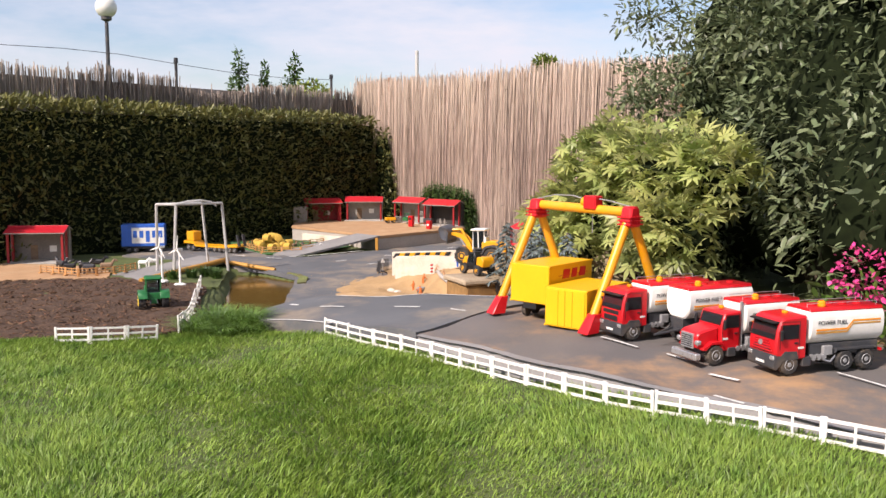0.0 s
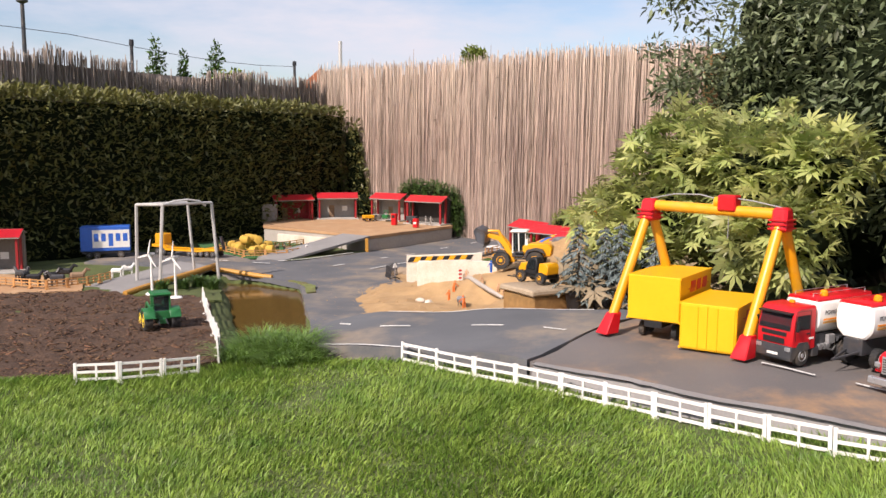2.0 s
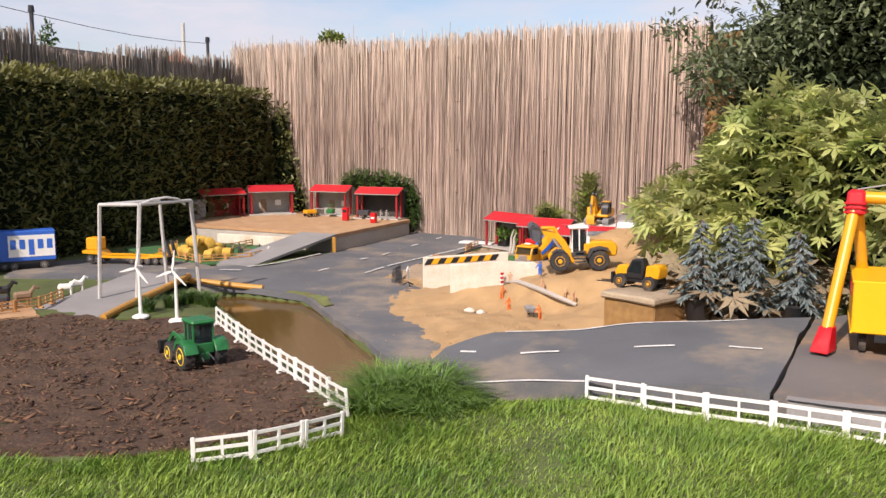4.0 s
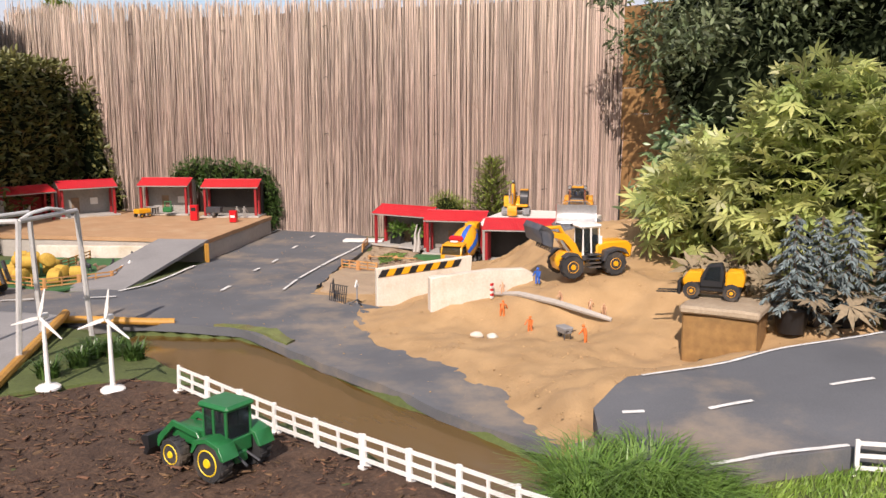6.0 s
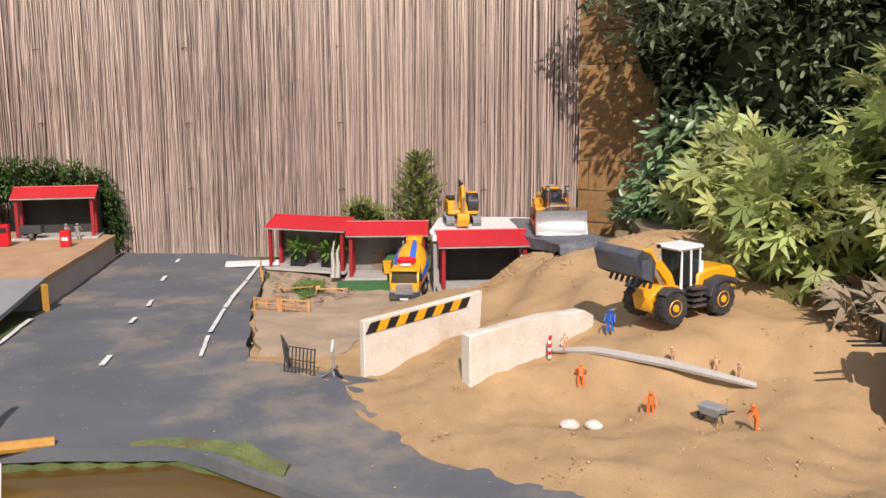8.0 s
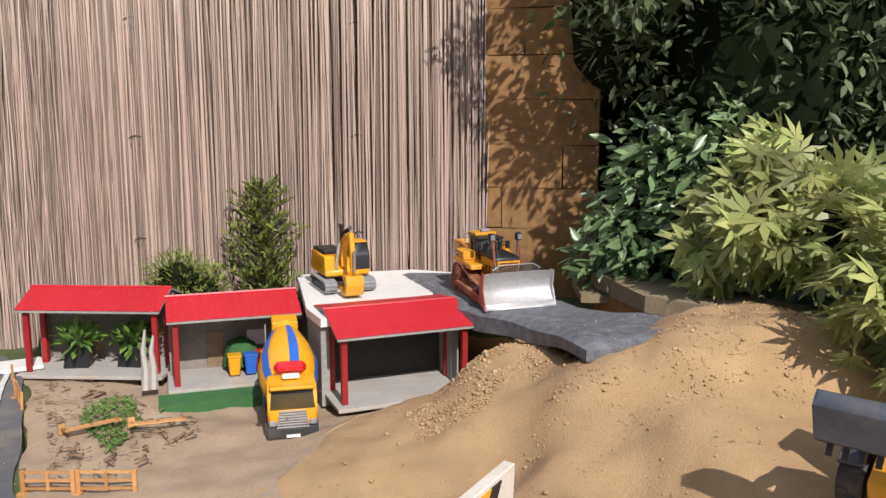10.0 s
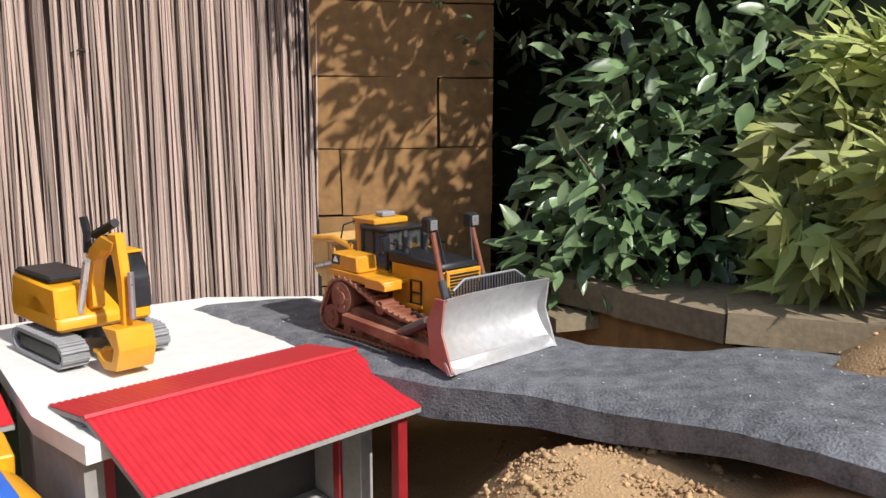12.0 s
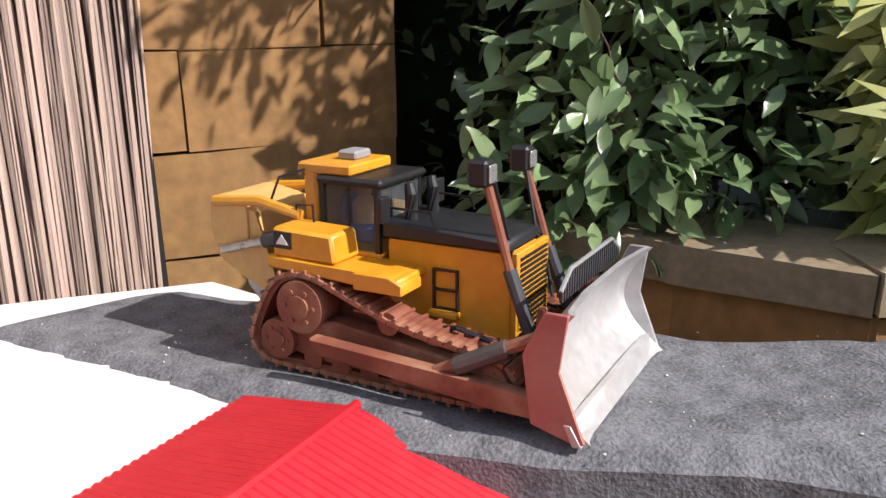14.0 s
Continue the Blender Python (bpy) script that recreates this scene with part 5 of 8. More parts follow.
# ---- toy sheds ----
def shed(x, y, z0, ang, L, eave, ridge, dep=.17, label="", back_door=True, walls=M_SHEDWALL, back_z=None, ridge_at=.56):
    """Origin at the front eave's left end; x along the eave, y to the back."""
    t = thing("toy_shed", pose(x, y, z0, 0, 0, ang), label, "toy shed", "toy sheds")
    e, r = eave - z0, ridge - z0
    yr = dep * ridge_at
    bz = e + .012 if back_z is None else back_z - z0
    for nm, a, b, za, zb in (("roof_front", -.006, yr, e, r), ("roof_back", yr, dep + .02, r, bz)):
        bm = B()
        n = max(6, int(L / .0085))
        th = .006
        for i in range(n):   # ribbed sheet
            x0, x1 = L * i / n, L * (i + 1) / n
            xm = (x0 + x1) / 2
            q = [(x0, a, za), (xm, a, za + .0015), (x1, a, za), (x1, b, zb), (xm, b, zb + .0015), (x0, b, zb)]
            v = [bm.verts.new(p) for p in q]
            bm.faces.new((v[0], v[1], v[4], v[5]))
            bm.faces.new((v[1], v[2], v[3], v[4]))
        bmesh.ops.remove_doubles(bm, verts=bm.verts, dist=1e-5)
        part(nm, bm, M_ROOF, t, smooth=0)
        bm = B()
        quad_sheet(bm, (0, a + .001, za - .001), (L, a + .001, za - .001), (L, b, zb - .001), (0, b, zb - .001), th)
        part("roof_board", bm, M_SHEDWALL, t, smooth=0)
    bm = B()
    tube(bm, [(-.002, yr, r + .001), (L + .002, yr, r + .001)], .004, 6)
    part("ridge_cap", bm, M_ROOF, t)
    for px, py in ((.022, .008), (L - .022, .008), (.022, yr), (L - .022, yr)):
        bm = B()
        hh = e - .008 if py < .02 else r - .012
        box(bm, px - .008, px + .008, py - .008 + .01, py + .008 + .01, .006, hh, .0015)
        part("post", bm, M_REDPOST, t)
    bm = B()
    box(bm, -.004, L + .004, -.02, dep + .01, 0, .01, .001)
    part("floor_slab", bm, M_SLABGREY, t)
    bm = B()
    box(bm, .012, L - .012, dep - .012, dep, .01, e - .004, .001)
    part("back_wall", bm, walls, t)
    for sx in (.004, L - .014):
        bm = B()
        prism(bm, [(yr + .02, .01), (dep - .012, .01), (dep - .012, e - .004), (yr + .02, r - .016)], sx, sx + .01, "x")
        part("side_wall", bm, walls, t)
    if back_door:
        bm = B()
        box(bm, L * .3, L * .3 + .05, dep - .017, dep - .0125, .01, .12, .001)
        part("door", bm, M_WOOD, t, "brown wooden plank door")
        bm = B()
        box(bm, L * .62, L * .62 + .05, dep - .017, dep - .0125, .07, .115, .001)
        part("window", bm, M_PLASTIC_W, t, "white framed toy window")
    return t


RED = "open toy shed with a ribbed red roof and red posts"
shed(.545, 7.085, -.118, -69, .42, .08, .128, .185, RED, True, M_SHED_HALFSHADE)
shed(.605, 6.59, -.118, -48.5, .365, .08, .128, .185, RED, True, M_SHED_HALFSHADE)
# garage walls carry the darkness of the deep opening in their colour
shed(.652, 6.088, -.115, -44.8, .380, .076, .123, .225, "open toy garage with a ribbed red roof below the deck", False, M_SHED_DEEPSHADE, .1105, .60)
shed(-1.363, 8.36, .0, 21, .38, .20, .24, .17, RED, True, M_REDPOST)
shed(-.99, 8.52, .014, 3, .38, .21, .255, .17, RED)
shed(-.51, 8.45, .014, -40, .36, .215, .26, .17, RED)
shed(-.205, 8.045, .014, -37.5, .385, .215, .26, .17, RED, False, M_SHED_DEEPSHADE)
shed(-3.11, 5.97, -.10, 9, .41, .125, .165, .2, "open toy stable with a ribbed red roof", True, M_SHED_HALFSHADE)
bm = B()
box(bm, 0, .14, 0, .02, 0, .17, .002)
o = part("grey_panel", bm, M_SHEDWALL)
o.matrix_basis = pose(-1.47, 8.30, .0, 0, 0, 21)
tagged(o, "plain grey wall panel beside the toy shed", "panel")


# ---- white toy fences ----
def fence_panel(name, m, L, h, label, group, material, rails=3, foot=True):
    t = thing(name, m, label, "toy fence", group)
    for px in (0.004, L - 0.004):
        bm = B()
        box(bm, px - .0045, px + .0045, -.0035, .0035, 0, h, .0008)
        part("post", bm, material, t)
    bm = B()
    box(bm, L / 2 - .003, L / 2 + .003, -.0025, .0025, h * .12, h * .92)
    part("mid_post", bm, material, t)
    for k in range(rails):
        zz = h * (.22 + .68 * k / (rails - 1))
        bm = B()
        box(bm, .006, L - .006, -.002, .002, zz - h * .055, zz + h * .055)
        part("rail", bm, material, t)
    if foot:
        bm = B()
        box(bm, -.006, .012, -.013, .013, -.004, .004, .001)
        part("foot", bm, material, t)
    return t


PANELS = {}


def fence_run(name, pts, step, h, zf, label, group, material, rails=3, seed=1, wobble=.02):
    rg = random.Random(seed)
    for (a, b), (p, q) in zip(pts, pts[1:]):
        d = math.hypot(p - a, q - b)
        n = max(1, round(d / step))
        for k in range(n):
            x0, y0 = a + (p - a) * k / n, b + (q - b) * k / n
            x1, y1 = a + (p - a) * (k + 1) / n, b + (q - b) * (k + 1) / n
            z0, z1 = zf(x0, y0), zf(x1, y1)
            m = pose(x0, y0, z0, rg.uniform(-4, 4), -math.degrees(math.atan2(z1 - z0, d / n)), math.degrees(math.atan2(y1 - y0, x1 - x0)) + rg.uniform(-1, 1))
            key = (name, round(d / n, 2))
            if key in PANELS:
                o = copy_thing(PANELS[key], m)
            else:
                PANELS[key] = fence_panel(name, m, d / n, h, label, group, material, rails)


g1 = lambda x, y: float(ground_h(np.array(x), np.array(y)))
fence_run("white_fence", [(-.478, 3.362), (-.04, 2.905), (.261, 2.572), (.461, 2.341), (.694, 2.17), (1.032, 1.905), (1.7, 1.30)], .145, .075, lambda x, y: g1(x, y) - .004, "white plastic three-rail toy fence along the lawn", "white toy fences", M_PLASTIC_W)
fence_run("white_fence", [(-1.49, 3.20), (-1.36, 3.21), (-1.24, 3.265), (-1.14, 3.33)], .135, .066, lambda x, y: g1(x, y) + .002, "white plastic three-rail toy fence along the lawn", "white toy fences", M_PLASTIC_W, seed=3)
fence_run("white_fence", [(-1.386, 4.80), (-1.287, 4.364), (-1.211, 4.057), (-1.15, 3.784), (-1.10, 3.47)], .15, .06, lambda x, y: g1(x, y) + .012, "white plastic three-rail toy fence beside the canal", "white toy fences", M_PLASTIC_W, seed=4)
WF = "small orange-brown wooden toy fence panel"
gf = lambda x, y: g1(x, y) + .014
fence_run("toy_fence", [(-1.42, 6.62), (-1.12, 6.64), (-.98, 6.86)], .13, .05, gf, WF, "farm fences", M_FENCEWOOD, 3, 5)
fence_run("toy_fence", [(-1.42, 6.62), (-1.66, 7.02), (-1.55, 7.45)], .15, .05, gf, WF, "farm fences", M_FENCEWOOD, 3, 6)
fence_run("toy_fence", [(-1.35, 7.05), (-1.15, 7.28), (-1.05, 7.42)], .13, .05, gf, WF, "farm fences", M_FENCEWOOD, 3, 7)
fence_run("toy_fence", [(-2.62, 5.47), (-2.30, 5.30), (-2.12, 5.42), (-2.05, 5.62)], .12, .05, gf, WF, "paddock fences", M_FENCEWOOD, 3, 8)
fence_run("toy_fence", [(-.015, 6.43), (.03, 6.33), (.076, 6.222)], .115, .05, lambda x, y: -.112, "rusty brown toy fence panel beside the road", "road fences", M_FENCEWOOD, 3, 9)
fence_run("toy_fence", [(.50, 7.06), (.40, 6.93), (.33, 6.83)], .14, .05, lambda x, y: -.115, "rusty brown toy fence panel beside the road", "road fences", M_FENCEWOOD, 3, 9)
for px, py, an in ((.26, 6.62, 30), (.36, 6.50, 12)):
    m = pose(px, py, -.105, 78, 0, an - 60)
    copy_thing(PANELS[("toy_fence", .13)] if ("toy_fence", .13) in PANELS else list(PANELS.values())[-1], m)


# ---- windmills ----
def windmill(x, y, z, ang, spin):
    t = thing("toy_windmill", pose(x, y, z, 0, 0, ang), "white plastic toy wind turbine on a round base", "wind turbine", "toy wind turbines")
    bm = B()
    lathe(bm, [(.034, 0), (.034, .006), (.028, .011), (.008, .015)], 20)
    part("base", bm, M_PLASTIC_W, t)
    bm = B()
    cyl(bm, (0, 0, .012), (0, 0, .205), .0075, .005, 10)
    part("tower", bm, M_PLASTIC_W, t)
    bm = B()
    box(bm, -.008, .008, -.014, .02, .202, .217, .003)
    nac = part("nacelle", bm, M_PLASTIC_W, t)
    for k in range(3):
        bm = B()
        a = math.radians(spin + 120 * k)
        c, s = math.cos(a), math.sin(a)
        v = [(.004, -.004), (.03, -.006), (.085, -.0015), (.085, .0015), (.02, .005), (.004, .004)]
        prism(bm, [(c * p - s * q, .21 + s * p + c * q) for p, q in v], -.020, -.017, "y")
        part("rotor_blade", bm, M_PLASTIC_W, nac)


windmill(-1.680, 5.03, -.073, -38, 75)
windmill(-1.535, 4.905, -.073, -38, 80)


# ---- hazard barrier, white wall, box ----
def rot_between(a, b):
    return math.degrees(math.atan2(b[1] - a[1], b[0] - a[0]))


ba, bb = (-.335, 5.505), (.09, 5.437)
barrier = thing("hazard_barrier", pose(*ba, -.13, 0, 0, rot_between(ba, bb)), "cream board barrier with black and yellow hazard stripes", "barrier")
BLn = math.dist(ba, bb)
bm = B()
prism(bm, [(0, 0), (BLn, 0), (BLn + .015, .207), (.0, .186)], 0, .022, "y", .002)
part("board", bm, M_CONC, barrier)
for k in range(11):
    bm = B()
    w = (BLn - .06) / 11
    x0 = .005 + k * w
    z0, z1 = .148 + .019 * k / 11, .178 + .019 * k / 11
    prism(bm, [(x0, z0), (x0 + w, z0 + .002), (x0 + w + .018, z1 + .002), (x0 + .018, z1)], -.0035, -.0005, "y")
    part("stripe", bm, M_BLACK if k % 2 == 0 else M_YELLOW, barrier, "black painted stripe" if k % 2 == 0 else "yellow painted stripe")
wa, wb2 = (-.297, 5.16), (.09, 5.05)
white_wall = thing("retaining_wall", pose(*wa, -.14, 0, 0, rot_between(wa, wb2)), "cream concrete toy retaining wall curving into the sand", "wall")
bm = B()
prism(bm, [(0, 0), (.44, .05), (.44, .196), (.40, .214), (.25, .222), (0, .206)], 0, .042, "y", .004)
bmesh.ops.subdivide_edges(bm, edges=[e for e in bm.edges if e.calc_length() > .1], cuts=6, use_grid_fill=True)
for v in bm.verts:
    v.co.y += .15 * max(0, v.co.x - .12) ** 2 + .003 * noise.noise(v.co * 20)
    v.co.z += .004 * noise.noise(v.co * 14)
part("wall_panel", bm, M_CONC, white_wall)
bx = thing("stone_box", pose(.012, 4.212, -.12, 0, 0, rot_between((.012, 4.212), (.108, 4.008))), "ochre stone block with a worn flagstone lid", "stone block")
bm = B()
box(bm, 0, .225, .004, .2, 0, .188, .006)
part("block", bm, M_STONE, bx)
bm = B()
box(bm, -.008, .235, -.012, .21, .19, .216, .007)
bmesh.ops.subdivide_edges(bm, edges=[e for e in bm.edges if e.calc_length() > .05], cuts=3)
for v in bm.verts:
    v.co += Vector((noise.noise(v.co * 30), noise.noise(v.co * 30 + Vector((5, 0, 0))), .4 * noise.noise(v.co * 25))) * .006
part("flagstone", bm, M_BOXTOP, bx)
bm = B()
prism(bm, [(0, 0), (.16, .0), (.18, .03), (.10, .045), (.02, .05)], 0, .06, "y", .004)
o = part("black_liner", bm, M_BLACK)
o.matrix_basis = pose(-.03, 4.13, -.115, 0, 0, -52)
tagged(o, "folded black pond liner sticking out of the sand", "liner")
bm = B()
tube(bm, [(-.041, 5.115, -.018), (-.032, 4.95, .008), (-.012, 4.768, .006), (.03, 4.66, -.012), (.079, 4.573, -.034)], [.006, .011, .012, .011, .008], 8)
tagged(part("wooden_branch", bm, M_LTWOOD), "pale bare branch lying in the sand", "branch")


# ---- far things beyond the fence ----
lamp = thing("street_lamp", pose(-6.6, 17, -.1), "street lamp with a white glass globe beyond the fence", "street lamp")
bm = B()
cyl(bm, (0, 0, 0), (0, 0, 3.35), .05, .035, 10)
part("pole", bm, M_DKGREY, lamp)
bm = B()
lathe(bm, [(.04, 3.33), (.1, 3.36), (.1, 3.42)], 14)
part("collar", bm, M_DKGREY, lamp)
bm = B()
bmesh.ops.create_uvsphere(bm, u_segments=18, v_segments=12, radius=.205, matrix=Matrix.Translation((0, 0, 3.6)))
part("globe", bm, M_PLASTIC_W, lamp)
pole = thing("steel_pole", pose(-1.37, 43.6, -.1), "slim grey steel pole beyond the fence", "pole")
bm = B()
cyl(bm, (0, 0, 0), (0, 0, 5.9), .09, .09, 8)
part("pole", bm, M_GALV, pole)
house = thing("house", pose(-1.6, 27, -.75), "distant house with an orange tiled roof", "house")
bm = B()
box(bm, -1, 1, -1.5, 1.5, 0, 2.6)
part("wall", bm, M_SHEDWALL, house, smooth=0)
bm = B()
prism(bm, [(-1.2, 2.6), (1.2, 2.6), (0, 3.65)], -1.7, 1.7, "y")
part("roof", bm, M_TILE, house, smooth=0)


def far_tree(x, y, h, r, seed, slim=False):
    t = thing("tree", pose(x, y, -.1), "distant green tree rising beyond the fence", "tree", "distant trees")
    rg = np.random.default_rng(seed)
    bm = B()
    tube(bm, [(0, 0, 0), (.05, 0, h * .5), (0, .03, h * .95)], [.12, .08, .02], 6)
    part("trunk", bm, M_BARK, t)
    bl = [(rg.uniform(-.3, .3) * r, rg.uniform(-.3, .3) * r, h * u, r * (1.15 - u) * (1.2 if slim else 1), r * (1.15 - u), h * .14) for u in (.45, .6, .72, .84, .93)] if slim else \
         [(rg.uniform(-.5, .5) * r, rg.uniform(-.5, .5) * r, h - r * rg.uniform(.3, 1.1), r * .6, r * .6, r * .5) for _ in range(6)]
    p, d = blob_points(bl, 1300, rg, .8)
    many("crown", LEAF_V * np.array([1, 1.4, 1]), LEAF_T, frames(p, d, rg.uniform(.10, .2, len(p)), rg, .6), M_THUJA if not slim else M_BOXWOOD, t)


for x, y, h, r, sd, sl in ((-8.2, 34.5, 4.6, .7, 1, True), (-7.2, 35, 4.2, .45, 2, True), (-5.9, 34, 4.4, .8, 3, True), (-5.0, 33, 3.7, .9, 4, False), (3.9, 34, 4.55, .6, 5, False)):
    far_tree(x, y, h, r, sd, sl)


# ---- vehicles: x ahead, y left, z up, origin on the ground ----
def wheel(parent, x, y, r, w, rim=M_GREY, z=None, lug=14, rim_r=.56, label="black rubber tyre"):
    """Tyre with tread blocks, and a dished rim on its outer side."""
    z = r if z is None else z
    s = 1 if y > 0 else -1
    m = pose(x, y, z, 90, 0, 0)
    bm = B()
    lathe(bm, [(r * rim_r, -w / 2), (r * .9, -w / 2), (r * .97, -w * .36), (r * .97, w * .36), (r * .9, w / 2), (r * rim_r, w / 2)], 28, m)
    for k in range(lug * 2):
        a = math.pi * k / lug
        sg = 1 if k % 2 else -1
        c = Matrix.Translation((x, y, z)) @ Matrix.Rotation(a, 4, "Y") @ Matrix.Translation((r * .965, sg * w * .22, 0))
        bmesh.ops.create_cube(bm, size=1.0, matrix=c @ Matrix.Diagonal((r * .09, w * .44, r * .16, 1)))
    t = part("wheel", bm, M_TYRE, parent, label)
    bm = B()
    o = w / 2 * s
    prof = [(r * rim_r, -.0005), (r * rim_r * .9, .0015), (r * rim_r * .72, -w * .18), (r * .26, -w * .12), (r * .2, w * .08), (.0004, w * .09)]
    mm = Matrix.Translation((x, y + o, z)) @ Matrix.Rotation(radians(-90 * s), 4, "X")
    lathe(bm, prof, 20, mm)
    for k in range(6):
        a = k * math.pi / 3
        p = mm @ Vector((math.cos(a) * r * .4, math.sin(a) * r * .4, -w * .15))
        q = mm @ Vector((math.cos(a) * r * .4, math.sin(a) * r * .4, -w * .09))
        cyl(bm, p, q, r * .05, n=5)
    part("rim", bm, rim, t, "", 30)
    return t


def bx_part(name, parent, mat_, dims, bev=.002, taper=None, label=""):
    bm = B()
    box(bm, *dims, bev, taper)
    return part(name, bm, mat_, parent, label)


def pr_part(name, parent, mat_, poly, lo, hi, axis="y", bev=.002, label=""):
    bm = B()
    prism(bm, poly, lo, hi, axis, bev)
    return part(name, bm, mat_, parent, label)


def tb_part(name, parent, mat_, pts, r, n=8, label=""):
    bm = B()
    tube(bm, pts, r, n)
    return part(name, bm, mat_, parent, label)


def lettering(text, parent, mat_, size, m):
    cu = bpy.data.curves.new("lettering", "FONT")
    cu.body, cu.size, cu.extrude = text, size, .0003
    tmp = bpy.data.objects.new("lettering", cu)
    scene.collection.objects.link(tmp)
    me = bpy.data.meshes.new_from_object(tmp.evaluated_get(bpy.context.evaluated_depsgraph_get()))
    bpy.data.objects.remove(tmp)
    me.materials.clear()
    me.materials.append(mat_)
    ob = new("lettering", me)
    ob.parent, ob.matrix_basis = parent, m
    return ob


def tank_body(t, x0, x1, zt, hw, text=True):
    """An oval tank with a red top, gold stripes and lettering on both sides."""
    zb = zt - .105
    oval = [(-hw * .55, zb), (hw * .55, zb), (hw * .93, zb + .022), (hw, zb + .05), (hw * .97, zt - .02), (hw * .8, zt - .004), (-hw * .8, zt - .004), (-hw * .97, zt - .02), (-hw, zb + .05), (-hw * .93, zb + .022)]
    tank = pr_part("tank", t, M_PLASTIC_W, oval, x0, x1, "x", .006, "glossy white plastic tank")
    pr_part("tank_top", tank, M_RED, [(-hw * .86, zt - .007), (hw * .86, zt - .007), (hw * .78, zt + .003), (-hw * .78, zt + .003)], x0 + .004, x1 - .004, "x", .001, "red tank top")
    for k in range(4):
        bm = B()
        xx = x0 + (x1 - x0) * (.2 + .2 * k)
        cyl(bm, (xx, 0, zt + .003), (xx, 0, zt + .008), .012, n=14)
        part("hatch", bm, M_RED, tank)
    bm = B()
    lathe(bm, [(.010, zt + .003), (.012, zt + .006), (.011, zt + .018), (.006, zt + .022)], 14, Matrix.Translation((x1 - .06, hw * .5, 0)))
    part("beacon", bm, M_ORANGE, tank, "orange beacon lamp")
    L = x1 - x0
    for s in (-1, 1):
        y = s * (hw + .0006)
        for dz in (0, .009):
            bm = B()
            pts = [(x1 - .022, zb + .034 + dz), (x1 - L * .48, zb + .034 + dz), (x1 - L * .56, zb + .057 + dz), (x0 + .02, zb + .057 + dz)]
            for (a, b), (p, q) in zip(pts, pts[1:]):
                v = [bm.verts.new((xx, yy, zz)) for xx, zz in ((a, b), (p, q), (p, q + .005), (a, b + .005)) for yy in (y - s * .002, y)]
                for f in ((0, 2, 4, 6), (1, 7, 5, 3), (0, 1, 3, 2), (2, 3, 5, 4), (4, 5, 7, 6), (6, 7, 1, 0)):
                    bm.faces.new([v[i] for i in f])
            part("stripe", bm, M_ORANGE if dz else M_YWOOD, tank, "gold stripe")
        if text:
            xs = x1 - .026 if s > 0 else x1 - .026 - .095
            m = Matrix(((-1 if s > 0 else 1, 0, 0, xs), (0, 0, s, y + s * .0006), (0, 1, 0, zb + .060), (0, 0, 0, 1)))
            lettering("POWER FUEL", tank, M_DKGREY, .0175, m)
    return tank


def cab_glass(t, name, pts):
    bm = B()
    v = [bm.verts.new(p) for p in pts]
    f = bm.faces.new(v)
    r = bmesh.ops.extrude_face_region(bm, geom=[f])
    n = f.normal.copy() if f.normal.length else Vector((1, 0, 0))
    bm.normal_update()
    n = f.normal.copy()
    bmesh.ops.translate(bm, vec=n * .0012, verts=[e for e in r["geom"] if isinstance(e, bmesh.types.BMVert)])
    return part(name, bm, M_SMOKE, t, "dark tinted window", 0)


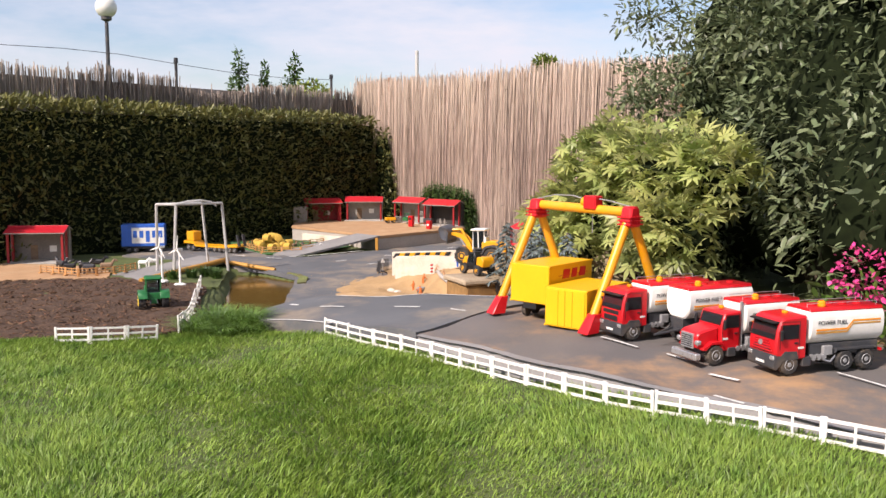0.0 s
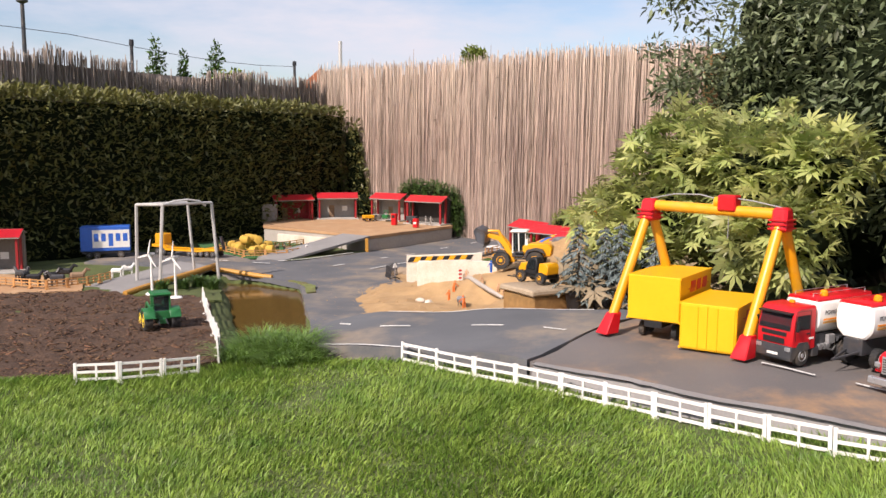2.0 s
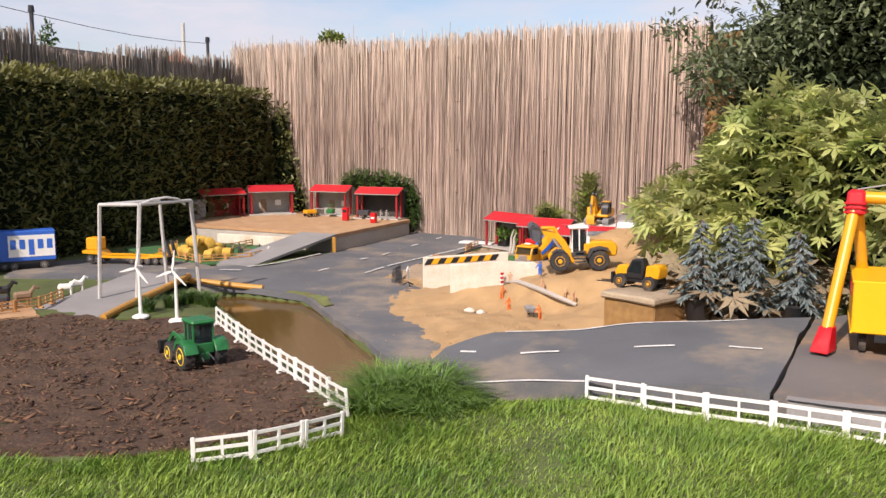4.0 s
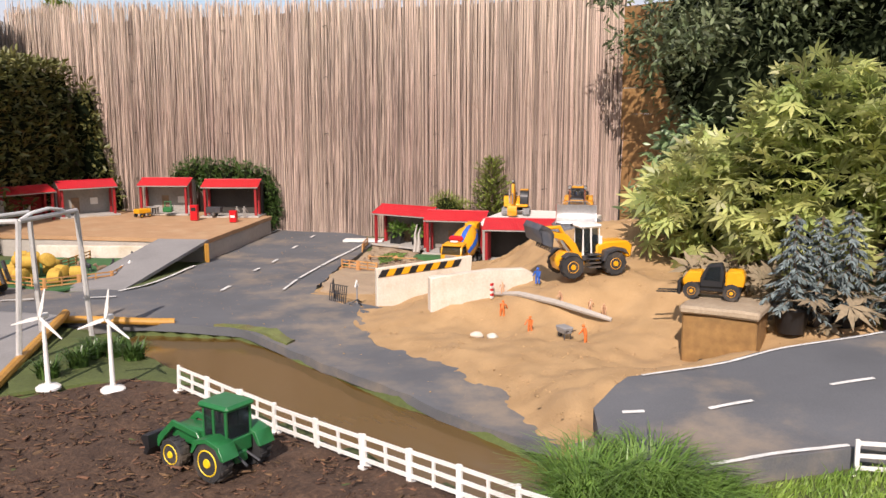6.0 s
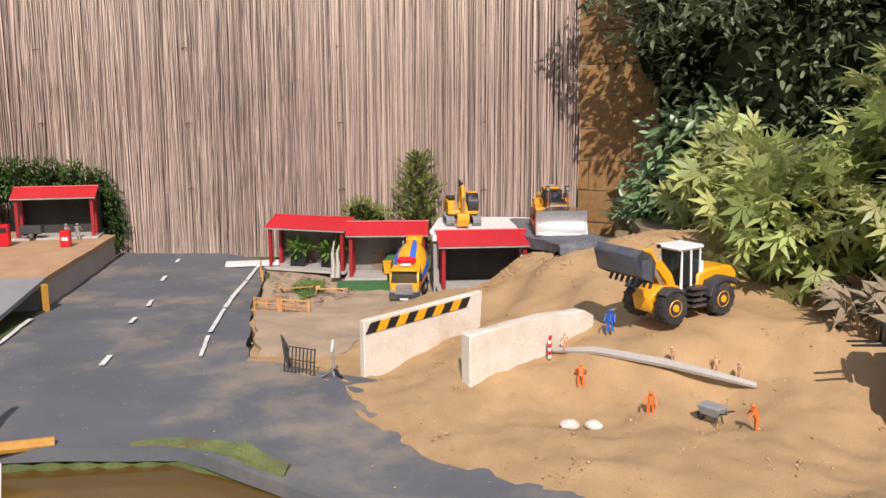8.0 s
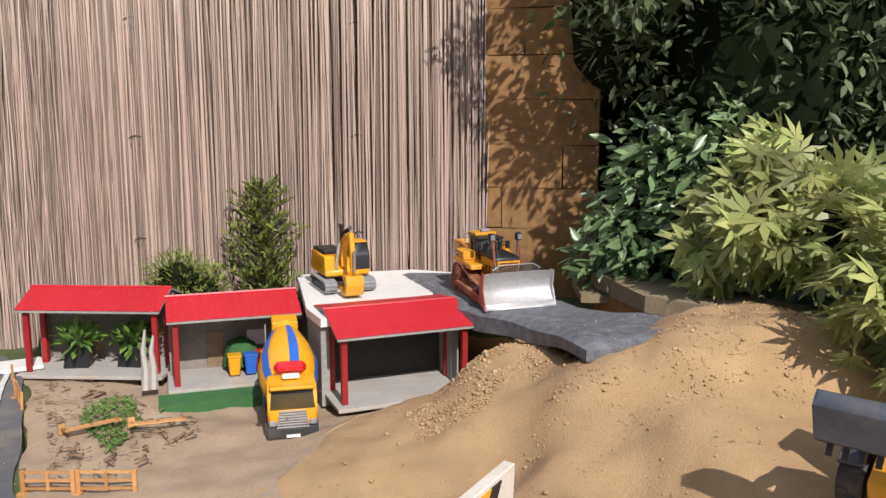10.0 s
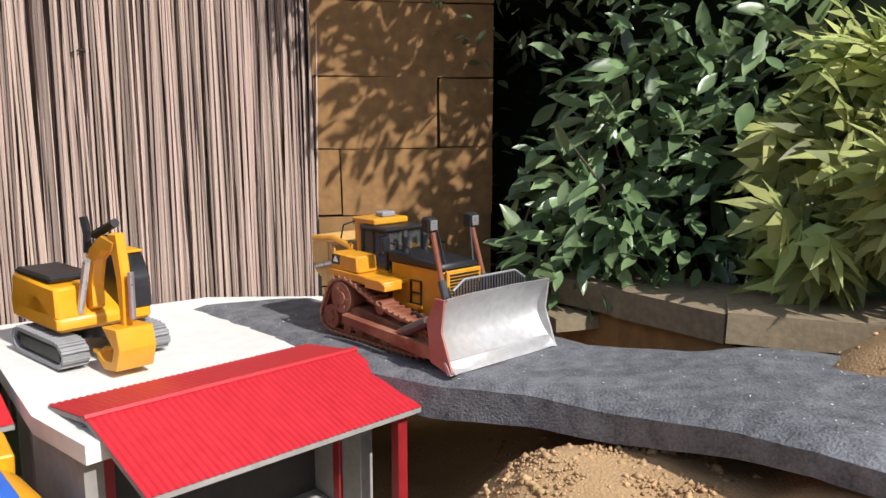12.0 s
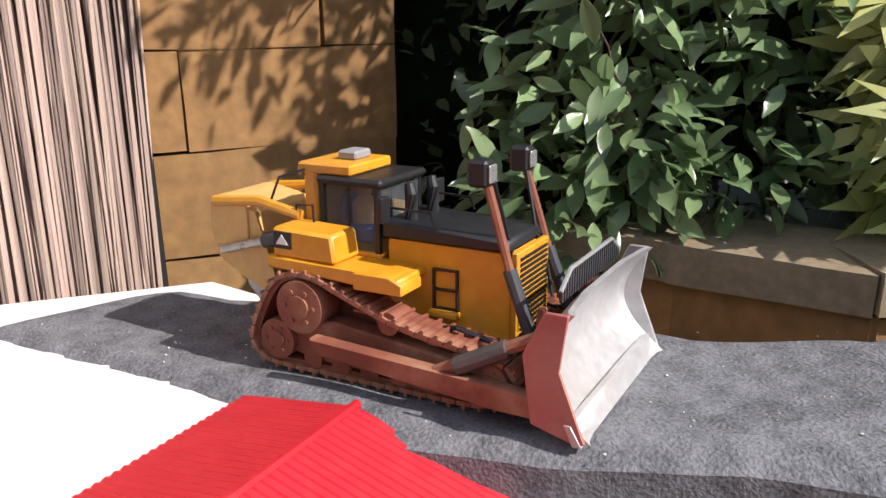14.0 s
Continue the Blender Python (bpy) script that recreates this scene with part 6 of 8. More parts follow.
def tanker(x, y, z, ang, kind, wb=(.0, -.195, -.272)):
    """A tank lorry; kind is flat (cab over engine), tall (another cab) or bonnet. Front axle at x = 0."""
    lab = {"flat": "red and white toy tank lorry with a flat-fronted cab", "tall": "red and white toy tank lorry with a sleeper cab", "bonnet": "red and white toy tank lorry with a long chrome-grilled bonnet"}[kind]
    t = thing("tank_lorry", pose(x, y, z, 0, 0, ang), lab, "tank lorry", "parked tank lorries")
    hw = .06
    bx_part("chassis", t, M_DKGREY, (-.33, .03, -.022, .022, .03, .047), .002)
    for i, wx in enumerate(wb):
        for s in (-1, 1):
            wheel(t, wx, s * (hw - .0115), .030, .021, M_GREY)
    for wx in wb[1:]:
        bm = B()
        cyl(bm, (wx, -hw + .02, .03), (wx, hw - .02, .03), .006, n=8)
        part("axle", bm, M_DKGREY, t)
    if kind == "bonnet":
        cab = pr_part("cab", t, M_RED, [(-.095, .04), (-.02, .04), (-.02, .115), (-.034, .158), (-.095, .162)], -hw * .92, hw * .92, "y", .004)
        pr_part("bonnet", cab, M_RED, [(-.02, .05), (.058, .05), (.064, .092), (.05, .104), (-.02, .118)], -hw * .72, hw * .72, "y", .006)
        for s in (-1, 1):
            pr_part("wing", cab, M_RED, [(-.034, .045), (-.03, .062), (-.016, .073), (.016, .073), (.034, .058), (.05, .056), (.05, .048), (.036, .046), (.02, .066), (-.02, .066)], s * hw * .66, s * hw * .98, "y", .002)
        bx_part("grille", cab, M_SILVER, (.060, .066, -hw * .48, hw * .48, .05, .096), .001, None, "chrome grille")
        for k in range(6):
            bx_part("grille_bar", cab, M_DKGREY, (.0655, .0672, -hw * .42, hw * .42, .055 + k * .0065, .058 + k * .0065), 0)
        bx_part("bumper", cab, M_SILVER, (.058, .078, -hw, hw, .02, .04), .003, None, "chrome bumper")
        for s in (-1, 1):
            bx_part("headlight", cab, M_SILVER, (.05, .066, s * hw * .58, s * hw * .86, .064, .078), .003)
            tb_part("exhaust", cab, M_SILVER, [(-.1, s * hw * .8, .05), (-.1, s * hw * .8, .19)], .005)
        cab_glass(cab, "windscreen", [(-.0195, -hw * .78, .121), (-.0195, hw * .78, .121), (-.031, hw * .76, .152), (-.031, -hw * .76, .152)])
        side = [(-.085, .112), (-.03, .112), (-.038, .148), (-.085, .15)]
        top = .162
    else:
        zt = .172 if kind == "flat" else .168
        cab = pr_part("cab", t, M_RED, [(-.056, .045), (.048, .045), (.052, .085), (.046, .128), (.034, zt - .008), (.02, zt), (-.056, zt + (.004 if kind == "tall" else 0))], -hw, hw, "y", .005)
        pr_part("lower_front", cab, M_DKGREY, [(-.03, .052), (-.024, .07), (.02, .072), (.03, .056), (.0525, .062), (.055, .024), (.046, .016), (.03, .03), (.026, .045), (-.03, .045)], -hw * 1.01, hw * 1.01, "y", .002, "dark grey bumper and steps")
        bx_part("grille", cab, M_BLACK, (.050, .0545, -hw * .6, hw * .6, .066, .082), .001)
        if kind == "tall":
            for k in range(5):
                bx_part("grille_bar", cab, M_RED, (.051, .0555, -hw * (.78 - .07 * k), hw * (.78 - .07 * k), .068 + k * .0075, .073 + k * .0075), .001)
            bm = B()
            cyl(bm, (.054, 0, .09), (.0575, 0, .09), .0085, n=16)
            part("badge", bm, M_SILVER, cab)
        else:
            bx_part("grille", cab, M_BLACK, (.0505, .0535, -hw * .7, hw * .7, .088, .1), .001)
        for s in (-1, 1):
            bx_part("headlight", cab, M_SILVER, (.046, .0565, s * hw * .66, s * hw * .97, .046, .058), .002)
        cab_glass(cab, "windscreen", [(.0518, -hw * .88, .106), (.0518, hw * .88, .106), (.0405, hw * .84, .151), (.0405, -hw * .84, .151)])
        bx_part("sun_visor", cab, M_BLACK, (.036, .056, -hw * .9, hw * .9, .152, .157), .001)
        side = [(-.026, .106), (.036, .106), (.030, .148), (-.026, .148)]
        bx_part("number_plate", cab, M_PLASTIC_W, (.0545, .0562, -.018, .018, .031, .038), 0)
        top = zt
    for s in (-1, 1):
        hh = hw * (.925 if kind == "bonnet" else 1.004)
        bm = B()
        prism(bm, side if s > 0 else side[::-1], s * hh, s * (hh + .001), "y")
        part("side_window", bm, M_SMOKE, cab, "dark tinted window", 0)
        bx_part("mirror", cab, M_BLACK, (.034, .044, s * (hw + .006), s * (hw + .014), .105, .135) if kind != "bonnet" else (-.026, -.018, s * (hw + .004), s * (hw + .012), .11, .14), .002)
        bx_part("step", cab, M_DKGREY, (-.075, -.045, s * hw * .6, s * hw * .97, .022, .05), .002)
        dx0, dx1 = (-.088, -.024) if kind == "bonnet" else (-.03, .036)
        for a, b, c, d in ((dx0, .05, dx0 + .0012, top - .012), (dx1, .075, dx1 + .0012, top - .02), (dx0, top - .0125, dx1, top - .0113)):
            bx_part("door_seam", cab, M_BLACK, (a, c, s * hh, s * (hh + .0008), b, d), 0)
        bx_part("door_handle", cab, M_BLACK, (dx0 + .006, dx0 + .018, s * hh, s * (hh + .003), .092, .096), .0005)
        bx_part("crest", cab, M_PLASTIC_W, (-.045, -.025, s * hh, s * (hh + .0012), .076, .082), 0)
    x1 = -.066 if kind != "bonnet" else -.108
    tank_body(t, -.335, x1, .186, hw)
    for s in (-1, 1):
        tb_part("tank_rail", t, M_SILVER, [(-.325, s * .03, .190), (-.325, s * .03, .199), (x1 - .01, s * .03, .199), (x1 - .01, s * .03, .190)], .0012, 5)
        bx_part("side_locker", t, M_GREY, (-.15, -.118, s * .046, s * .0585, .05, .078), .002)
        tb_part("fuel_pipe", t, M_SILVER, [(-.12, s * .052, .036), (-.145, s * .056, .03), (-.165, s * .05, .046)], .0026, 6)
    bx_part("cab_beacon", cab, M_ORANGE, (-.03 if kind != "bonnet" else -.07, -.016 if kind != "bonnet" else -.056, -.008, .008, top, top + .011), .003, None, "orange beacon lamp")
    bx_part("tank_frame", t, M_DKGREY, (-.325, x1 - .01, -.045, .045, .047, .083), .002)
    for s in (-1, 1):
        pr_part("mudguard", t, M_DKGREY, [(-.312, .055), (-.305, .068), (-.165, .068), (-.158, .055), (-.165, .063), (-.305, .063)], s * .034, s * .06, "y", 0)
        for k in range(3):
            bm = B()
            cyl(bm, (-.085 - .018 * k, s * .03, .045), (-.085 - .018 * k, s * .058, .045), .0085, n=10)
            part("valve", bm, M_SILVER, t)
        bx_part("rear_light", t, M_RED, (-.334, -.330, s * .03, s * .052, .05, .058), 0)
    return t


for (x, y), k, a in (((.64, 2.835), "flat", 205), ((.833, 2.56), "bonnet", 202), ((.995, 2.405), "tall", 197)):
    c, s = math.cos(radians(a + 90)), math.sin(radians(a + 90))
    cx, cy = x - .049 * c, y - .049 * s
    tanker(cx, cy, float(pad_h(np.array(cx), np.array(cy))) + .003, a, k)
trailer = thing("tank_trailer", pose(.765, 2.80, .068, 0, 0, 204), "white toy tank trailer with a red top and drawbar", "tank trailer", "parked tank lorries")
tank_body(trailer, -.30, -.02, .19, .06)
bx_part("chassis", trailer, M_DKGREY, (-.29, -.02, -.03, .03, .04, .085), .002)
tb_part("drawbar", trailer, M_DKGREY, [(-.02, .02, .05), (.07, 0, .035), (-.02, -.02, .05)], .004)
for wx in (-.07, -.19, -.25):
    for s in (-1, 1):
        wheel(trailer, wx, s * .0485, .030, .021, M_GREY)


# ---- container gantry ----
gantry = thing("toy_gantry", Matrix(), "yellow tube toy gantry crane with red corner blocks and feet", "gantry crane")
GA, GB = Vector((.373, 3.364, .50)), Vector((.665, 3.02, .492))
feet = [Vector((.205, 3.275, .078)), Vector((.53, 3.46, .075)), Vector((.503, 2.905, .078)), Vector((.83, 3.13, .075))]
for i, f in enumerate(feet):
    apex = GA if i < 2 else GB
    d = (f - apex).normalized()
    tb_part("leg", gantry, M_YELLOW, [apex + d * .03, f - d * .05], .0165, 14, "yellow plastic tube")
    bm = B()
    a = math.degrees(math.atan2(d.y, d.x))
    fm = Matrix.Translation(f) @ Matrix.Rotation(radians(a), 4, "Z")
    v0 = [fm @ Vector(p) for p in ((-.03, -.026, 0), (.03, -.026, 0), (.03, .026, 0), (-.03, .026, 0))]
    up = f - d * .075
    v1 = [up + (fm.to_3x3() @ Vector(p)) for p in ((-.018, -.018, 0), (.018, -.018, 0), (.018, .018, 0), (-.018, .018, 0))]
    vs = [bm.verts.new(p) for p in v0 + v1]
    for q in ((0, 3, 2, 1), (4, 5, 6, 7), (0, 1, 5, 4), (1, 2, 6, 5), (2, 3, 7, 6), (3, 0, 4, 7)):
        bm.faces.new([vs[k] for k in q])
    bmesh.ops.bevel(bm, geom=bm.edges[:], offset=.003, segments=1, affect="EDGES", profile=.5)
    part("foot", bm, M_RED, gantry, "red plastic foot")
tb_part("beam", gantry, M_YELLOW, [GA, GB], .0175, 14, "yellow plastic tube")
bang = math.degrees(math.atan2((GB - GA).y, (GB - GA).x))
for apex in (GA, GB):
    bm = B()
    box(bm, -.027, .027, -.036, .036, -.052, .022, .008, (.004, .004, .012))
    o = part("corner_block", bm, M_RED, gantry, "red ribbed corner block")
    o.matrix_basis = Matrix.Translation(apex) @ Matrix.Rotation(radians(bang), 4, "Z")
    for k in range(3):
        bm = B()
        box(bm, -.029, .029, -.038, .038, -.045 + k * .013, -.040 + k * .013, .001)
        r = part("rib", bm, M_RED, o)
bm = B()
box(bm, -.03, .03, -.024, .024, -.022, .03, .005)
o = part("trolley", bm, M_RED, gantry, "red trolley block")
o.matrix_basis = Matrix.Translation(GA.lerp(GB, .62) + Vector((0, 0, .02))) @ Matrix.Rotation(radians(bang), 4, "Z")
bm = B()
cyl(bm, (-.045, 0, .005), (-.03, 0, .005), .018, n=14)
part("winch", bm, M_YELLOW, o)
tb_part("cable", gantry, M_GREY, [GA + Vector((0, 0, .022)), GA.lerp(GB, .2) + Vector((0, 0, .042)), GA.lerp(GB, .4) + Vector((0, 0, .045)), GA.lerp(GB, .58) + Vector((0, 0, .03))], .0025, 6)
tb_part("cable", gantry, M_GREY, [GA.lerp(GB, .66) + Vector((0, 0, .04)), GA.lerp(GB, .8) + Vector((0, 0, .035)), GB + Vector((0, 0, .02))], .0025, 6)
tb_part("chain", gantry, M_GREY, [GA.lerp(GB, .62) + Vector((0, 0, -.01)), GA.lerp(GB, .62) + Vector((0, 0, -.09))], .0015, 5)


def container(x, y, z, ang, L, W, H, label, door):
    t = thing("swap_body", pose(x, y, z, 0, 0, ang), label, "container", "yellow containers")
    body = bx_part("body", t, M_DHL, (-L / 2, L / 2, -W / 2, W / 2, 0, H), .003)
    for zc in (.003, H - .003):
        for s in (-1, 1):
            bx_part("edge_rail", t, M_DHL, (-L / 2 - .001, L / 2 + .001, s * (W / 2) - .003, s * (W / 2) + .003, zc - .004, zc + .004), .001)
    for s in (-1, 1):
        # slanting red bars stand for the lettering
        for k, (a, b) in enumerate(((.30, .47), (.50, .64), (.68, .84))):
            x0, x1 = -L / 2 + L * a, -L / 2 + L * b
            pr_part("emblem", body, M_RED, [(x0, H * .62), (x1 - .006, H * .62), (x1, H * .86), (x0 + .008, H * .86)], s * (W / 2 + .0003), s * (W / 2 + .0016), "y", 0, "red emblem shape")
        pr_part("emblem_line", body, M_RED, [(-L / 2 + L * .22, H * .70), (-L / 2 + L * .9, H * .70), (-L / 2 + L * .9, H * .715), (-L / 2 + L * .22, H * .715)], s * (W / 2 + .0003), s * (W / 2 + .0013), "y", 0)
    if door:
        bx_part("end_door", t, M_DHL, (-L / 2 - .003, -L / 2 + .001, -W / 2 + .006, -.001, .006, H - .006), .001)
        bx_part("end_door", t, M_DHL, (-L / 2 - .003, -L / 2 + .001, .001, W / 2 - .006, .006, H - .006), .001)
        for yy in (-.03, .03):
            tb_part("lock_bar", t, M_DHL, [(-L / 2 - .004, yy, .008), (-L / 2 - .004, yy, H - .008)], .002, 6)
    return t


c1 = container(.425, 3.29, .137, 49, .305, .175, .146, "yellow swap-body container with red emblem on a trailer", False)
c2 = container(.535, 3.12, .074, 49, .295, .175, .144, "yellow swap-body container with red emblem on the ground", True)
dolly = thing("container_trailer", pose(.425, 3.29, .074, 0, 0, 49), "black toy container chassis trailer", "trailer")
bx_part("chassis", dolly, M_BLACK, (-.15, .15, -.03, .03, .04, .062), .002)
for wx in (-.09, -.03):
    for s in (-1, 1):
        wheel(dolly, wx, s * .055, .024, .018, M_DKGREY)
for px in (.1,):
    for s in (-1, 1):
        tb_part("support_leg", dolly, M_BLACK, [(px, s * .04, .05), (px, s * .04, 0)], .005, 6)


# ---- bulldozer ----
def track_loop(path, w, n_pad, y):
    """Shoes laid along a closed path of (x, z)."""
    pts = []
    seg = [(a, b) for a, b in zip(path, path[1:] + path[:1])]
    tot = sum(math.dist(a, b) for a, b in seg)
    step = tot / n_pad
    acc, out = 0.0, []
    for a, b in seg:
        d = math.dist(a, b)
        s = (-acc) % step
        while s < d - 1e-9:
            u = s / d
            out.append((a[0] + (b[0] - a[0]) * u, a[1] + (b[1] - a[1]) * u, math.atan2(b[1] - a[1], b[0] - a[0])))
            s += step
        acc = (acc + d) % step
    return out, step


def rounded(path, r, n=4):
    out = []
    for i, p in enumerate(path):
        a, b = Vector(path[i - 1]), Vector(path[(i + 1) % len(path)])
        p = Vector(p)
        u, v = p + (a - p).normalized() * min(r, (a - p).length * .45), p + (b - p).normalized() * min(r, (b - p).length * .45)
        for k in range(n + 1):
            t = k / n
            out.append(tuple((1 - t) ** 2 * u + 2 * t * (1 - t) * p + t * t * v))
    return out


def CENTRE(loop):
    return Vector((sum(p[0] for p in loop) / len(loop), sum(p[1] for p in loop) / len(loop)))


def track(parent, path, y, w, pads, mat_, r=.02, grouser=.004):
    loop = rounded(path, r)
    belt = B()
    n = len(loop)
    ring = []
    for i, p in enumerate(loop):
        a, c = Vector(loop[i - 1]), Vector(loop[(i + 1) % n])
        d = (c - a).normalized()
        inn = Vector((d.y, -d.x)) * .005
        if (Vector(p) + inn - CENTRE(loop)).length > (Vector(p) - CENTRE(loop)).length:
            inn = -inn
        ring.append([belt.verts.new((q[0], yy, q[1])) for q in (p, Vector(p) + inn) for yy in (y - w * .36, y + w * .36)])
    for a, c in zip(ring, ring[1:] + ring[:1]):
        for i, j in ((0, 1), (1, 3), (3, 2), (2, 0)):
            belt.faces.new((a[i], a[j], c[j], c[i]))
    b = part("track", belt, M_DKGREY if mat_ is not M_RUST else M_RUST, parent, "crawler track")
    out, step = track_loop(loop, w, pads, y)
    shoe = None
    for x, z, a in out:
        m = Matrix.Translation((x, y, z)) @ Matrix.Rotation(-a, 4, "Y")
        if shoe is None:
            bm = B()
            box(bm, -step * .46, step * .46, -w / 2, w / 2, -.0012, .003)
            box(bm, -step * .1, step * .1, -w / 2, w / 2, .003, .003 + grouser)
            shoe = part("track_shoe", bm, mat_, b, "", 0)
            shoe.matrix_basis = m
        else:
            share("track_shoe", shoe, m, b)
    return b


DOZ = pose(1.097, 5.826, .1215, 0, 0, 223.6) @ Matrix.Scale(.905, 4)
doz = thing("bulldozer", DOZ, "dusty yellow toy bulldozer with rusty tracks and bare steel blade", "bulldozer")
TP = [(-.13, .003), (.10, .003), (.130, .020), (.118, .045), (.01, .060), (-.05, .082), (-.085, .096), (-.120, .092), (-.140, .066), (-.158, .026), (-.150, .010)]
for s in (-1, 1):
    track(doz, TP[::-1], s * .071, .036, 44, M_RUST, .028, .0035)
    fr = pr_part("track_frame", doz, M_RUST, [(-.125, .018), (-.115, .046), (-.06, .052), (.09, .036), (.10, .016), (.06, .010), (-.08, .010)], s * .058, s * .083, "y", .002, "rust-brown track frame")
    for cx, cz, rr in ((-.096, .064, .026), (-.124, .028, .020), (.100, .026, .019)):
        bm = B()
        cyl(bm, (cx, s * .055, cz), (cx, s * .090, cz), rr, n=22)
        cyl(bm, (cx, s * .088, cz), (cx, s * .0925, cz), rr * .45, n=14)
        w_ = part("sprocket", bm, M_RUST, doz, "dusty red-brown track wheel")
        for k in range(6):
            bm = B()
            a = k * math.pi / 3
            cyl(bm, (cx + math.cos(a) * rr * .62, s * .0895, cz + math.sin(a) * rr * .62), (cx + math.cos(a) * rr * .62, s * .0915, cz + math.sin(a) * rr * .62), rr * .1, n=6)
            part("bolt", bm, M_RUST, w_, "", 0)
    for k in range(6):
        bm = B()
        cx = -.085 + k * .032
        cyl(bm, (cx, s * .058, .0135), (cx, s * .086, .0135), .0105, n=14)
        part("roller", bm, M_RUST, doz)
    bm = B()
    cyl(bm, (.0, s * .058, .062), (.0, s * .086, .062), .011, n=14)
    part("carrier_roller", bm, M_RUST, doz)
    # push arm
    pr_part("push_arm", doz, M_RUST, [(-.075, .043), (-.07, .027), (.12, .012), (.148, .010), (.150, .030), (.12, .032)], s * .0915, s * .106, "y", .002, "dusty rust-brown push arm")
    tb_part("tilt_strut", doz, M_RUST, [(.055, s * .098, .032), (.145, s * .088, .075)], .006, 8)
    bm = B()
    cyl(bm, (.075, s * .0975, .0405), (.12, s * .092, .0625), .0085, n=10)
    part("tilt_cylinder", bm, M_DKGREY, doz)
body = pr_part("body", doz, M_CATYEL, [(-.03, .032), (.098, .030), (.100, .10), (.093, .128), (-.03, .13)], -.036, .036, "y", .003, "dusty ochre-yellow engine housing")
pr_part("hood", body, M_BLACK, [(-.034, .127), (.098, .127), (.094, .139), (-.034, .145)], -.040, .040, "y", .003, "black hood cover")
bx_part("grille_frame", body, M_CATYEL, (.098, .104, -.037, .037, .032, .128), .001)
bm = B()
for k in range(17):
    box(bm, .1035, .1055, -.031, .031, .040 + k * .005, .0425 + k * .005)
part("grille", bm, M_BLACK, body, "black grille slats", 0)
pr_part("hull", doz, M_RUST, [(-.14, .03), (.1, .022), (.1, .045), (-.03, .06), (-.14, .07)], -.052, .052, "y", .002)
for s in (-1, 1):
    fd = pr_part("fender", doz, M_CATYEL, [(-.135, .098), (-.02, .092), (.012, .097), (.012, .104), (-.02, .106), (-.135, .110)], s * .034, s * .086, "y", .002, "yellow fender")
    tk = pr_part("side_tank", doz, M_CATYEL, [(-.128, .108), (-.056, .108), (-.060, .136), (-.128, .138)], s * .042, s * .084, "y", .003)
    bx_part("emblem_plate", tk, M_BLACK, (-.125, -.105, s * .084, s * .0852, .118, .134), 0, None, "black emblem plate")
    pr_part("emblem", tk, M_PLASTIC_W, [(-.122, .122), (-.108, .122), (-.115, .132)], s * .0853, s * .0858, "y", 0)
    for (a, b, c, d) in ((.02, .066, .022, .105), (.044, .066, .046, .105), (.02, .103, .046, .105), (.02, .084, .046, .086), (.02, .066, .046, .068)):
        bx_part("step_bar", body, M_BLACK, (a, c, s * .0362, s * .0395, b, d), 0)
    bx_part("step_plate", body, M_CATYEL, (.018, .048, s * .036, s * .046, .060, .066), .001)
cab = bx_part("cab_floor", doz, M_CATYEL, (-.105, -.034, -.042, .042, .10, .112), .002)
for (px, py) in ((-.038, -.038), (-.038, .038), (-.100, -.038), (-.100, .038)):
    bx_part("cab_pillar", cab, M_BLACK, (px - .0028, px + .0028, py - .0028, py + .0028, .11, .176), .0005)
bx_part("cab_roof", cab, M_BLACK, (-.105, -.030, -.044, .044, .174, .182), .003)
bx_part("cab_rear", cab, M_CATYEL, (-.122, -.106, -.040, .040, .110, .186), .003)
bx_part("roof_unit", cab, M_CATYEL, (-.128, -.066, -.040, .034, .1825, .193), .002)
bx_part("roof_lamp", cab, M_GREY, (-.10, -.078, -.012, .016, .193, .202), .002)
for s in (-1, 1):
    bx_part("side_window", cab, M_GLASS, (-.097, -.041, s * .0372, s * .0384, .113, .173), 0)
    bx_part("rear_lamp", cab, M_SILVER, (-.131, -.126, s * .02, s * .036, .178, .188), .001)
    bx_part("door_bar", cab, M_BLACK, (-.072, -.069, s * .0385, s * .0405, .113, .173), 0)
    tb_part("mirror_arm", cab, M_BLACK, [(-.035, s * .04, .165), (-.022, s * .052, .168), (-.022, s * .054, .150)], .0015, 5)
    bx_part("mirror", cab, M_BLACK, (-.026, -.019, s * .046, s * .060, .146, .170), .001)
bx_part("windscreen", cab, M_GLASS, (-.0375, -.0363, -.035, .035, .135, .173), 0)
bx_part("seat", cab, M_BLUE, (-.092, -.060, -.016, .016, .112, .130), .003, None, "dark blue seat")
bx_part("seat_back", cab, M_BLUE, (-.096, -.086, -.016, .016, .130, .160), .003)
for y in (-.02, .022):
    tb_part("exhaust", body, M_BLACK, [(-.012, y, .142), (-.012, y, .168), (-.014, y, .178)], [.0065, .0065, .005], 10)
for s in (-1, 1):
    lf = tb_part("lift_cylinder", doz, M_DKGREY, [(.122, s * .047, .058), (.100, s * .045, .115)], .0065, 10)
    tb_part("cylinder_rod", lf, M_RUST, [(.100, s * .045, .115), (.078, s * .043, .186)], .0042, 8, "dusty copper-brown rod")
    bx_part("work_lamp", lf, M_BLACK, (.062, .082, s * .036, s * .054, .186, .210), .003)
    bx_part("lamp_glass", lf, M_SILVER, (.082, .0845, s * .038, s * .052, .190, .206), .001)
    tb_part("hose", lf, M_BLACK, [(.081, s * .036, .188), (.093, s * .03, .135), (.104, s * .034, .1), (.112, s * .03, .07)], .0018, 5)
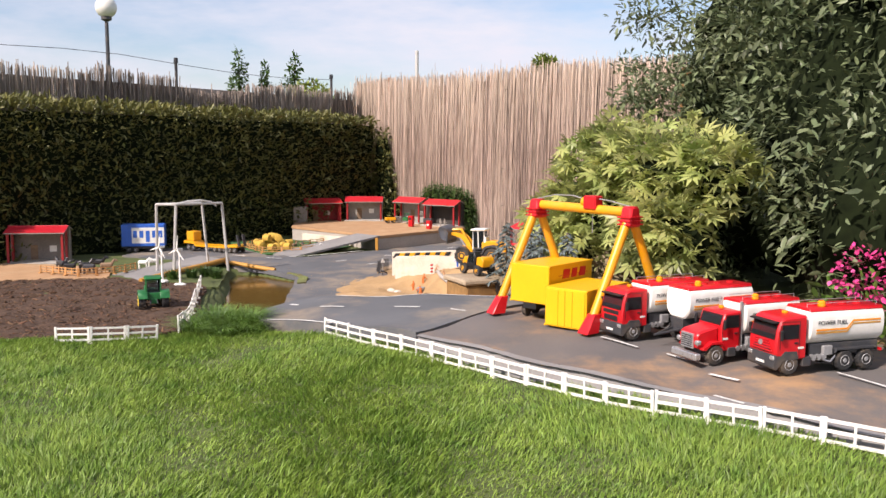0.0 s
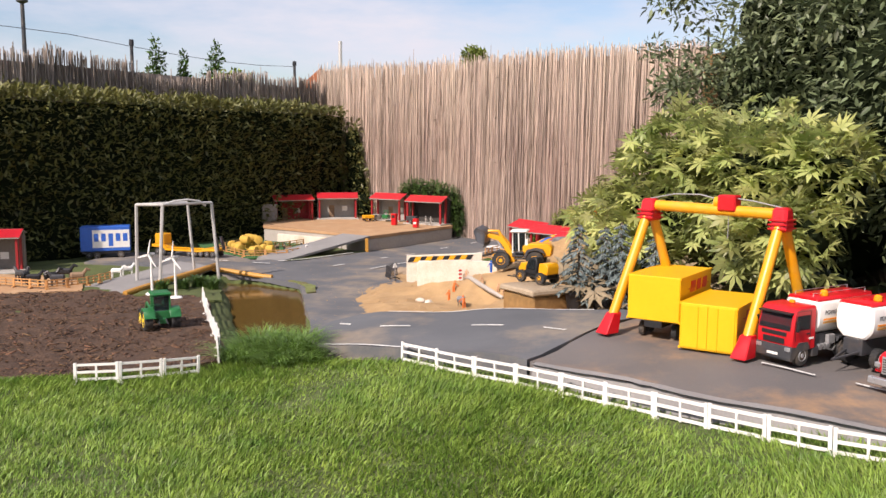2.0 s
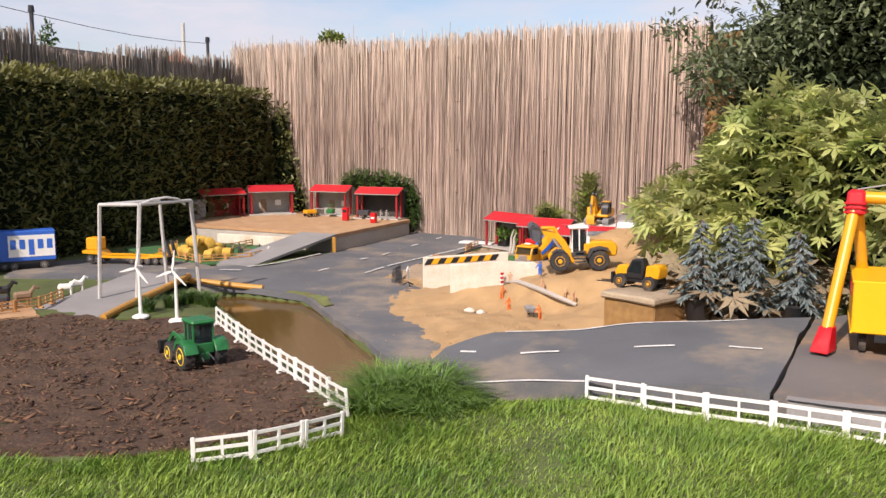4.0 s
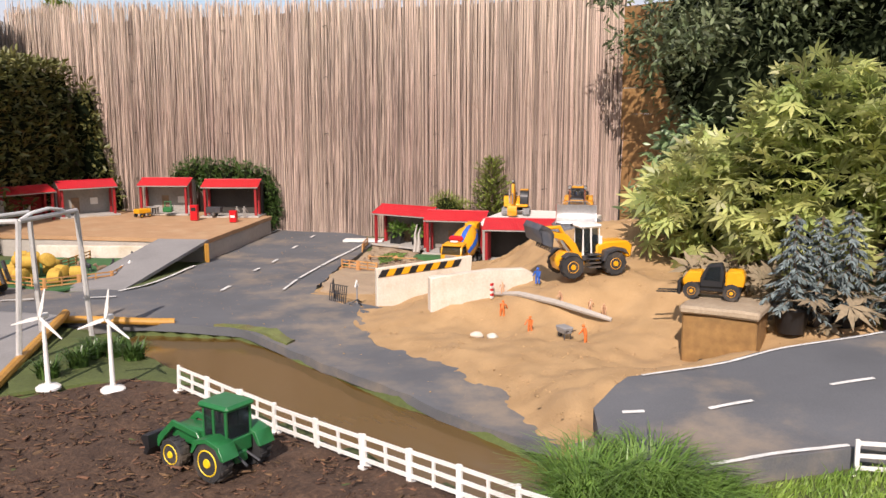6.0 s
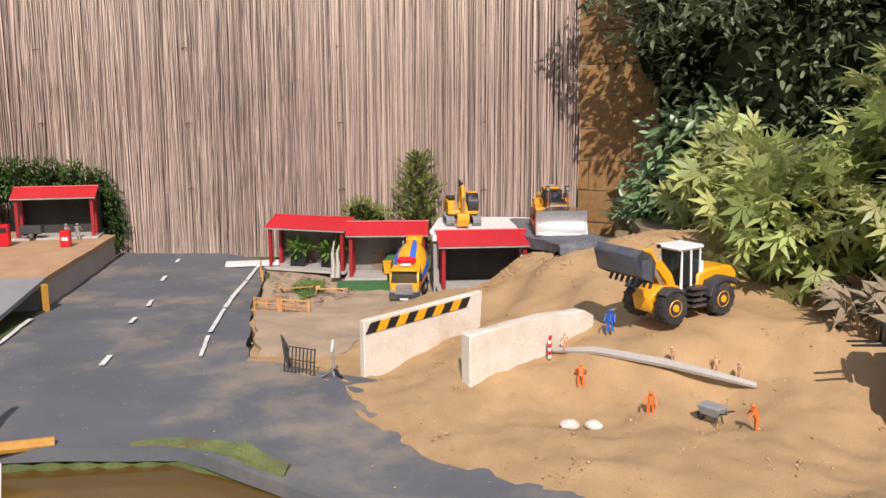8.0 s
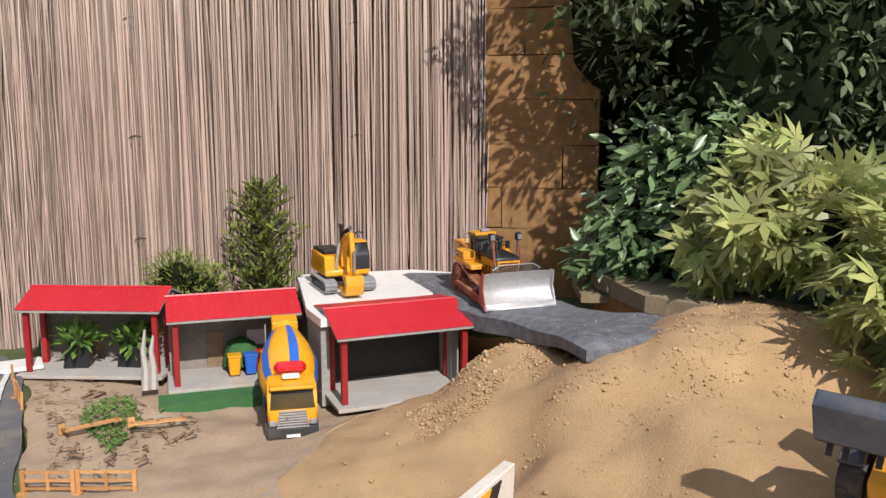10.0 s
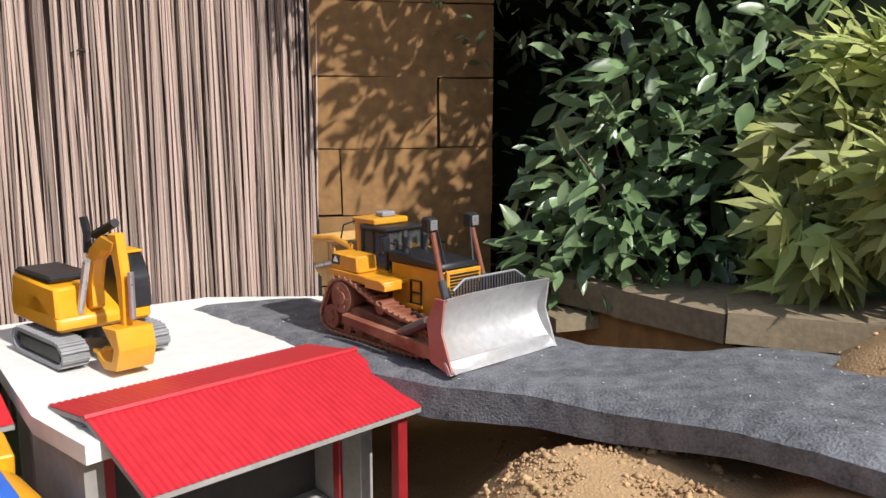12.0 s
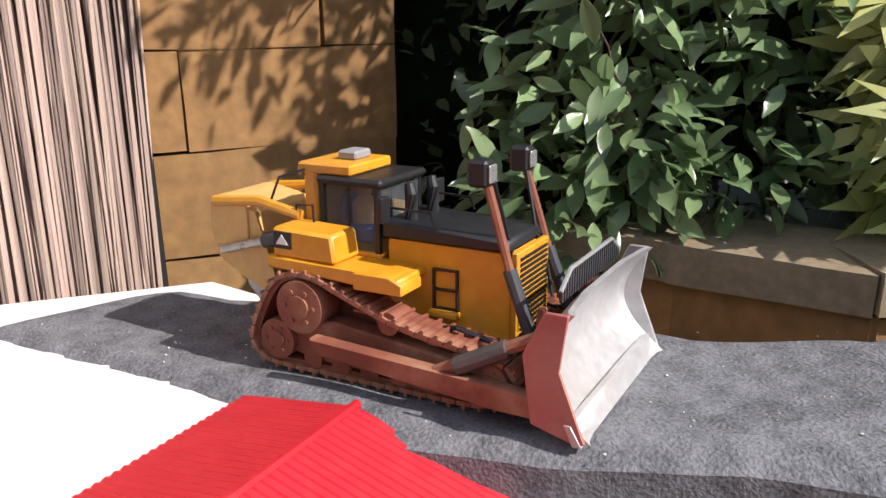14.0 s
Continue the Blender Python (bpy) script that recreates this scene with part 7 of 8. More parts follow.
# blade
bm = B()
NB = 14
prof = []
for k in range(NB + 1):
    u = k / NB
    prof.append((.178 - .030 * math.sin(u * math.pi) + .012 * (1 - u) ** 3 - .004 * u, .003 + .105 * u))
rows = []
for sgn, off in ((1, 0), (-1, -.0055)):
    rows.append([[bm.verts.new((px + off + .010 * abs(yy / .112) ** 6, yy, pz)) for px, pz in prof] for yy in (-.112, -.104, -.05, 0, .05, .104, .112)])
for R_ in rows:
    for a, b in zip(R_, R_[1:]):
        for i in range(NB):
            bm.faces.new((a[i], b[i], b[i + 1], a[i + 1]))
for i in range(NB):
    for j in (0, 6):
        bm.faces.new((rows[0][j][i], rows[0][j][i + 1], rows[1][j][i + 1], rows[1][j][i]))
for i in (0, NB):
    for a in range(6):
        bm.faces.new((rows[0][a][i], rows[0][a + 1][i], rows[1][a + 1][i], rows[1][a][i]))
blade = part("blade", bm, M_BLADEM, doz, "scuffed bare steel blade", 40)
for s in (-1, 1):
    pr_part("blade_end", blade, M_REDDUST if s < 0 else M_BLADEM, [(.150, .012), (.190, .001), (.196, .004), (.172, .06), (.180, .108), (.160, .108), (.142, .07)], s * .112, s * .1155, "y", .001, "rust-red blade end plate")
pr_part("cutting_edge", blade, M_BLADEM, [(.186, .0), (.194, .001), (.184, .018), (.178, .018)], -.116, .116, "y", .0005)
for k in range(26):
    yy = -.076 + .152 * k / 25
    tz = .127 - .012 * max(0, abs(yy) / .076 - .72) / .28
    bm = B()
    box(bm, .158, .1605, yy - .0014, yy + .0014, .104, tz)
    part("guard_bar", bm, M_DKGREY, blade, "", 0)
tb_part("guard_rail", blade, M_GREY, [(.159, -.078, .113), (.159, -.055, .127), (.159, .055, .127), (.159, .078, .113)], .002, 6)
for s in (-1, 1):
    pr_part("blade_rib", blade, M_RUST, [(.128, .02), (.139, .02), (.139, .09), (.132, .09)], s * .05, s * .06, "y", .001)
for s in (-1, 1):
    tb_part("grab_rail", body, M_BLACK, [(-.03, s * .041, .148), (-.028, s * .041, .158), (.02, s * .041, .156), (.024, s * .041, .144)], .0014, 5)
    tb_part("cab_rail", cab, M_BLACK, [(-.124, s * .05, .138), (-.124, s * .05, .152), (-.104, s * .05, .154), (-.102, s * .05, .112)], .0014, 5)
    tb_part("roof_rail", cab, M_BLACK, [(-.118, s * .0415, .186), (-.15, s * .0415, .176), (-.168, s * .034, .15)], .0014, 5)
    bx_part("roof_beacon", cab, M_SILVER, (-.1315, -.1275, s * .012, s * .026, .181, .191), .001)
    for k in range(5):
        bx_part("tread_plate", doz, M_RUST, (-.04 + k * .026, -.022 + k * .026, s * .060, s * .082, .066 - .006 * k, .069 - .006 * k), .0005)
    pr_part("fender_step", doz, M_CATYEL, [(-.035, .090), (.016, .090), (.016, .100), (.002, .106), (-.035, .106)], s * .052, s * .088, "y", .001)
    tb_part("hydraulic_hose", doz, M_BLACK, [(.02, s * .05, .05), (.06, s * .066, .062), (.10, s * .06, .05), (.135, s * .05, .055)], .0025, 6)
    bx_part("door_panel", body, M_DKGREY, (-.022, .012, s * .0362, s * .0368, .052, .054), 0)
# ripper
rip = pr_part("ripper", doz, M_BLEACH, [(-.162, .052), (-.146, .046), (-.172, .10), (-.178, .142), (-.232, .152), (-.244, .146), (-.246, .118), (-.236, .084), (-.205, .066)], -.044, .044, "y", .004, "sun-bleached yellow ripper carriage")
for s in (-1, 1):
    bx_part("ripper_plate", rip, M_BLEACH, (-.236, -.19, s * .044, s * .0465, .10, .145), .001)
pr_part("shank", rip, M_BLADEM, [(-.244, .118), (-.214, .112), (-.206, .05), (-.184, .010), (-.192, .006), (-.228, .045)], -.009, .009, "y", .002, "pale worn ripper shank")
for s in (-1, 1):
    tb_part("ripper_arm", rip, M_CATYEL, [(-.13, s * .03, .05), (-.205, s * .028, .085)], .008, 8)
    tb_part("ripper_cylinder", rip, M_DKGREY, [(-.128, s * .05, .122), (-.165, s * .05, .112)], .0078, 10)
    tb_part("cylinder_rod", rip, M_SILVER, [(-.165, s * .05, .112), (-.222, s * .05, .096)], .0042, 8)
    tb_part("upper_arm", rip, M_CATYEL, [(-.12, s * .048, .142), (-.17, s * .048, .152), (-.232, s * .046, .146)], .0055, 8)
# driver as one plain figure
bm = B()
lathe(bm, [(.012, .128), (.013, .15), (.006, .157), (.009, .163), (.009, .171), (.003, .176)], 12, Matrix.Translation((-.078, 0, 0)))
tagged(part("toy_figure", bm, M_SKIN), "plain seated toy driver figure in the cab", "figure").matrix_basis = DOZ


# ---- excavator ----
exc = thing("excavator", pose(1.07, 6.31, .110, 0, 0, 227) @ Matrix.Scale(1.25, 4), "yellow toy excavator on grey crawler tracks with folded boom", "excavator")
for s in (-1, 1):
    track(exc, [(-.058, .003), (.058, .003), (.07, .014), (.058, .027), (-.058, .027), (-.07, .014)][::-1], s * .048, .03, 34, M_GREY, .012, .0015)
    pr_part("track_frame", exc, M_BLACK, [(-.055, .006), (.055, .006), (.055, .022), (-.055, .022)], s * .036, s * .06, "y", .001)
bm = B()
cyl(bm, (0, 0, .02), (0, 0, .036), .03, n=18)
part("turntable", bm, M_BLACK, exc)
up = pr_part("upper_body", exc, M_YELLOW, [(-.085, .036), (.045, .036), (.045, .052), (-.01, .075), (-.078, .078), (-.088, .06)], -.055, .055, "y", .004)
bx_part("counterweight", up, M_BLACK, (-.092, -.07, -.05, .05, .036, .07), .006)
bx_part("engine_cover", up, M_BLACK, (-.075, .02, -.052, .0, .088, .096), .003)
cb = pr_part("cab", up, M_BLACK, [(-.02, .05), (.046, .05), (.044, .085), (.028, .112), (-.02, .112)], .018, .056, "y", .002, "black glazed cab")
bx_part("cab_roof", cb, M_YELLOW, (-.02, .028, .018, .056, .1125, .116), .001)
pr_part("side_window", cb, M_SMOKE, [(-.014, .062), (.04, .062), (.038, .084), (.024, .106), (-.014, .106)], .0565, .0575, "y", 0)
bm_pts = [(.035, .055), (.02, .085), (.045, .128), (.075, .145), (.105, .140), (.100, .128), (.075, .130), (.055, .115), (.045, .085), (.05, .06)]
boom = pr_part("boom", exc, M_YELLOW, bm_pts, -.016, -.002, "y", .002)
pr_part("engine_panel", up, M_YELLOW, [(-.085, .05), (.043, .05), (.040, .086), (-.078, .089)], -.055, -.02, "y", .003)
stick = pr_part("stick", boom, M_YELLOW, [(.09, .148), (.11, .150), (.119, .10), (.118, .045), (.108, .045), (.107, .10)], -.015, -.004, "y", .002)
tb_part("boom_cylinder", boom, M_SILVER, [(.04, -.028, .055), (.066, -.028, .118)], .0042, 8)
tb_part("stick_cylinder", boom, M_BLACK, [(.05, -.010, .142), (.1, -.010, .16)], .005, 8)
tb_part("antenna_hose", boom, M_BLACK, [(.03, -.01, .12), (.03, -.01, .145), (.026, -.011, .16)], .005, 6)
tb_part("bucket_cylinder", stick, M_SILVER, [(.128, -.010, .11), (.128, -.010, .06)], .0035, 8)
bk = pr_part("bucket", stick, M_YELLOW, [(.098, .05), (.132, .052), (.138, .03), (.128, .006), (.098, .003), (.084, .014), (.086, .02), (.1, .012), (.12, .014), (.126, .03), (.11, .042)], -.032, .010, "y", .001)
for k in range(4):
    bx_part("tooth", bk, M_YELLOW, (.072, .09, -.031 + k * .0115, -.025 + k * .0115, .016, .021), .001)

# ---- cement mixer ----
mix = thing("mixer_lorry", pose(.50, 6.128, -.132, 0, 0, 216) @ Matrix.Scale(1.15, 4), "yellow toy cement mixer lorry with a blue-striped drum", "mixer lorry")
pr_part("lower_front", mix, M_DKGREY, [(-.02, .018), (.048, .012), (.056, .02), (.056, .042), (-.02, .045)], -.052, .052, "y", .004)
cab = pr_part("cab", mix, M_YELLOW, [(-.03, .042), (.052, .042), (.054, .075), (.046, .098), (.034, .122), (-.03, .128)], -.050, .050, "y", .005)
for k in range(7):
    bx_part("grille_bar", cab, M_SILVER, (.053, .0575, -.033 + .001 * k, .033 - .001 * k, .040 + k * .0055, .0435 + k * .0055), .0008)
for s in (-1, 1):
    bx_part("headlight", cab, M_GREY, (.050, .0562, s * .034, s * .048, .044, .056), .002)
    bx_part("mirror", cab, M_BLACK, (.03, .038, s * .053, s * .060, .08, .108), .002)
    pr_part("side_window", cab, M_SMOKE, [(-.015, .08), (.038, .08), (.03, .112), (-.015, .112)], s * .0503, s * .0512, "y", 0)
cab_glass(cab, "windscreen", [(.0535, -.045, .079), (.0535, .045, .079), (.040, .042, .114), (.040, -.042, .114)])
bx_part("roof_visor", cab, M_YELLOW, (.024, .05, -.046, .046, .116, .124), .003)
bx_part("number_plate", cab, M_PLASTIC_W, (.0562, .0575, -.014, .014, .02, .026), 0)
bx_part("water_tank", mix, M_RED, (-.036, -.012, -.034, .034, .130, .156), .009, None, "glossy red water tank")
bx_part("roof_sign", mix, M_PLASTIC_W, (-.008, .012, -.018, .018, .1285, .136), .002)
bx_part("chassis", mix, M_DKGREY, (-.31, .03, -.022, .022, .026, .042), .002)
for wx in (.015, -.15, -.215):
    for s in (-1, 1):
        wheel(mix, wx, s * .0435, .027, .019, M_GREY)
dm = Matrix.Translation((-.15, 0, .105)) @ Matrix.Rotation(radians(-62), 4, "Y")
dprof = [(.022, -.115), (.05, -.095), (.064, -.04), (.066, .0), (.055, .05), (.036, .098), (.026, .112), (.030, .125)]
bm = B()
lathe(bm, dprof, 28, dm)
drum = part("drum", bm, M_YELLOW, mix, "yellow mixing drum")
for k in range(6):
    bm = B()
    a0 = k * math.pi / 3 + .2
    strip = []
    for (r, h) in dprof[1:-1]:
        for da in (-.16, 0, .16):
            aa = a0 + da * (1 if r > .03 else 1.3)
            strip.append(bm.verts.new(dm @ Vector(((r + .0016) * math.cos(aa), (r + .0016) * math.sin(aa), h))))
    for i in range(len(strip) // 3 - 1):
        for q in (0, 1):
            bm.faces.new((strip[3 * i + q], strip[3 * i + q + 1], strip[3 * i + q + 4], strip[3 * i + q + 3]))
    part("drum_stripe", bm, M_BLUE, drum, "blue stripe")
pr_part("hopper", mix, M_YELLOW, [(-.285, .155), (-.25, .15), (-.245, .185), (-.305, .19)], -.03, .03, "y", .002)
pr_part("chute", mix, M_YELLOW, [(-.30, .12), (-.36, .06), (-.355, .055), (-.29, .112)], -.014, .014, "y", .001)
tb_part("ladder", mix, M_GREY, [(-.27, -.045, .06), (-.275, -.045, .17)], .002, 5)
tb_part("ladder", mix, M_GREY, [(-.29, -.045, .06), (-.295, -.045, .17)], .002, 5)

# ---- wheel loader ----
LOADER_ANG = 160
lo = thing("wheel_loader", pose(.215, 4.842, .075, 0, 2, LOADER_ANG), "yellow toy wheel loader with white cab and raised grey bucket", "wheel loader")
for wx in (-.085, .088):
    for s in (-1, 1):
        wheel(lo, wx, s * .060, .046, .036, M_YELLOW, None, 13, .5)
pr_part("rear_body", lo, M_YELLOW, [(-.165, .06), (-.02, .055), (-.02, .118), (-.06, .128), (-.15, .125), (-.172, .105)], -.045, .045, "y", .006)
for s in (-1, 1):
    pr_part("mudguard", lo, M_DKGREY, [(-.14, .075), (-.125, .1), (-.09, .108), (-.045, .098), (-.03, .06), (-.04, .06), (-.055, .09), (-.09, .098), (-.12, .09)], s * .044, s * .082, "y", .001)
    for k in range(4):
        bx_part("step", lo, M_DKGREY, (-.028, .02, s * .044, s * .072, .035 + k * .016, .04 + k * .016), 0)
    pr_part("front_mudguard", lo, M_DKGREY, [(.05, .07), (.07, .096), (.10, .1), (.125, .085), (.12, .08), (.1, .093), (.07, .089)], s * .044, s * .08, "y", .001)
cabl = bx_part("cab_floor", lo, M_DKGREY, (-.035, .035, -.042, .042, .06, .08), .002)
for px, py in ((-.034, -.038), (-.034, .038), (.032, -.038), (.032, .038)):
    bx_part("cab_pillar", cabl, M_PLASTIC_W, (px - .004, px + .004, py - .003, py + .003, .08, .185), .001, (.0, .006, 0), "white cab pillar")
bx_part("cab_roof", cabl, M_PLASTIC_W, (-.046, .044, -.046, .046, .184, .196), .005, None, "white cab roof")
bx_part("cab_back", cabl, M_PLASTIC_W, (-.048, -.034, -.042, .042, .08, .15), .003)
for s in (-1, 1):
    bx_part("side_window", cabl, M_SMOKE, (-.03, .028, s * .0385, s * .0397, .09, .182), 0)
    bx_part("door_frame", cabl, M_PLASTIC_W, (-.004, .002, s * .039, s * .043, .082, .184), .001)
bx_part("windscreen", cabl, M_SMOKE, (.030, .0315, -.036, .036, .09, .182), 0)
pr_part("front_frame", lo, M_YELLOW, [(.02, .03), (.13, .03), (.14, .07), (.10, .10), (.03, .09)], -.034, .034, "y", .004)
arm = pr_part("lift_arm", lo, M_YELLOW, [(.04, .09), (.055, .125), (.09, .165), (.15, .178), (.182, .172), (.182, .158), (.15, .160), (.105, .145), (.08, .112), (.065, .085)], .018, .030, "y", .002)
pr_part("lift_arm", lo, M_YELLOW, [(.04, .09), (.055, .125), (.09, .165), (.15, .178), (.182, .172), (.182, .158), (.15, .160), (.105, .145), (.08, .112), (.065, .085)], -.030, -.018, "y", .002)
tb_part("tilt_linkage", lo, M_YELLOW, [(.07, 0, .12), (.11, 0, .19), (.165, 0, .19)], .008, 8)
for s in (-1, 1):
    tb_part("lift_cylinder", lo, M_SILVER, [(.06, s * .024, .06), (.115, s * .024, .145)], .0055, 8)
def tipped(pts, a=radians(-60)):
    """Turns a profile of the bucket about its hinge."""
    return [(.188 + .92 * ((x - .17) * math.cos(a) - (z - .17) * math.sin(a)), .198 + .92 * ((x - .17) * math.sin(a) + (z - .17) * math.cos(a))) for x, z in pts]


bucket = pr_part("bucket", lo, M_BUCKET, tipped([(.165, .20), (.19, .205), (.232, .165), (.228, .158), (.19, .19), (.178, .17), (.182, .145), (.228, .122), (.226, .116), (.176, .136), (.163, .165)]), -.084, .084, "y", .001, "dark grey loading bucket")
for s in (-1, 1):
    pr_part("bucket_side", bucket, M_BUCKET, tipped([(.165, .20), (.19, .205), (.232, .160), (.228, .118), (.176, .136), (.163, .165)]), s * .084, s * .081, "y", 0)
for k in range(8):
    pr_part("tooth", bucket, M_DKGREY, tipped([(.222, .112), (.246, .113), (.246, .116), (.222, .119)]), -.078 + k * .0215, -.070 + k * .0215, "y", 0)
tb_part("work_lamps", cabl, M_BLACK, [(.044, -.03, .19), (.05, -.03, .19)], .006, 8)

# ---- telehandler ----
te = thing("telehandler", pose(.170, 4.222, .097, 0, 0, 122), "small yellow and black toy telehandler with pallet forks", "telehandler")
for wx in (-.062, .060):
    for s in (-1, 1):
        wheel(te, wx, s * .040, .027, .02, M_YELLOW, None, 12, .5)
pr_part("chassis", te, M_BLACK, [(-.09, .025), (.08, .025), (.085, .045), (.05, .055), (-.09, .055)], -.032, .032, "y", .003)
pr_part("rear_body", te, M_YELLOW, [(-.098, .045), (-.04, .045), (-.045, .092), (-.09, .096), (-.1, .08)], -.036, .036, "y", .004)
cabt = pr_part("cab", te, M_BLACK, [(-.035, .04), (.035, .04), (.035, .07), (.012, .112), (-.03, .118), (-.04, .09)], -.0, .040, "y", .003, "black rounded cab")
pr_part("side_window", cabt, M_SMOKE, [(-.026, .062), (.026, .064), (.008, .104), (-.026, .108)], .0405, .0415, "y", 0)
pr_part("front_body", te, M_YELLOW, [(.03, .04), (.088, .04), (.092, .06), (.075, .085), (.03, .088)], -.03, .03, "y", .004)
pr_part("boom", te, M_YELLOW, [(-.09, .088), (.085, .062), (.105, .035), (.092, .03), (.075, .05), (-.09, .074)], -.028, -.008, "y", .002)
bx_part("fork_carriage", te, M_BLACK, (.095, .105, -.035, .035, .01, .055), .002)
for s in (-1, 1):
    pr_part("fork", te, M_BLACK, [(.104, .012), (.175, .010), (.175, .013), (.108, .017), (.107, .05), (.104, .05)], s * .014, s * .022, "y", 0)

# ---- tractor ----
tr = thing("tractor", pose(-1.475, 4.262, -.083, 0, 0, 112), "green toy tractor with yellow rims and front loader", "tractor")
for wx, rr, w, yy in ((-.062, .046, .034, .056), (.062, .036, .028, .054)):
    for s in (-1, 1):
        wheel(tr, wx, s * yy, rr, w, M_RIM, None, 12, .66)
pr_part("bonnet", tr, M_GREEN, [(-.01, .045), (.105, .045), (.112, .06), (.10, .085), (-.01, .094)], -.024, .024, "y", .005)
bx_part("grille", tr, M_BLACK, (.108, .114, -.018, .018, .048, .072), .002)
pr_part("chassis", tr, M_GREEN, [(-.09, .03), (.09, .03), (.09, .05), (-.09, .055)], -.018, .018, "y", .003)
for s in (-1, 1):
    pr_part("fender", tr, M_GREEN, [(-.115, .06), (-.10, .09), (-.062, .1), (-.025, .09), (-.012, .06), (-.02, .06), (-.035, .084), (-.062, .092), (-.092, .084), (-.105, .06)], s * .03, s * .075, "y", .001)
cabr = bx_part("cab_floor", tr, M_GREEN, (-.085, -.008, -.036, .036, .05, .085), .003)
for px, py in ((-.082, -.034), (-.082, .034), (-.012, -.032), (-.012, .032), (-.045, -.035), (-.045, .035)):
    bx_part("cab_pillar", cabr, M_GREEN, (px - .003, px + .003, py - .003, py + .003, .085, .150), .001)
bx_part("cab_roof", cabr, M_GREEN, (-.094, .0, -.042, .042, .149, .163), .006)
for s in (-1, 1):
    bx_part("side_window", cabr, M_SMOKE, (-.08, -.014, s * .0335, s * .0345, .088, .149), 0)
bx_part("rear_window", cabr, M_SMOKE, (-.083, -.0818, -.03, .03, .088, .149), 0)
tb_part("exhaust", tr, M_BLACK, [(.01, -.03, .085), (.01, -.03, .15)], .004, 8)
for s in (-1, 1):
    pr_part("loader_arm", tr, M_GREEN, [(.0, .075), (.01, .088), (.09, .10), (.14, .055), (.15, .03), (.14, .028), (.125, .05), (.085, .088), (.012, .075)], s * .03, s * .038, "y", .001)
    tb_part("hitch_arm", tr, M_DKGREY, [(-.09, s * .014, .05), (-.125, s * .018, .035)], .003, 6)
pr_part("loader_bucket", tr, M_BLACK, [(.145, .06), (.165, .058), (.17, .05), (.155, .03), (.165, .01), (.195, .004), (.195, .0), (.155, .002), (.142, .03)], -.062, .062, "y", .001)

# ---- lowloader and blue wagon ----
ll = thing("low_loader", pose(-1.80, 6.72, -.083, 0, 0, -27), "orange-yellow toy low-loader trailer with many wheels", "trailer")
pr_part("bed", ll, M_YELLOW, [(-.30, .075), (-.2, .075), (-.17, .045), (.12, .045), (.14, .06), (.25, .06), (.25, .045), (.14, .042), (.12, .032), (-.18, .032), (-.2, .055), (-.30, .055)], -.055, .055, "y", .002)
for wx in (.02, .07, .12, .17, .22):
    for s in (-1, 1):
        wheel(ll, wx, s * .045, .021, .018, M_GREY)
for s in (-1, 1):
    pr_part("loading_ramp", ll, M_DKGREY, [(.25, .05), (.262, .05), (.24, .14), (.228, .14)], s * .02, s * .045, "y", .001)
bx_part("cargo_block", ll, M_YELLOW, (-.28, -.2, -.045, .045, .075, .15), .006)
for wx in (-.25, -.20):
    for s in (-1, 1):
        wheel(ll, wx, s * .045, .024, .02, M_GREY)
bw = thing("site_wagon", pose(-2.40, 6.78, -.098, 0, 0, 12), "blue and white toy container wagon with windows", "wagon")
bx_part("chassis", bw, M_DKGREY, (-.16, .16, -.04, .04, .03, .05), .002)
wg = bx_part("body", bw, M_BLUE, (-.165, .165, -.062, .062, .05, .225), .004)
for s in (-1, 1):
    bx_part("side_panel", wg, M_PLASTIC_W, (-.085, .16, s * .062, s * .0635, .075, .2), 0, None, "white printed side panel")
    for k in range(5):
        bx_part("window", wg, M_BLUE, (-.075 + k * .048, -.045 + k * .048, s * .0635, s * .0645, .12 if k != 2 else .085, .175), 0, None, "blue printed window")
for wx in (-.11, -.06, .1):
    for s in (-1, 1):
        wheel(bw, wx, s * .05, .024, .02, M_GREY)


# ---- small things ----
def figure(x, y, z, ang, coat, legs, h=.058, bend=0, label="tiny toy worker figure in orange workwear"):
    """A plain one-mesh toy figure."""
    bm = B()
    k = h / .058
    m = Matrix.Scale(k, 4)
    for s in (-1, 1):
        cyl(bm, m @ Vector((0, s * .006, 0)), m @ Vector((0, s * .005, .026)), .0032 * k, .004 * k, 7)
    b = Vector((bend * .02, 0, 0))
    cyl(bm, m @ Vector((0, 0, .025)), m @ (Vector((0, 0, .044)) + b), .006 * k, .0075 * k, 9)
    for s in (-1, 1):
        cyl(bm, m @ (Vector((0, s * .010, .042)) + b), m @ (Vector((.012, s * .013, .026)) + b), .0024 * k, .002 * k, 6)
    bmesh.ops.create_icosphere(bm, subdivisions=2, radius=.0052 * k, matrix=Matrix.Translation(m @ (Vector((0, 0, .051)) + b * 1.3)))
    o = part("toy_figure", bm, coat)
    o.matrix_basis = pose(x, y, z, 0, 0, ang)
    return tagged(o, label, "figure", "toy figures")


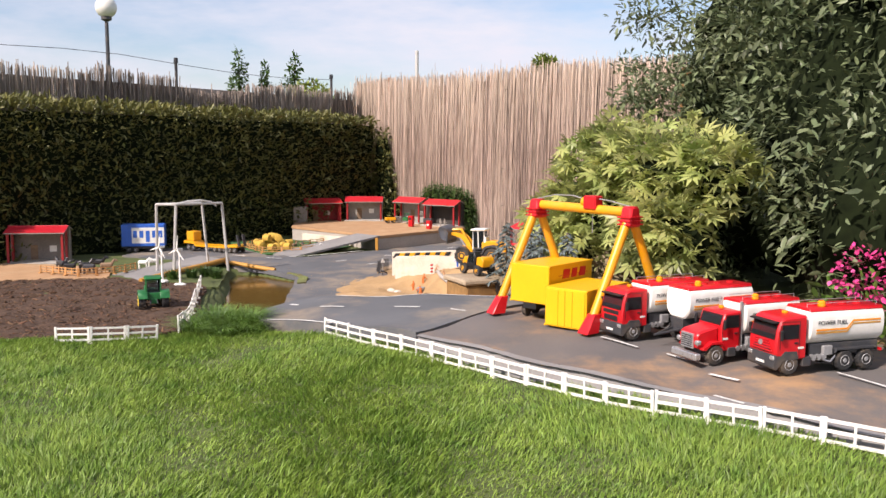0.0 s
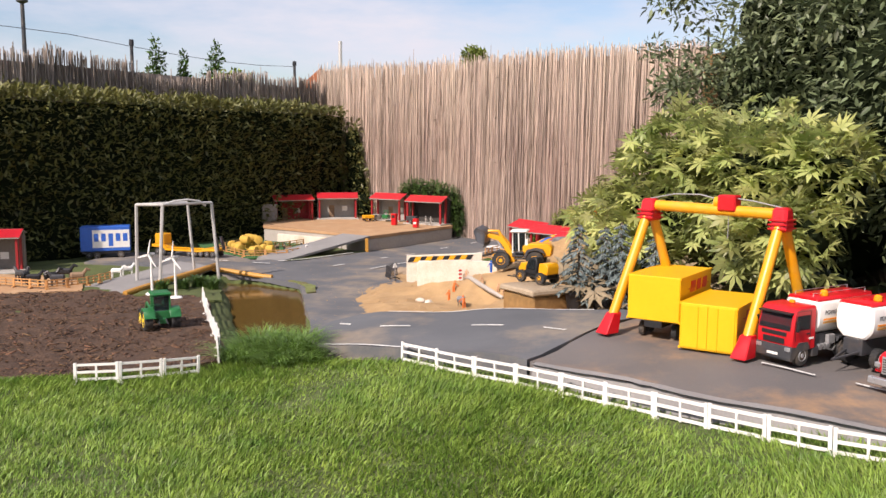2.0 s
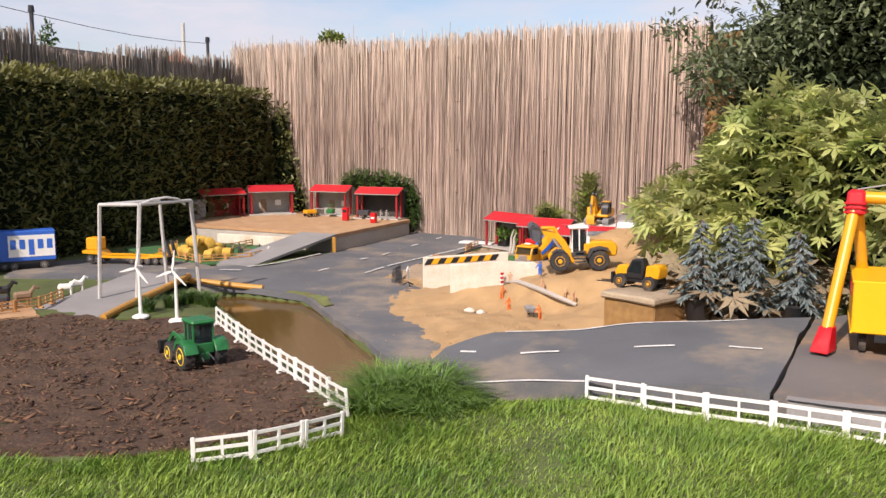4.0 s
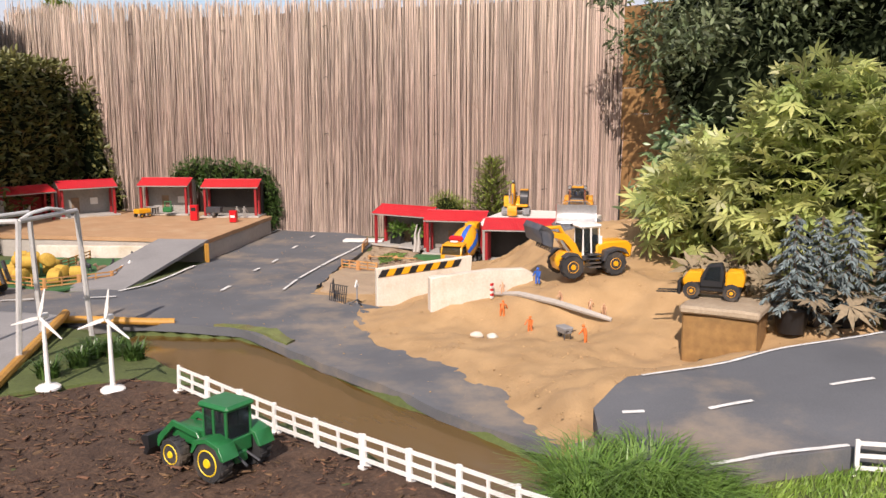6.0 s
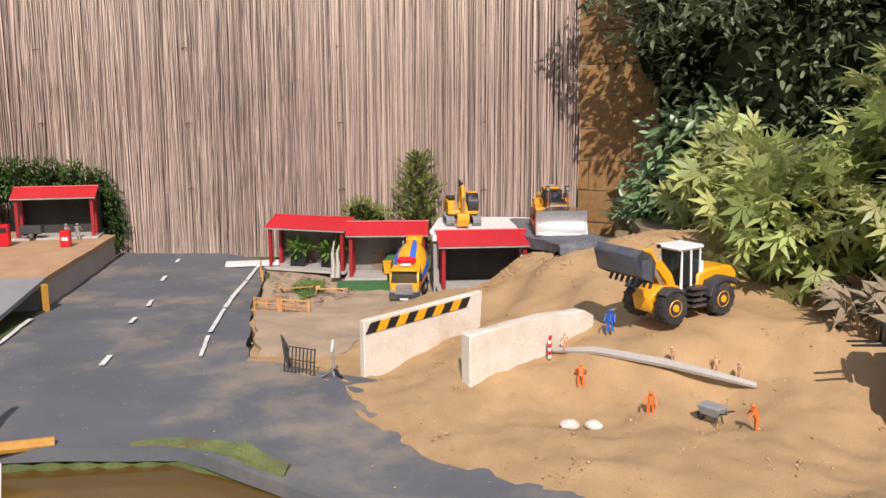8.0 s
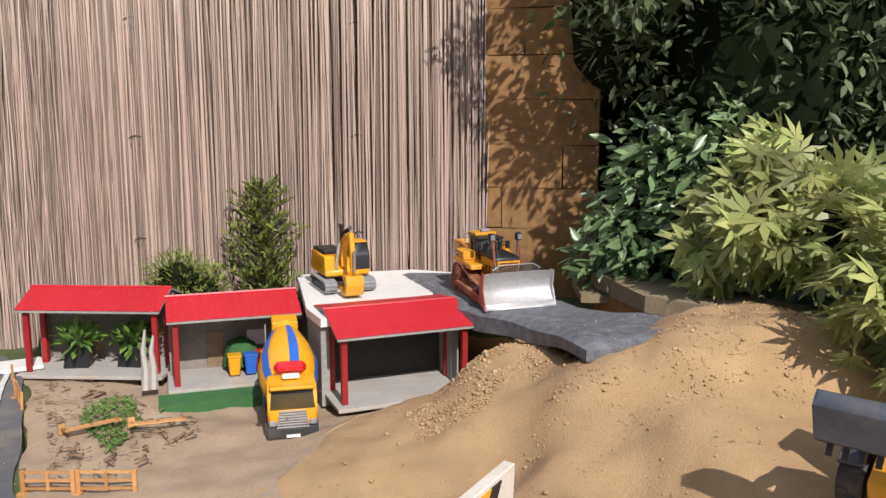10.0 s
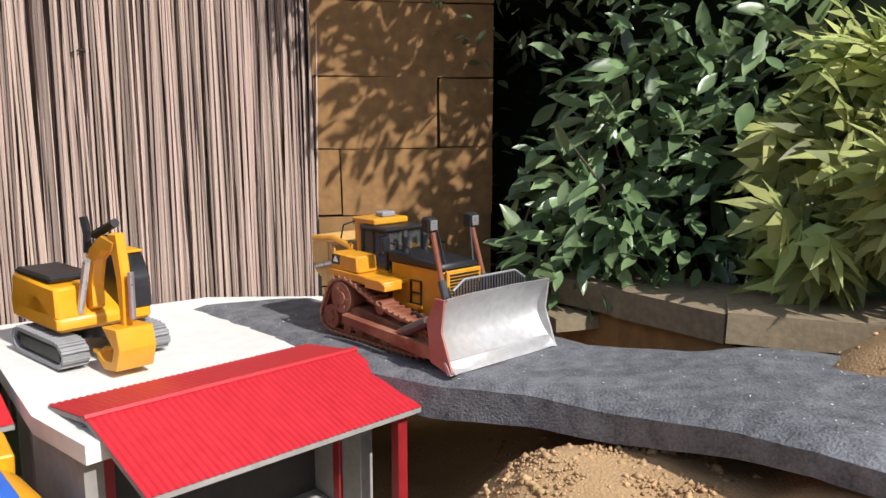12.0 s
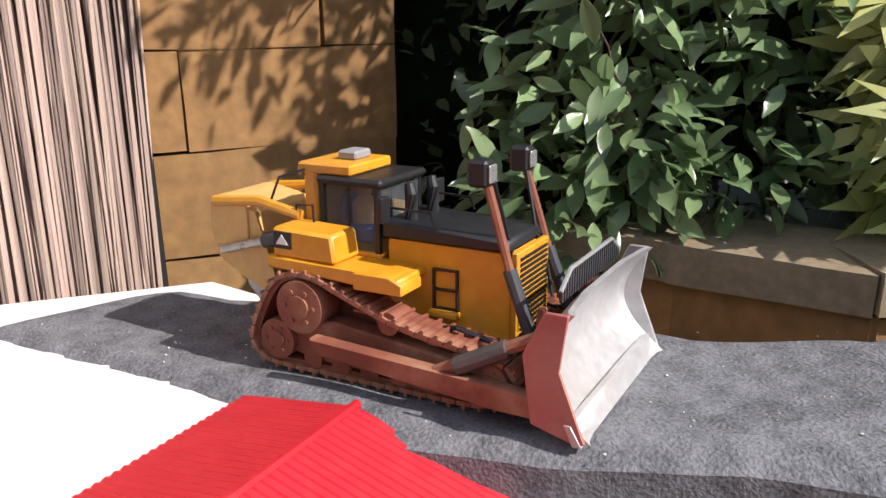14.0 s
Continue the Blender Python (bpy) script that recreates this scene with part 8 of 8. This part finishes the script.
sz = lambda x, y: float(sand_h(np.array(x), np.array(y)))
for x, y, a, b in ((-.119, 4.944, 30, .3), (-.168, 4.725, 200, 0), (-.121, 4.496, 120, .3)):
    figure(x, y, sz(x, y) + .002, a, M_ORANGEV, M_ORANGEV, .062, b)
for x, y, a in ((-.042, 5.038, 60), (.006, 4.754, 160), (.069, 4.671, 30), (.091, 4.623, 220)):
    figure(x, y, sz(x, y) + .012, a, M_SKIN, M_SKIN, .045, .4, "tiny tan toy figure crouching by the branch")
figure(.084, 4.978, sz(.084, 4.978) + .004, 200, M_BLUE, M_BLUE, .066, 0, "tiny toy figure in a blue dungaree")
for x, y, a in ((-.03, 7.86, 0), (.01, 7.83, 40)):
    figure(x, y, .026, a, M_SHEDWALL, M_SHEDWALL, .07, 0, "pale grey toy figure standing in the shed")

pd = thing("petrol_pump", pose(-.30, 7.90, .016, 0, 0, 50), "red toy fuel pump on the platform", "fuel pump", "fuel pumps")
bx_part("cabinet", pd, M_RED, (-.018, .018, -.024, .024, 0, .1), .003)
bx_part("display", pd, M_BLACK, (-.0188, -.0178, -.016, .016, .062, .085), 0)
pd2 = thing("petrol_pump", pose(-.13, 7.66, .016, 0, 0, 50), "small red toy fuel pump with white panel", "fuel pump", "fuel pumps")
bx_part("cabinet", pd2, M_RED, (-.018, .018, -.022, .022, 0, .075), .003)
bx_part("display", pd2, M_PLASTIC_W, (-.0188, -.0178, -.014, .014, .03, .045), 0)
cart = thing("toy_cart", pose(-.52, 8.30, .016, 0, 0, 20), "orange-yellow toy hand cart", "cart")
bx_part("tray", cart, M_YELLOW, (-.05, .05, -.03, .03, .025, .055), .004)
for wx in (-.03, .03):
    for s in (-1, 1):
        wheel(cart, wx, s * .032, .014, .01, M_YELLOW)
mach = thing("toy_implement", pose(-.36, 8.26, .026, 0, 0, -30), "bright green toy farm implement", "implement")
bx_part("body", mach, M_GREEN, (-.03, .03, -.03, .03, .015, .05), .006)
tb_part("arch", mach, M_GREEN, [(-.02, 0, .05), (-.02, 0, .085), (.02, 0, .085), (.02, 0, .05)], .005, 6)
rack = thing("toy_rack", pose(-.44, 8.34, .026, 0, 0, -40), "pale grey toy hay rack", "rack")
for k in range(5):
    bx_part("bar", rack, M_SHEDWALL, (-.04 + k * .018, -.036 + k * .018, -.015, .015, 0, .045), 0)
bx_part("top", rack, M_SHEDWALL, (-.042, .042, -.017, .017, .045, .05), .001)
pony = thing("dark_implement", pose(-.14, 7.98, .026, 0, 0, -40), "dark toy trailer inside the shed", "trailer")
bx_part("box", pony, M_DKGREY, (-.05, .05, -.025, .025, .02, .06), .004)
for s in (-1, 1):
    wheel(pony, 0, s * .028, .016, .01, M_GREY)


def bale(x, y, z, a):
    t = thing("straw_bale", pose(x, y, z, 0, 0, a), "golden round toy straw bale", "straw bale", "straw bales")
    bm = B()
    lathe(bm, [(.02, -.03), (.03, -.026), (.032, 0), (.03, .026), (.02, .03)], 18, pose(0, 0, .031, 90, 0, 0))
    for v in bm.verts:
        v.co += v.co.normalized() * .002 * noise.noise(v.co * 90)
    part("bale", bm, M_STRAW, t)


for x, y, a in ((-1.42, 6.95, 10), (-1.50, 7.02, 60), (-1.40, 7.08, 120), (-1.48, 6.86, 40), (-1.33, 6.99, 80), (-1.57, 7.12, 20), (-1.38, 7.18, 0), (-1.30, 6.86, 30), (-1.25, 6.78, 70), (-1.34, 6.78, 15), (-1.52, 6.93, 95), (-1.45, 7.16, 50), (-1.30, 7.10, 140), (-1.36, 6.70, 60)):
    bale(x, y, g1(x, y) + .018, a)
for x, y, a in ((-1.46, 6.98, 25), (-1.40, 7.02, 110), (-1.44, 6.90, 70), (-1.35, 6.92, 10), (-1.44, 7.09, 85)):
    bale(x, y, g1(x, y) + .072, a)


def animal(x, y, z, a, material, label, k=1.0):
    """A toy farm animal as one plain shape."""
    bm = B()
    box(bm, -.026 * k, .026 * k, -.010 * k, .010 * k, .022 * k, .044 * k, .006 * k)
    for px in (-.02, .02):
        for py in (-.007, .007):
            cyl(bm, (px * k, py * k, 0), (px * k, py * k, .026 * k), .0032 * k, n=6)
    cyl(bm, (.022 * k, 0, .04 * k), (.034 * k, 0, .056 * k), .007 * k, .005 * k, 7)
    cyl(bm, (.030 * k, 0, .056 * k), (.046 * k, 0, .05 * k), .0055 * k, .004 * k, 7)
    o = part("toy_animal", bm, material)
    o.matrix_basis = pose(x, y, z, 0, 0, a)
    tagged(o, label, "toy animal", "toy animals")


for x, y, a, mt, k in ((-2.42, 5.45, 10, M_BLACK, 1.5), (-2.35, 5.52, 40, M_BLACK, 1.5), (-2.28, 5.42, 190, M_DKGREY, 1.5), (-2.5, 5.55, 90, M_BLACK, 1.5), (-2.2, 5.5, 20, M_WOOD, 1.5), (-2.32, 5.66, 0, M_BLACK, 1.6), (-2.55, 5.62, 150, M_DKGREY, 1.5)):
    animal(x, y, g1(x, y) + .012, a, mt, "dark toy horse standing in the paddock", k)
for x, y, a in ((-2.06, 5.78, 0), (-2.02, 5.86, 30)):
    animal(x, y, g1(x, y) + .003, a, M_PLASTIC_W, "white toy horse on the grass", 1.3)
for x, y, a, mt in ((-1.02, 6.80, 30, M_PLASTIC_W), (-.98, 6.90, 120, M_BLACK), (-1.05, 6.92, 70, M_BLACK), (-.95, 7.0, 10, M_BLACK), (-1.12, 6.84, 200, M_WOOD), (-1.16, 6.96, 100, M_DKGREY), (-1.22, 6.92, 60, M_WOOD), (-.9, 7.12, 80, M_BLACK)):
    animal(x, y, g1(x, y) + .018, a, mt, "toy cow standing on the farm meadow", 1.0)

# bins, planters, board and twigs in the right-hand sheds
for x, y, mt, lab in ((.775, 6.50, M_YELLOW, "yellow toy wheelie bin"), (.805, 6.465, M_BLUE, "blue toy wheelie bin"), (.832, 6.432, M_YELLOW, "yellow toy wheelie bin")):
    t = thing("wheelie_bin", pose(x, y, -.107, 0, 0, 220), lab, "bin", "wheelie bins")
    bm = B()
    box(bm, -.016, .016, -.015, .015, .003, .056, .003, (-.003, -.003, -.003))
    part("body", bm, mt, t)
    bx_part("lid", t, mt, (-.021, .021, -.02, .02, .056, .062), .002)
bm = B()
quad_sheet(bm, (.503, 6.540, -.116), (.569, 6.598, -.116), (.787, 6.351, -.116), (.722, 6.292, -.116), .03)
tagged(part("turf_mat", bm, M_TURF, smooth=0), "green artificial turf mat before the shed", "mat")
for x, y, a in ((.66, 6.98, -60), (.73, 6.84, -75)):
    t = thing("planter", pose(x, y, -.107, 0, 0, a), "tilted black and white toy planter with green sprigs", "planter", "planters")
    pr_part("box", t, M_BLACK, [(-.036, 0), (.036, 0), (.048, .06), (-.024, .072)], -.02, .02, "y", .002)
    pr_part("panel", t, M_PLASTIC_W, [(-.03, .004), (.03, .004), (.04, .052), (-.02, .062)], .0205, .0225, "y", 0, "white front panel")
    rg_ = np.random.default_rng(int(x * 100))
    p, d = blob_points([(.01, 0, .085, .06, .045, .035)], 150, rg_, .8)
    many("foliage", LEAF_V, LEAF_T, frames(p, d + np.array([0, 0, .4]), rg_.uniform(.025, .045, 150), rg_, .4), M_TUFT, t)
bm = B()
for k, (x, y) in enumerate(((.585, 6.655), (.60, 6.64))):
    tube(bm, [(x, y, -.115), (x + .015, y + .012, -.06), (x + .018, y + .02, -.01), (x + .04, y + .03, .045 - .02 * k)], [.012, .010, .007, .003], 6)
tagged(part("bark_strip", bm, M_LTWOOD), "pale dry bark strip leaning between the sheds", "bark strip")
sack = B()
lathe(sack, [(.01, 0), (.05, .012), (.055, .04), (.04, .075), (.012, .09)], 14)
for v in sack.verts:
    v.co += Vector((noise.noise(v.co * 40), noise.noise(v.co * 40 + Vector((3, 0, 0))), .5 * noise.noise(v.co * 30))) * .014
o = part("green_sack", sack, M_TURF)
o.matrix_basis = pose(.845, 6.53, -.107)
tagged(o, "crumpled dark green sack standing in the shed", "sack")
red_bag = B()
lathe(red_bag, [(.01, 0), (.04, .01), (.045, .03), (.03, .05), (.008, .058)], 14)
for v in red_bag.verts:
    v.co += Vector((noise.noise(v.co * 50), noise.noise(v.co * 50 + Vector((3, 0, 0))), 0)) * .01
o = part("red_sack", red_bag, M_RED)
o.matrix_basis = pose(.86, 6.47, -.107)
tagged(o, "crumpled red plastic sack in the shed", "sack")

# construction sign trailer, grey mesh panels, road studs
sg = thing("warning_sign", pose(-.40, 5.56, -.096, 0, 0, 30), "small toy warning sign on a tripod base", "sign")
tb_part("pole", sg, M_GREY, [(0, 0, 0), (0, 0, .085)], .003, 6)
pr_part("plate", sg, M_PLASTIC_W, [(-.016, .075), (.016, .075), (0, .104)], -.002, .002, "y", 0, "white triangular plate")
for a in (0, 120, 240):
    c, s = math.cos(radians(a)), math.sin(radians(a))
    tb_part("tripod_leg", sg, M_BLACK, [(0, 0, .02), (c * .035, s * .035, .002)], .0035, 6)
for x, y, a, tl in ((-.44, 5.66, 105, 8), (-.40, 5.76, 60, -6)):
    pn = thing("mesh_panel", pose(x, y, -.10, tl, 0, a), "grey plastic mesh hoarding panel", "panel", "mesh panels")
    for k in range(9):
        bx_part("bar", pn, M_DKGREY, (-.05 + k * .0125, -.047 + k * .0125, -.0015, .0015, 0, .075), 0)
    for z in (0, .036, .072):
        bx_part("rail", pn, M_DKGREY, (-.052, .054, -.002, .002, z, z + .003), 0)
wbr = thing("wheelbarrow", pose(-.124, 4.594, sz(-.124, 4.594), 0, 0, 80), "blue-grey toy wheelbarrow standing in the sand", "wheelbarrow")
bm = B()
box(bm, -.022, .024, -.016, .016, .018, .042, .003, (-.006, -.008, -.004))
part("tray", bm, M_GREY, wbr)
for s in (-1, 1):
    tb_part("leg", wbr, M_DKGREY, [(-.014, s * .012, .02), (-.018, s * .013, 0)], .002, 5)
    tb_part("handle", wbr, M_DKGREY, [(.02, s * .008, .012), (-.045, s * .014, .036)], .002, 5)
wheel(wbr, .03, .0001, .010, .007, M_GREY)
bag = B()
bmesh.ops.create_icosphere(bag, subdivisions=3, radius=.02)
for v in bag.verts:
    v.co = Vector((v.co.x * 1.3, v.co.y, max(v.co.z * .7, -.006))) + v.co.normalized() * .005 * noise.noise(v.co * 60)
o = part("cement_sack", bag, M_CONC)
o.matrix_basis = pose(-.30, 4.86, sz(-.30, 4.86) + .008)
tagged(o, "small cream sack lying in the sand", "sack")
share("cement_sack", o, pose(-.26, 4.82, sz(-.26, 4.82) + .008, 0, 0, 50))
tagged(bpy.data.objects["cement_sack.001"], "small cream sack lying in the sand", "sack")
bcn = thing("striped_beacon", pose(-.07, 5.07, sz(-.07, 5.07), 0, 0, 20), "red and white striped toy barrier post", "barrier post")
for k in range(6):
    bx_part("band", bcn, M_RED if k % 2 else M_PLASTIC_W, (-.008, .008, -.003, .003, .005 + k * .01, .0148 + k * .01), 0)

# stray clods, chips, twigs and leaves
rg = np.random.default_rng(77)


def scatter(name, n, poly, height, size, material, label, cat, base=None, flat=.6, lift=0.0):
    xs, ys = [], []
    P = np.array(poly)
    while len(xs) < n:
        x, y = rg.uniform(P[:, 0].min(), P[:, 0].max()), rg.uniform(P[:, 1].min(), P[:, 1].max())
        if inside(poly, x, y):
            xs.append(x)
            ys.append(y)
    xs, ys = np.array(xs), np.array(ys)
    z = height(xs, ys) + lift
    s = rg.uniform(*size, n) * rg.choice([.6, 1, 1.6], n, p=[.6, .33, .07])
    a = rg.uniform(0, 6.28, n)
    m = np.zeros((n, 3, 4))
    st = rg.uniform(.5, 1.0, n)
    m[:, 0, 0], m[:, 1, 0], m[:, 0, 1], m[:, 1, 1] = np.cos(a) * s, np.sin(a) * s, -np.sin(a) * s * st, np.cos(a) * s * st
    m[:, 2, 2] = s * flat
    tl = rg.normal(0, .3, n)
    m[:, 2, 0] = s * tl * flat
    m[:, 0, 3], m[:, 1, 3], m[:, 2, 3] = xs, ys, z
    v, f = base
    return tagged(many(name, v, f, m, material), label, cat, kind="stuff")


OCT = (np.array([(1, 0, 0), (0, 1, 0), (-1, 0, 0), (0, -1, 0), (.2, .1, .9), (-.2, -.1, -.5)]), np.array([(0, 1, 4), (1, 2, 4), (2, 3, 4), (3, 0, 4), (1, 0, 5), (2, 1, 5), (3, 2, 5), (0, 3, 5)]))
CHIP = (np.array([(-1, -.35, 0), (1, -.25, .1), (.9, .35, .25), (-.9, .3, .1), (-1, -.35, -.25), (1, -.25, -.15), (.9, .35, 0), (-.9, .3, -.15)]), np.array([(0, 1, 2), (0, 2, 3), (4, 6, 5), (4, 7, 6), (0, 4, 5), (0, 5, 1), (2, 6, 7), (2, 7, 3), (1, 5, 6), (1, 6, 2), (3, 7, 4), (3, 4, 0)]))
scatter("sand_clods", 5200, SAND, sand_fn, (.0015, .005), M_CLOD, "small clods and grit strewn over the sand", "sand clods", OCT, .7)
NEAR = [(.55, 5.55), (.75, 5.48), (.85, 5.7), (.75, 5.8), (.55, 5.85), (.40, 5.75)]
scatter("sand_clods", 3200, NEAR, sand_fn, (.0015, .0058), M_CLOD, "coarse clods on the crest of the sand mound", "sand clods", OCT, .8)
TIP = [(.5, 5.0), (.75, 4.9), (1.0, 5.05), (.9, 5.2), (.6, 5.3), (.45, 5.5), (.3, 5.5)]
scatter("sand_clods", 2600, TIP, sand_fn, (.001, .0042), M_CLOD, "grit and clods beside the rubber roadway", "sand clods", OCT, .8)
scatter("bark_chips", 6500, MULCH, lambda x, y: mulch_h(x, y) + .004, (.004, .013), M_CHIP, "loose bark chips on the mulch field", "bark chips", CHIP, .7)
LITTER = [(.1, 6.3), (.45, 6.3), (.62, 6.9), (.5, 6.98), (.02, 6.4)]
scatter("dry_leaves", 260, LITTER, lambda x, y: sand_h(x, y) + .018, (.006, .014), M_WOOD, "dry brown leaves and twigs in the yard", "dry leaves", CHIP, .6)
scatter("yard_weeds", 500, [(.32, 6.62), (.45, 6.74), (.56, 6.70), (.4, 6.5), (.22, 6.42)], lambda x, y: sand_h(x, y) + .018, (.004, .010), M_TUFT, "low weeds growing in the yard", "weeds", CHIP, 1.6)
scatter("road_grit", 1300, ROAD, lambda x, y: road_h(x, y) + .002, (.001, .003), M_CLOD, "grit strewn over the felt road", "grit", OCT, .6)
scatter("deck_grit", 220, DECK, lambda x, y: deck_h(x, y) + .001, (.0007, .002), M_WHITE, "pale grit on the rubber roadway", "grit", OCT, .5)

# nearest stalks of the reed fence, one by one
rng = random.Random(15)
stalk = None
for m in reed_transforms(FA, FDIR, FN, STALK_FROM, FLEN, 0.0042, reed_top, lambda s: -0.13, rng, back=.045):
    mm = Matrix((m[0], m[1], m[2], (0, 0, 0, 1)))
    mm = Matrix(((m[0][0], 0, m[0][2], m[0][3]), (0, m[1][1], m[1][2], m[1][3]), (0, 0, m[2][2], m[2][3]), (0, 0, 0, 1)))
    if stalk is None:
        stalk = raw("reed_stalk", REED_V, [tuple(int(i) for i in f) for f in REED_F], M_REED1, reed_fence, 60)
        stalk.matrix_basis = mm
    else:
        share("reed_stalk", stalk, mm, reed_fence)

# ---- the garden is laid out in units of 1.25 m: bring all of it to metres ----
for ob in list(scene.objects):
    if ob.parent is None and ob.type in {"MESH", "EMPTY"}:
        ob.matrix_basis = Matrix.Scale(UNIT, 4) @ ob.matrix_basis
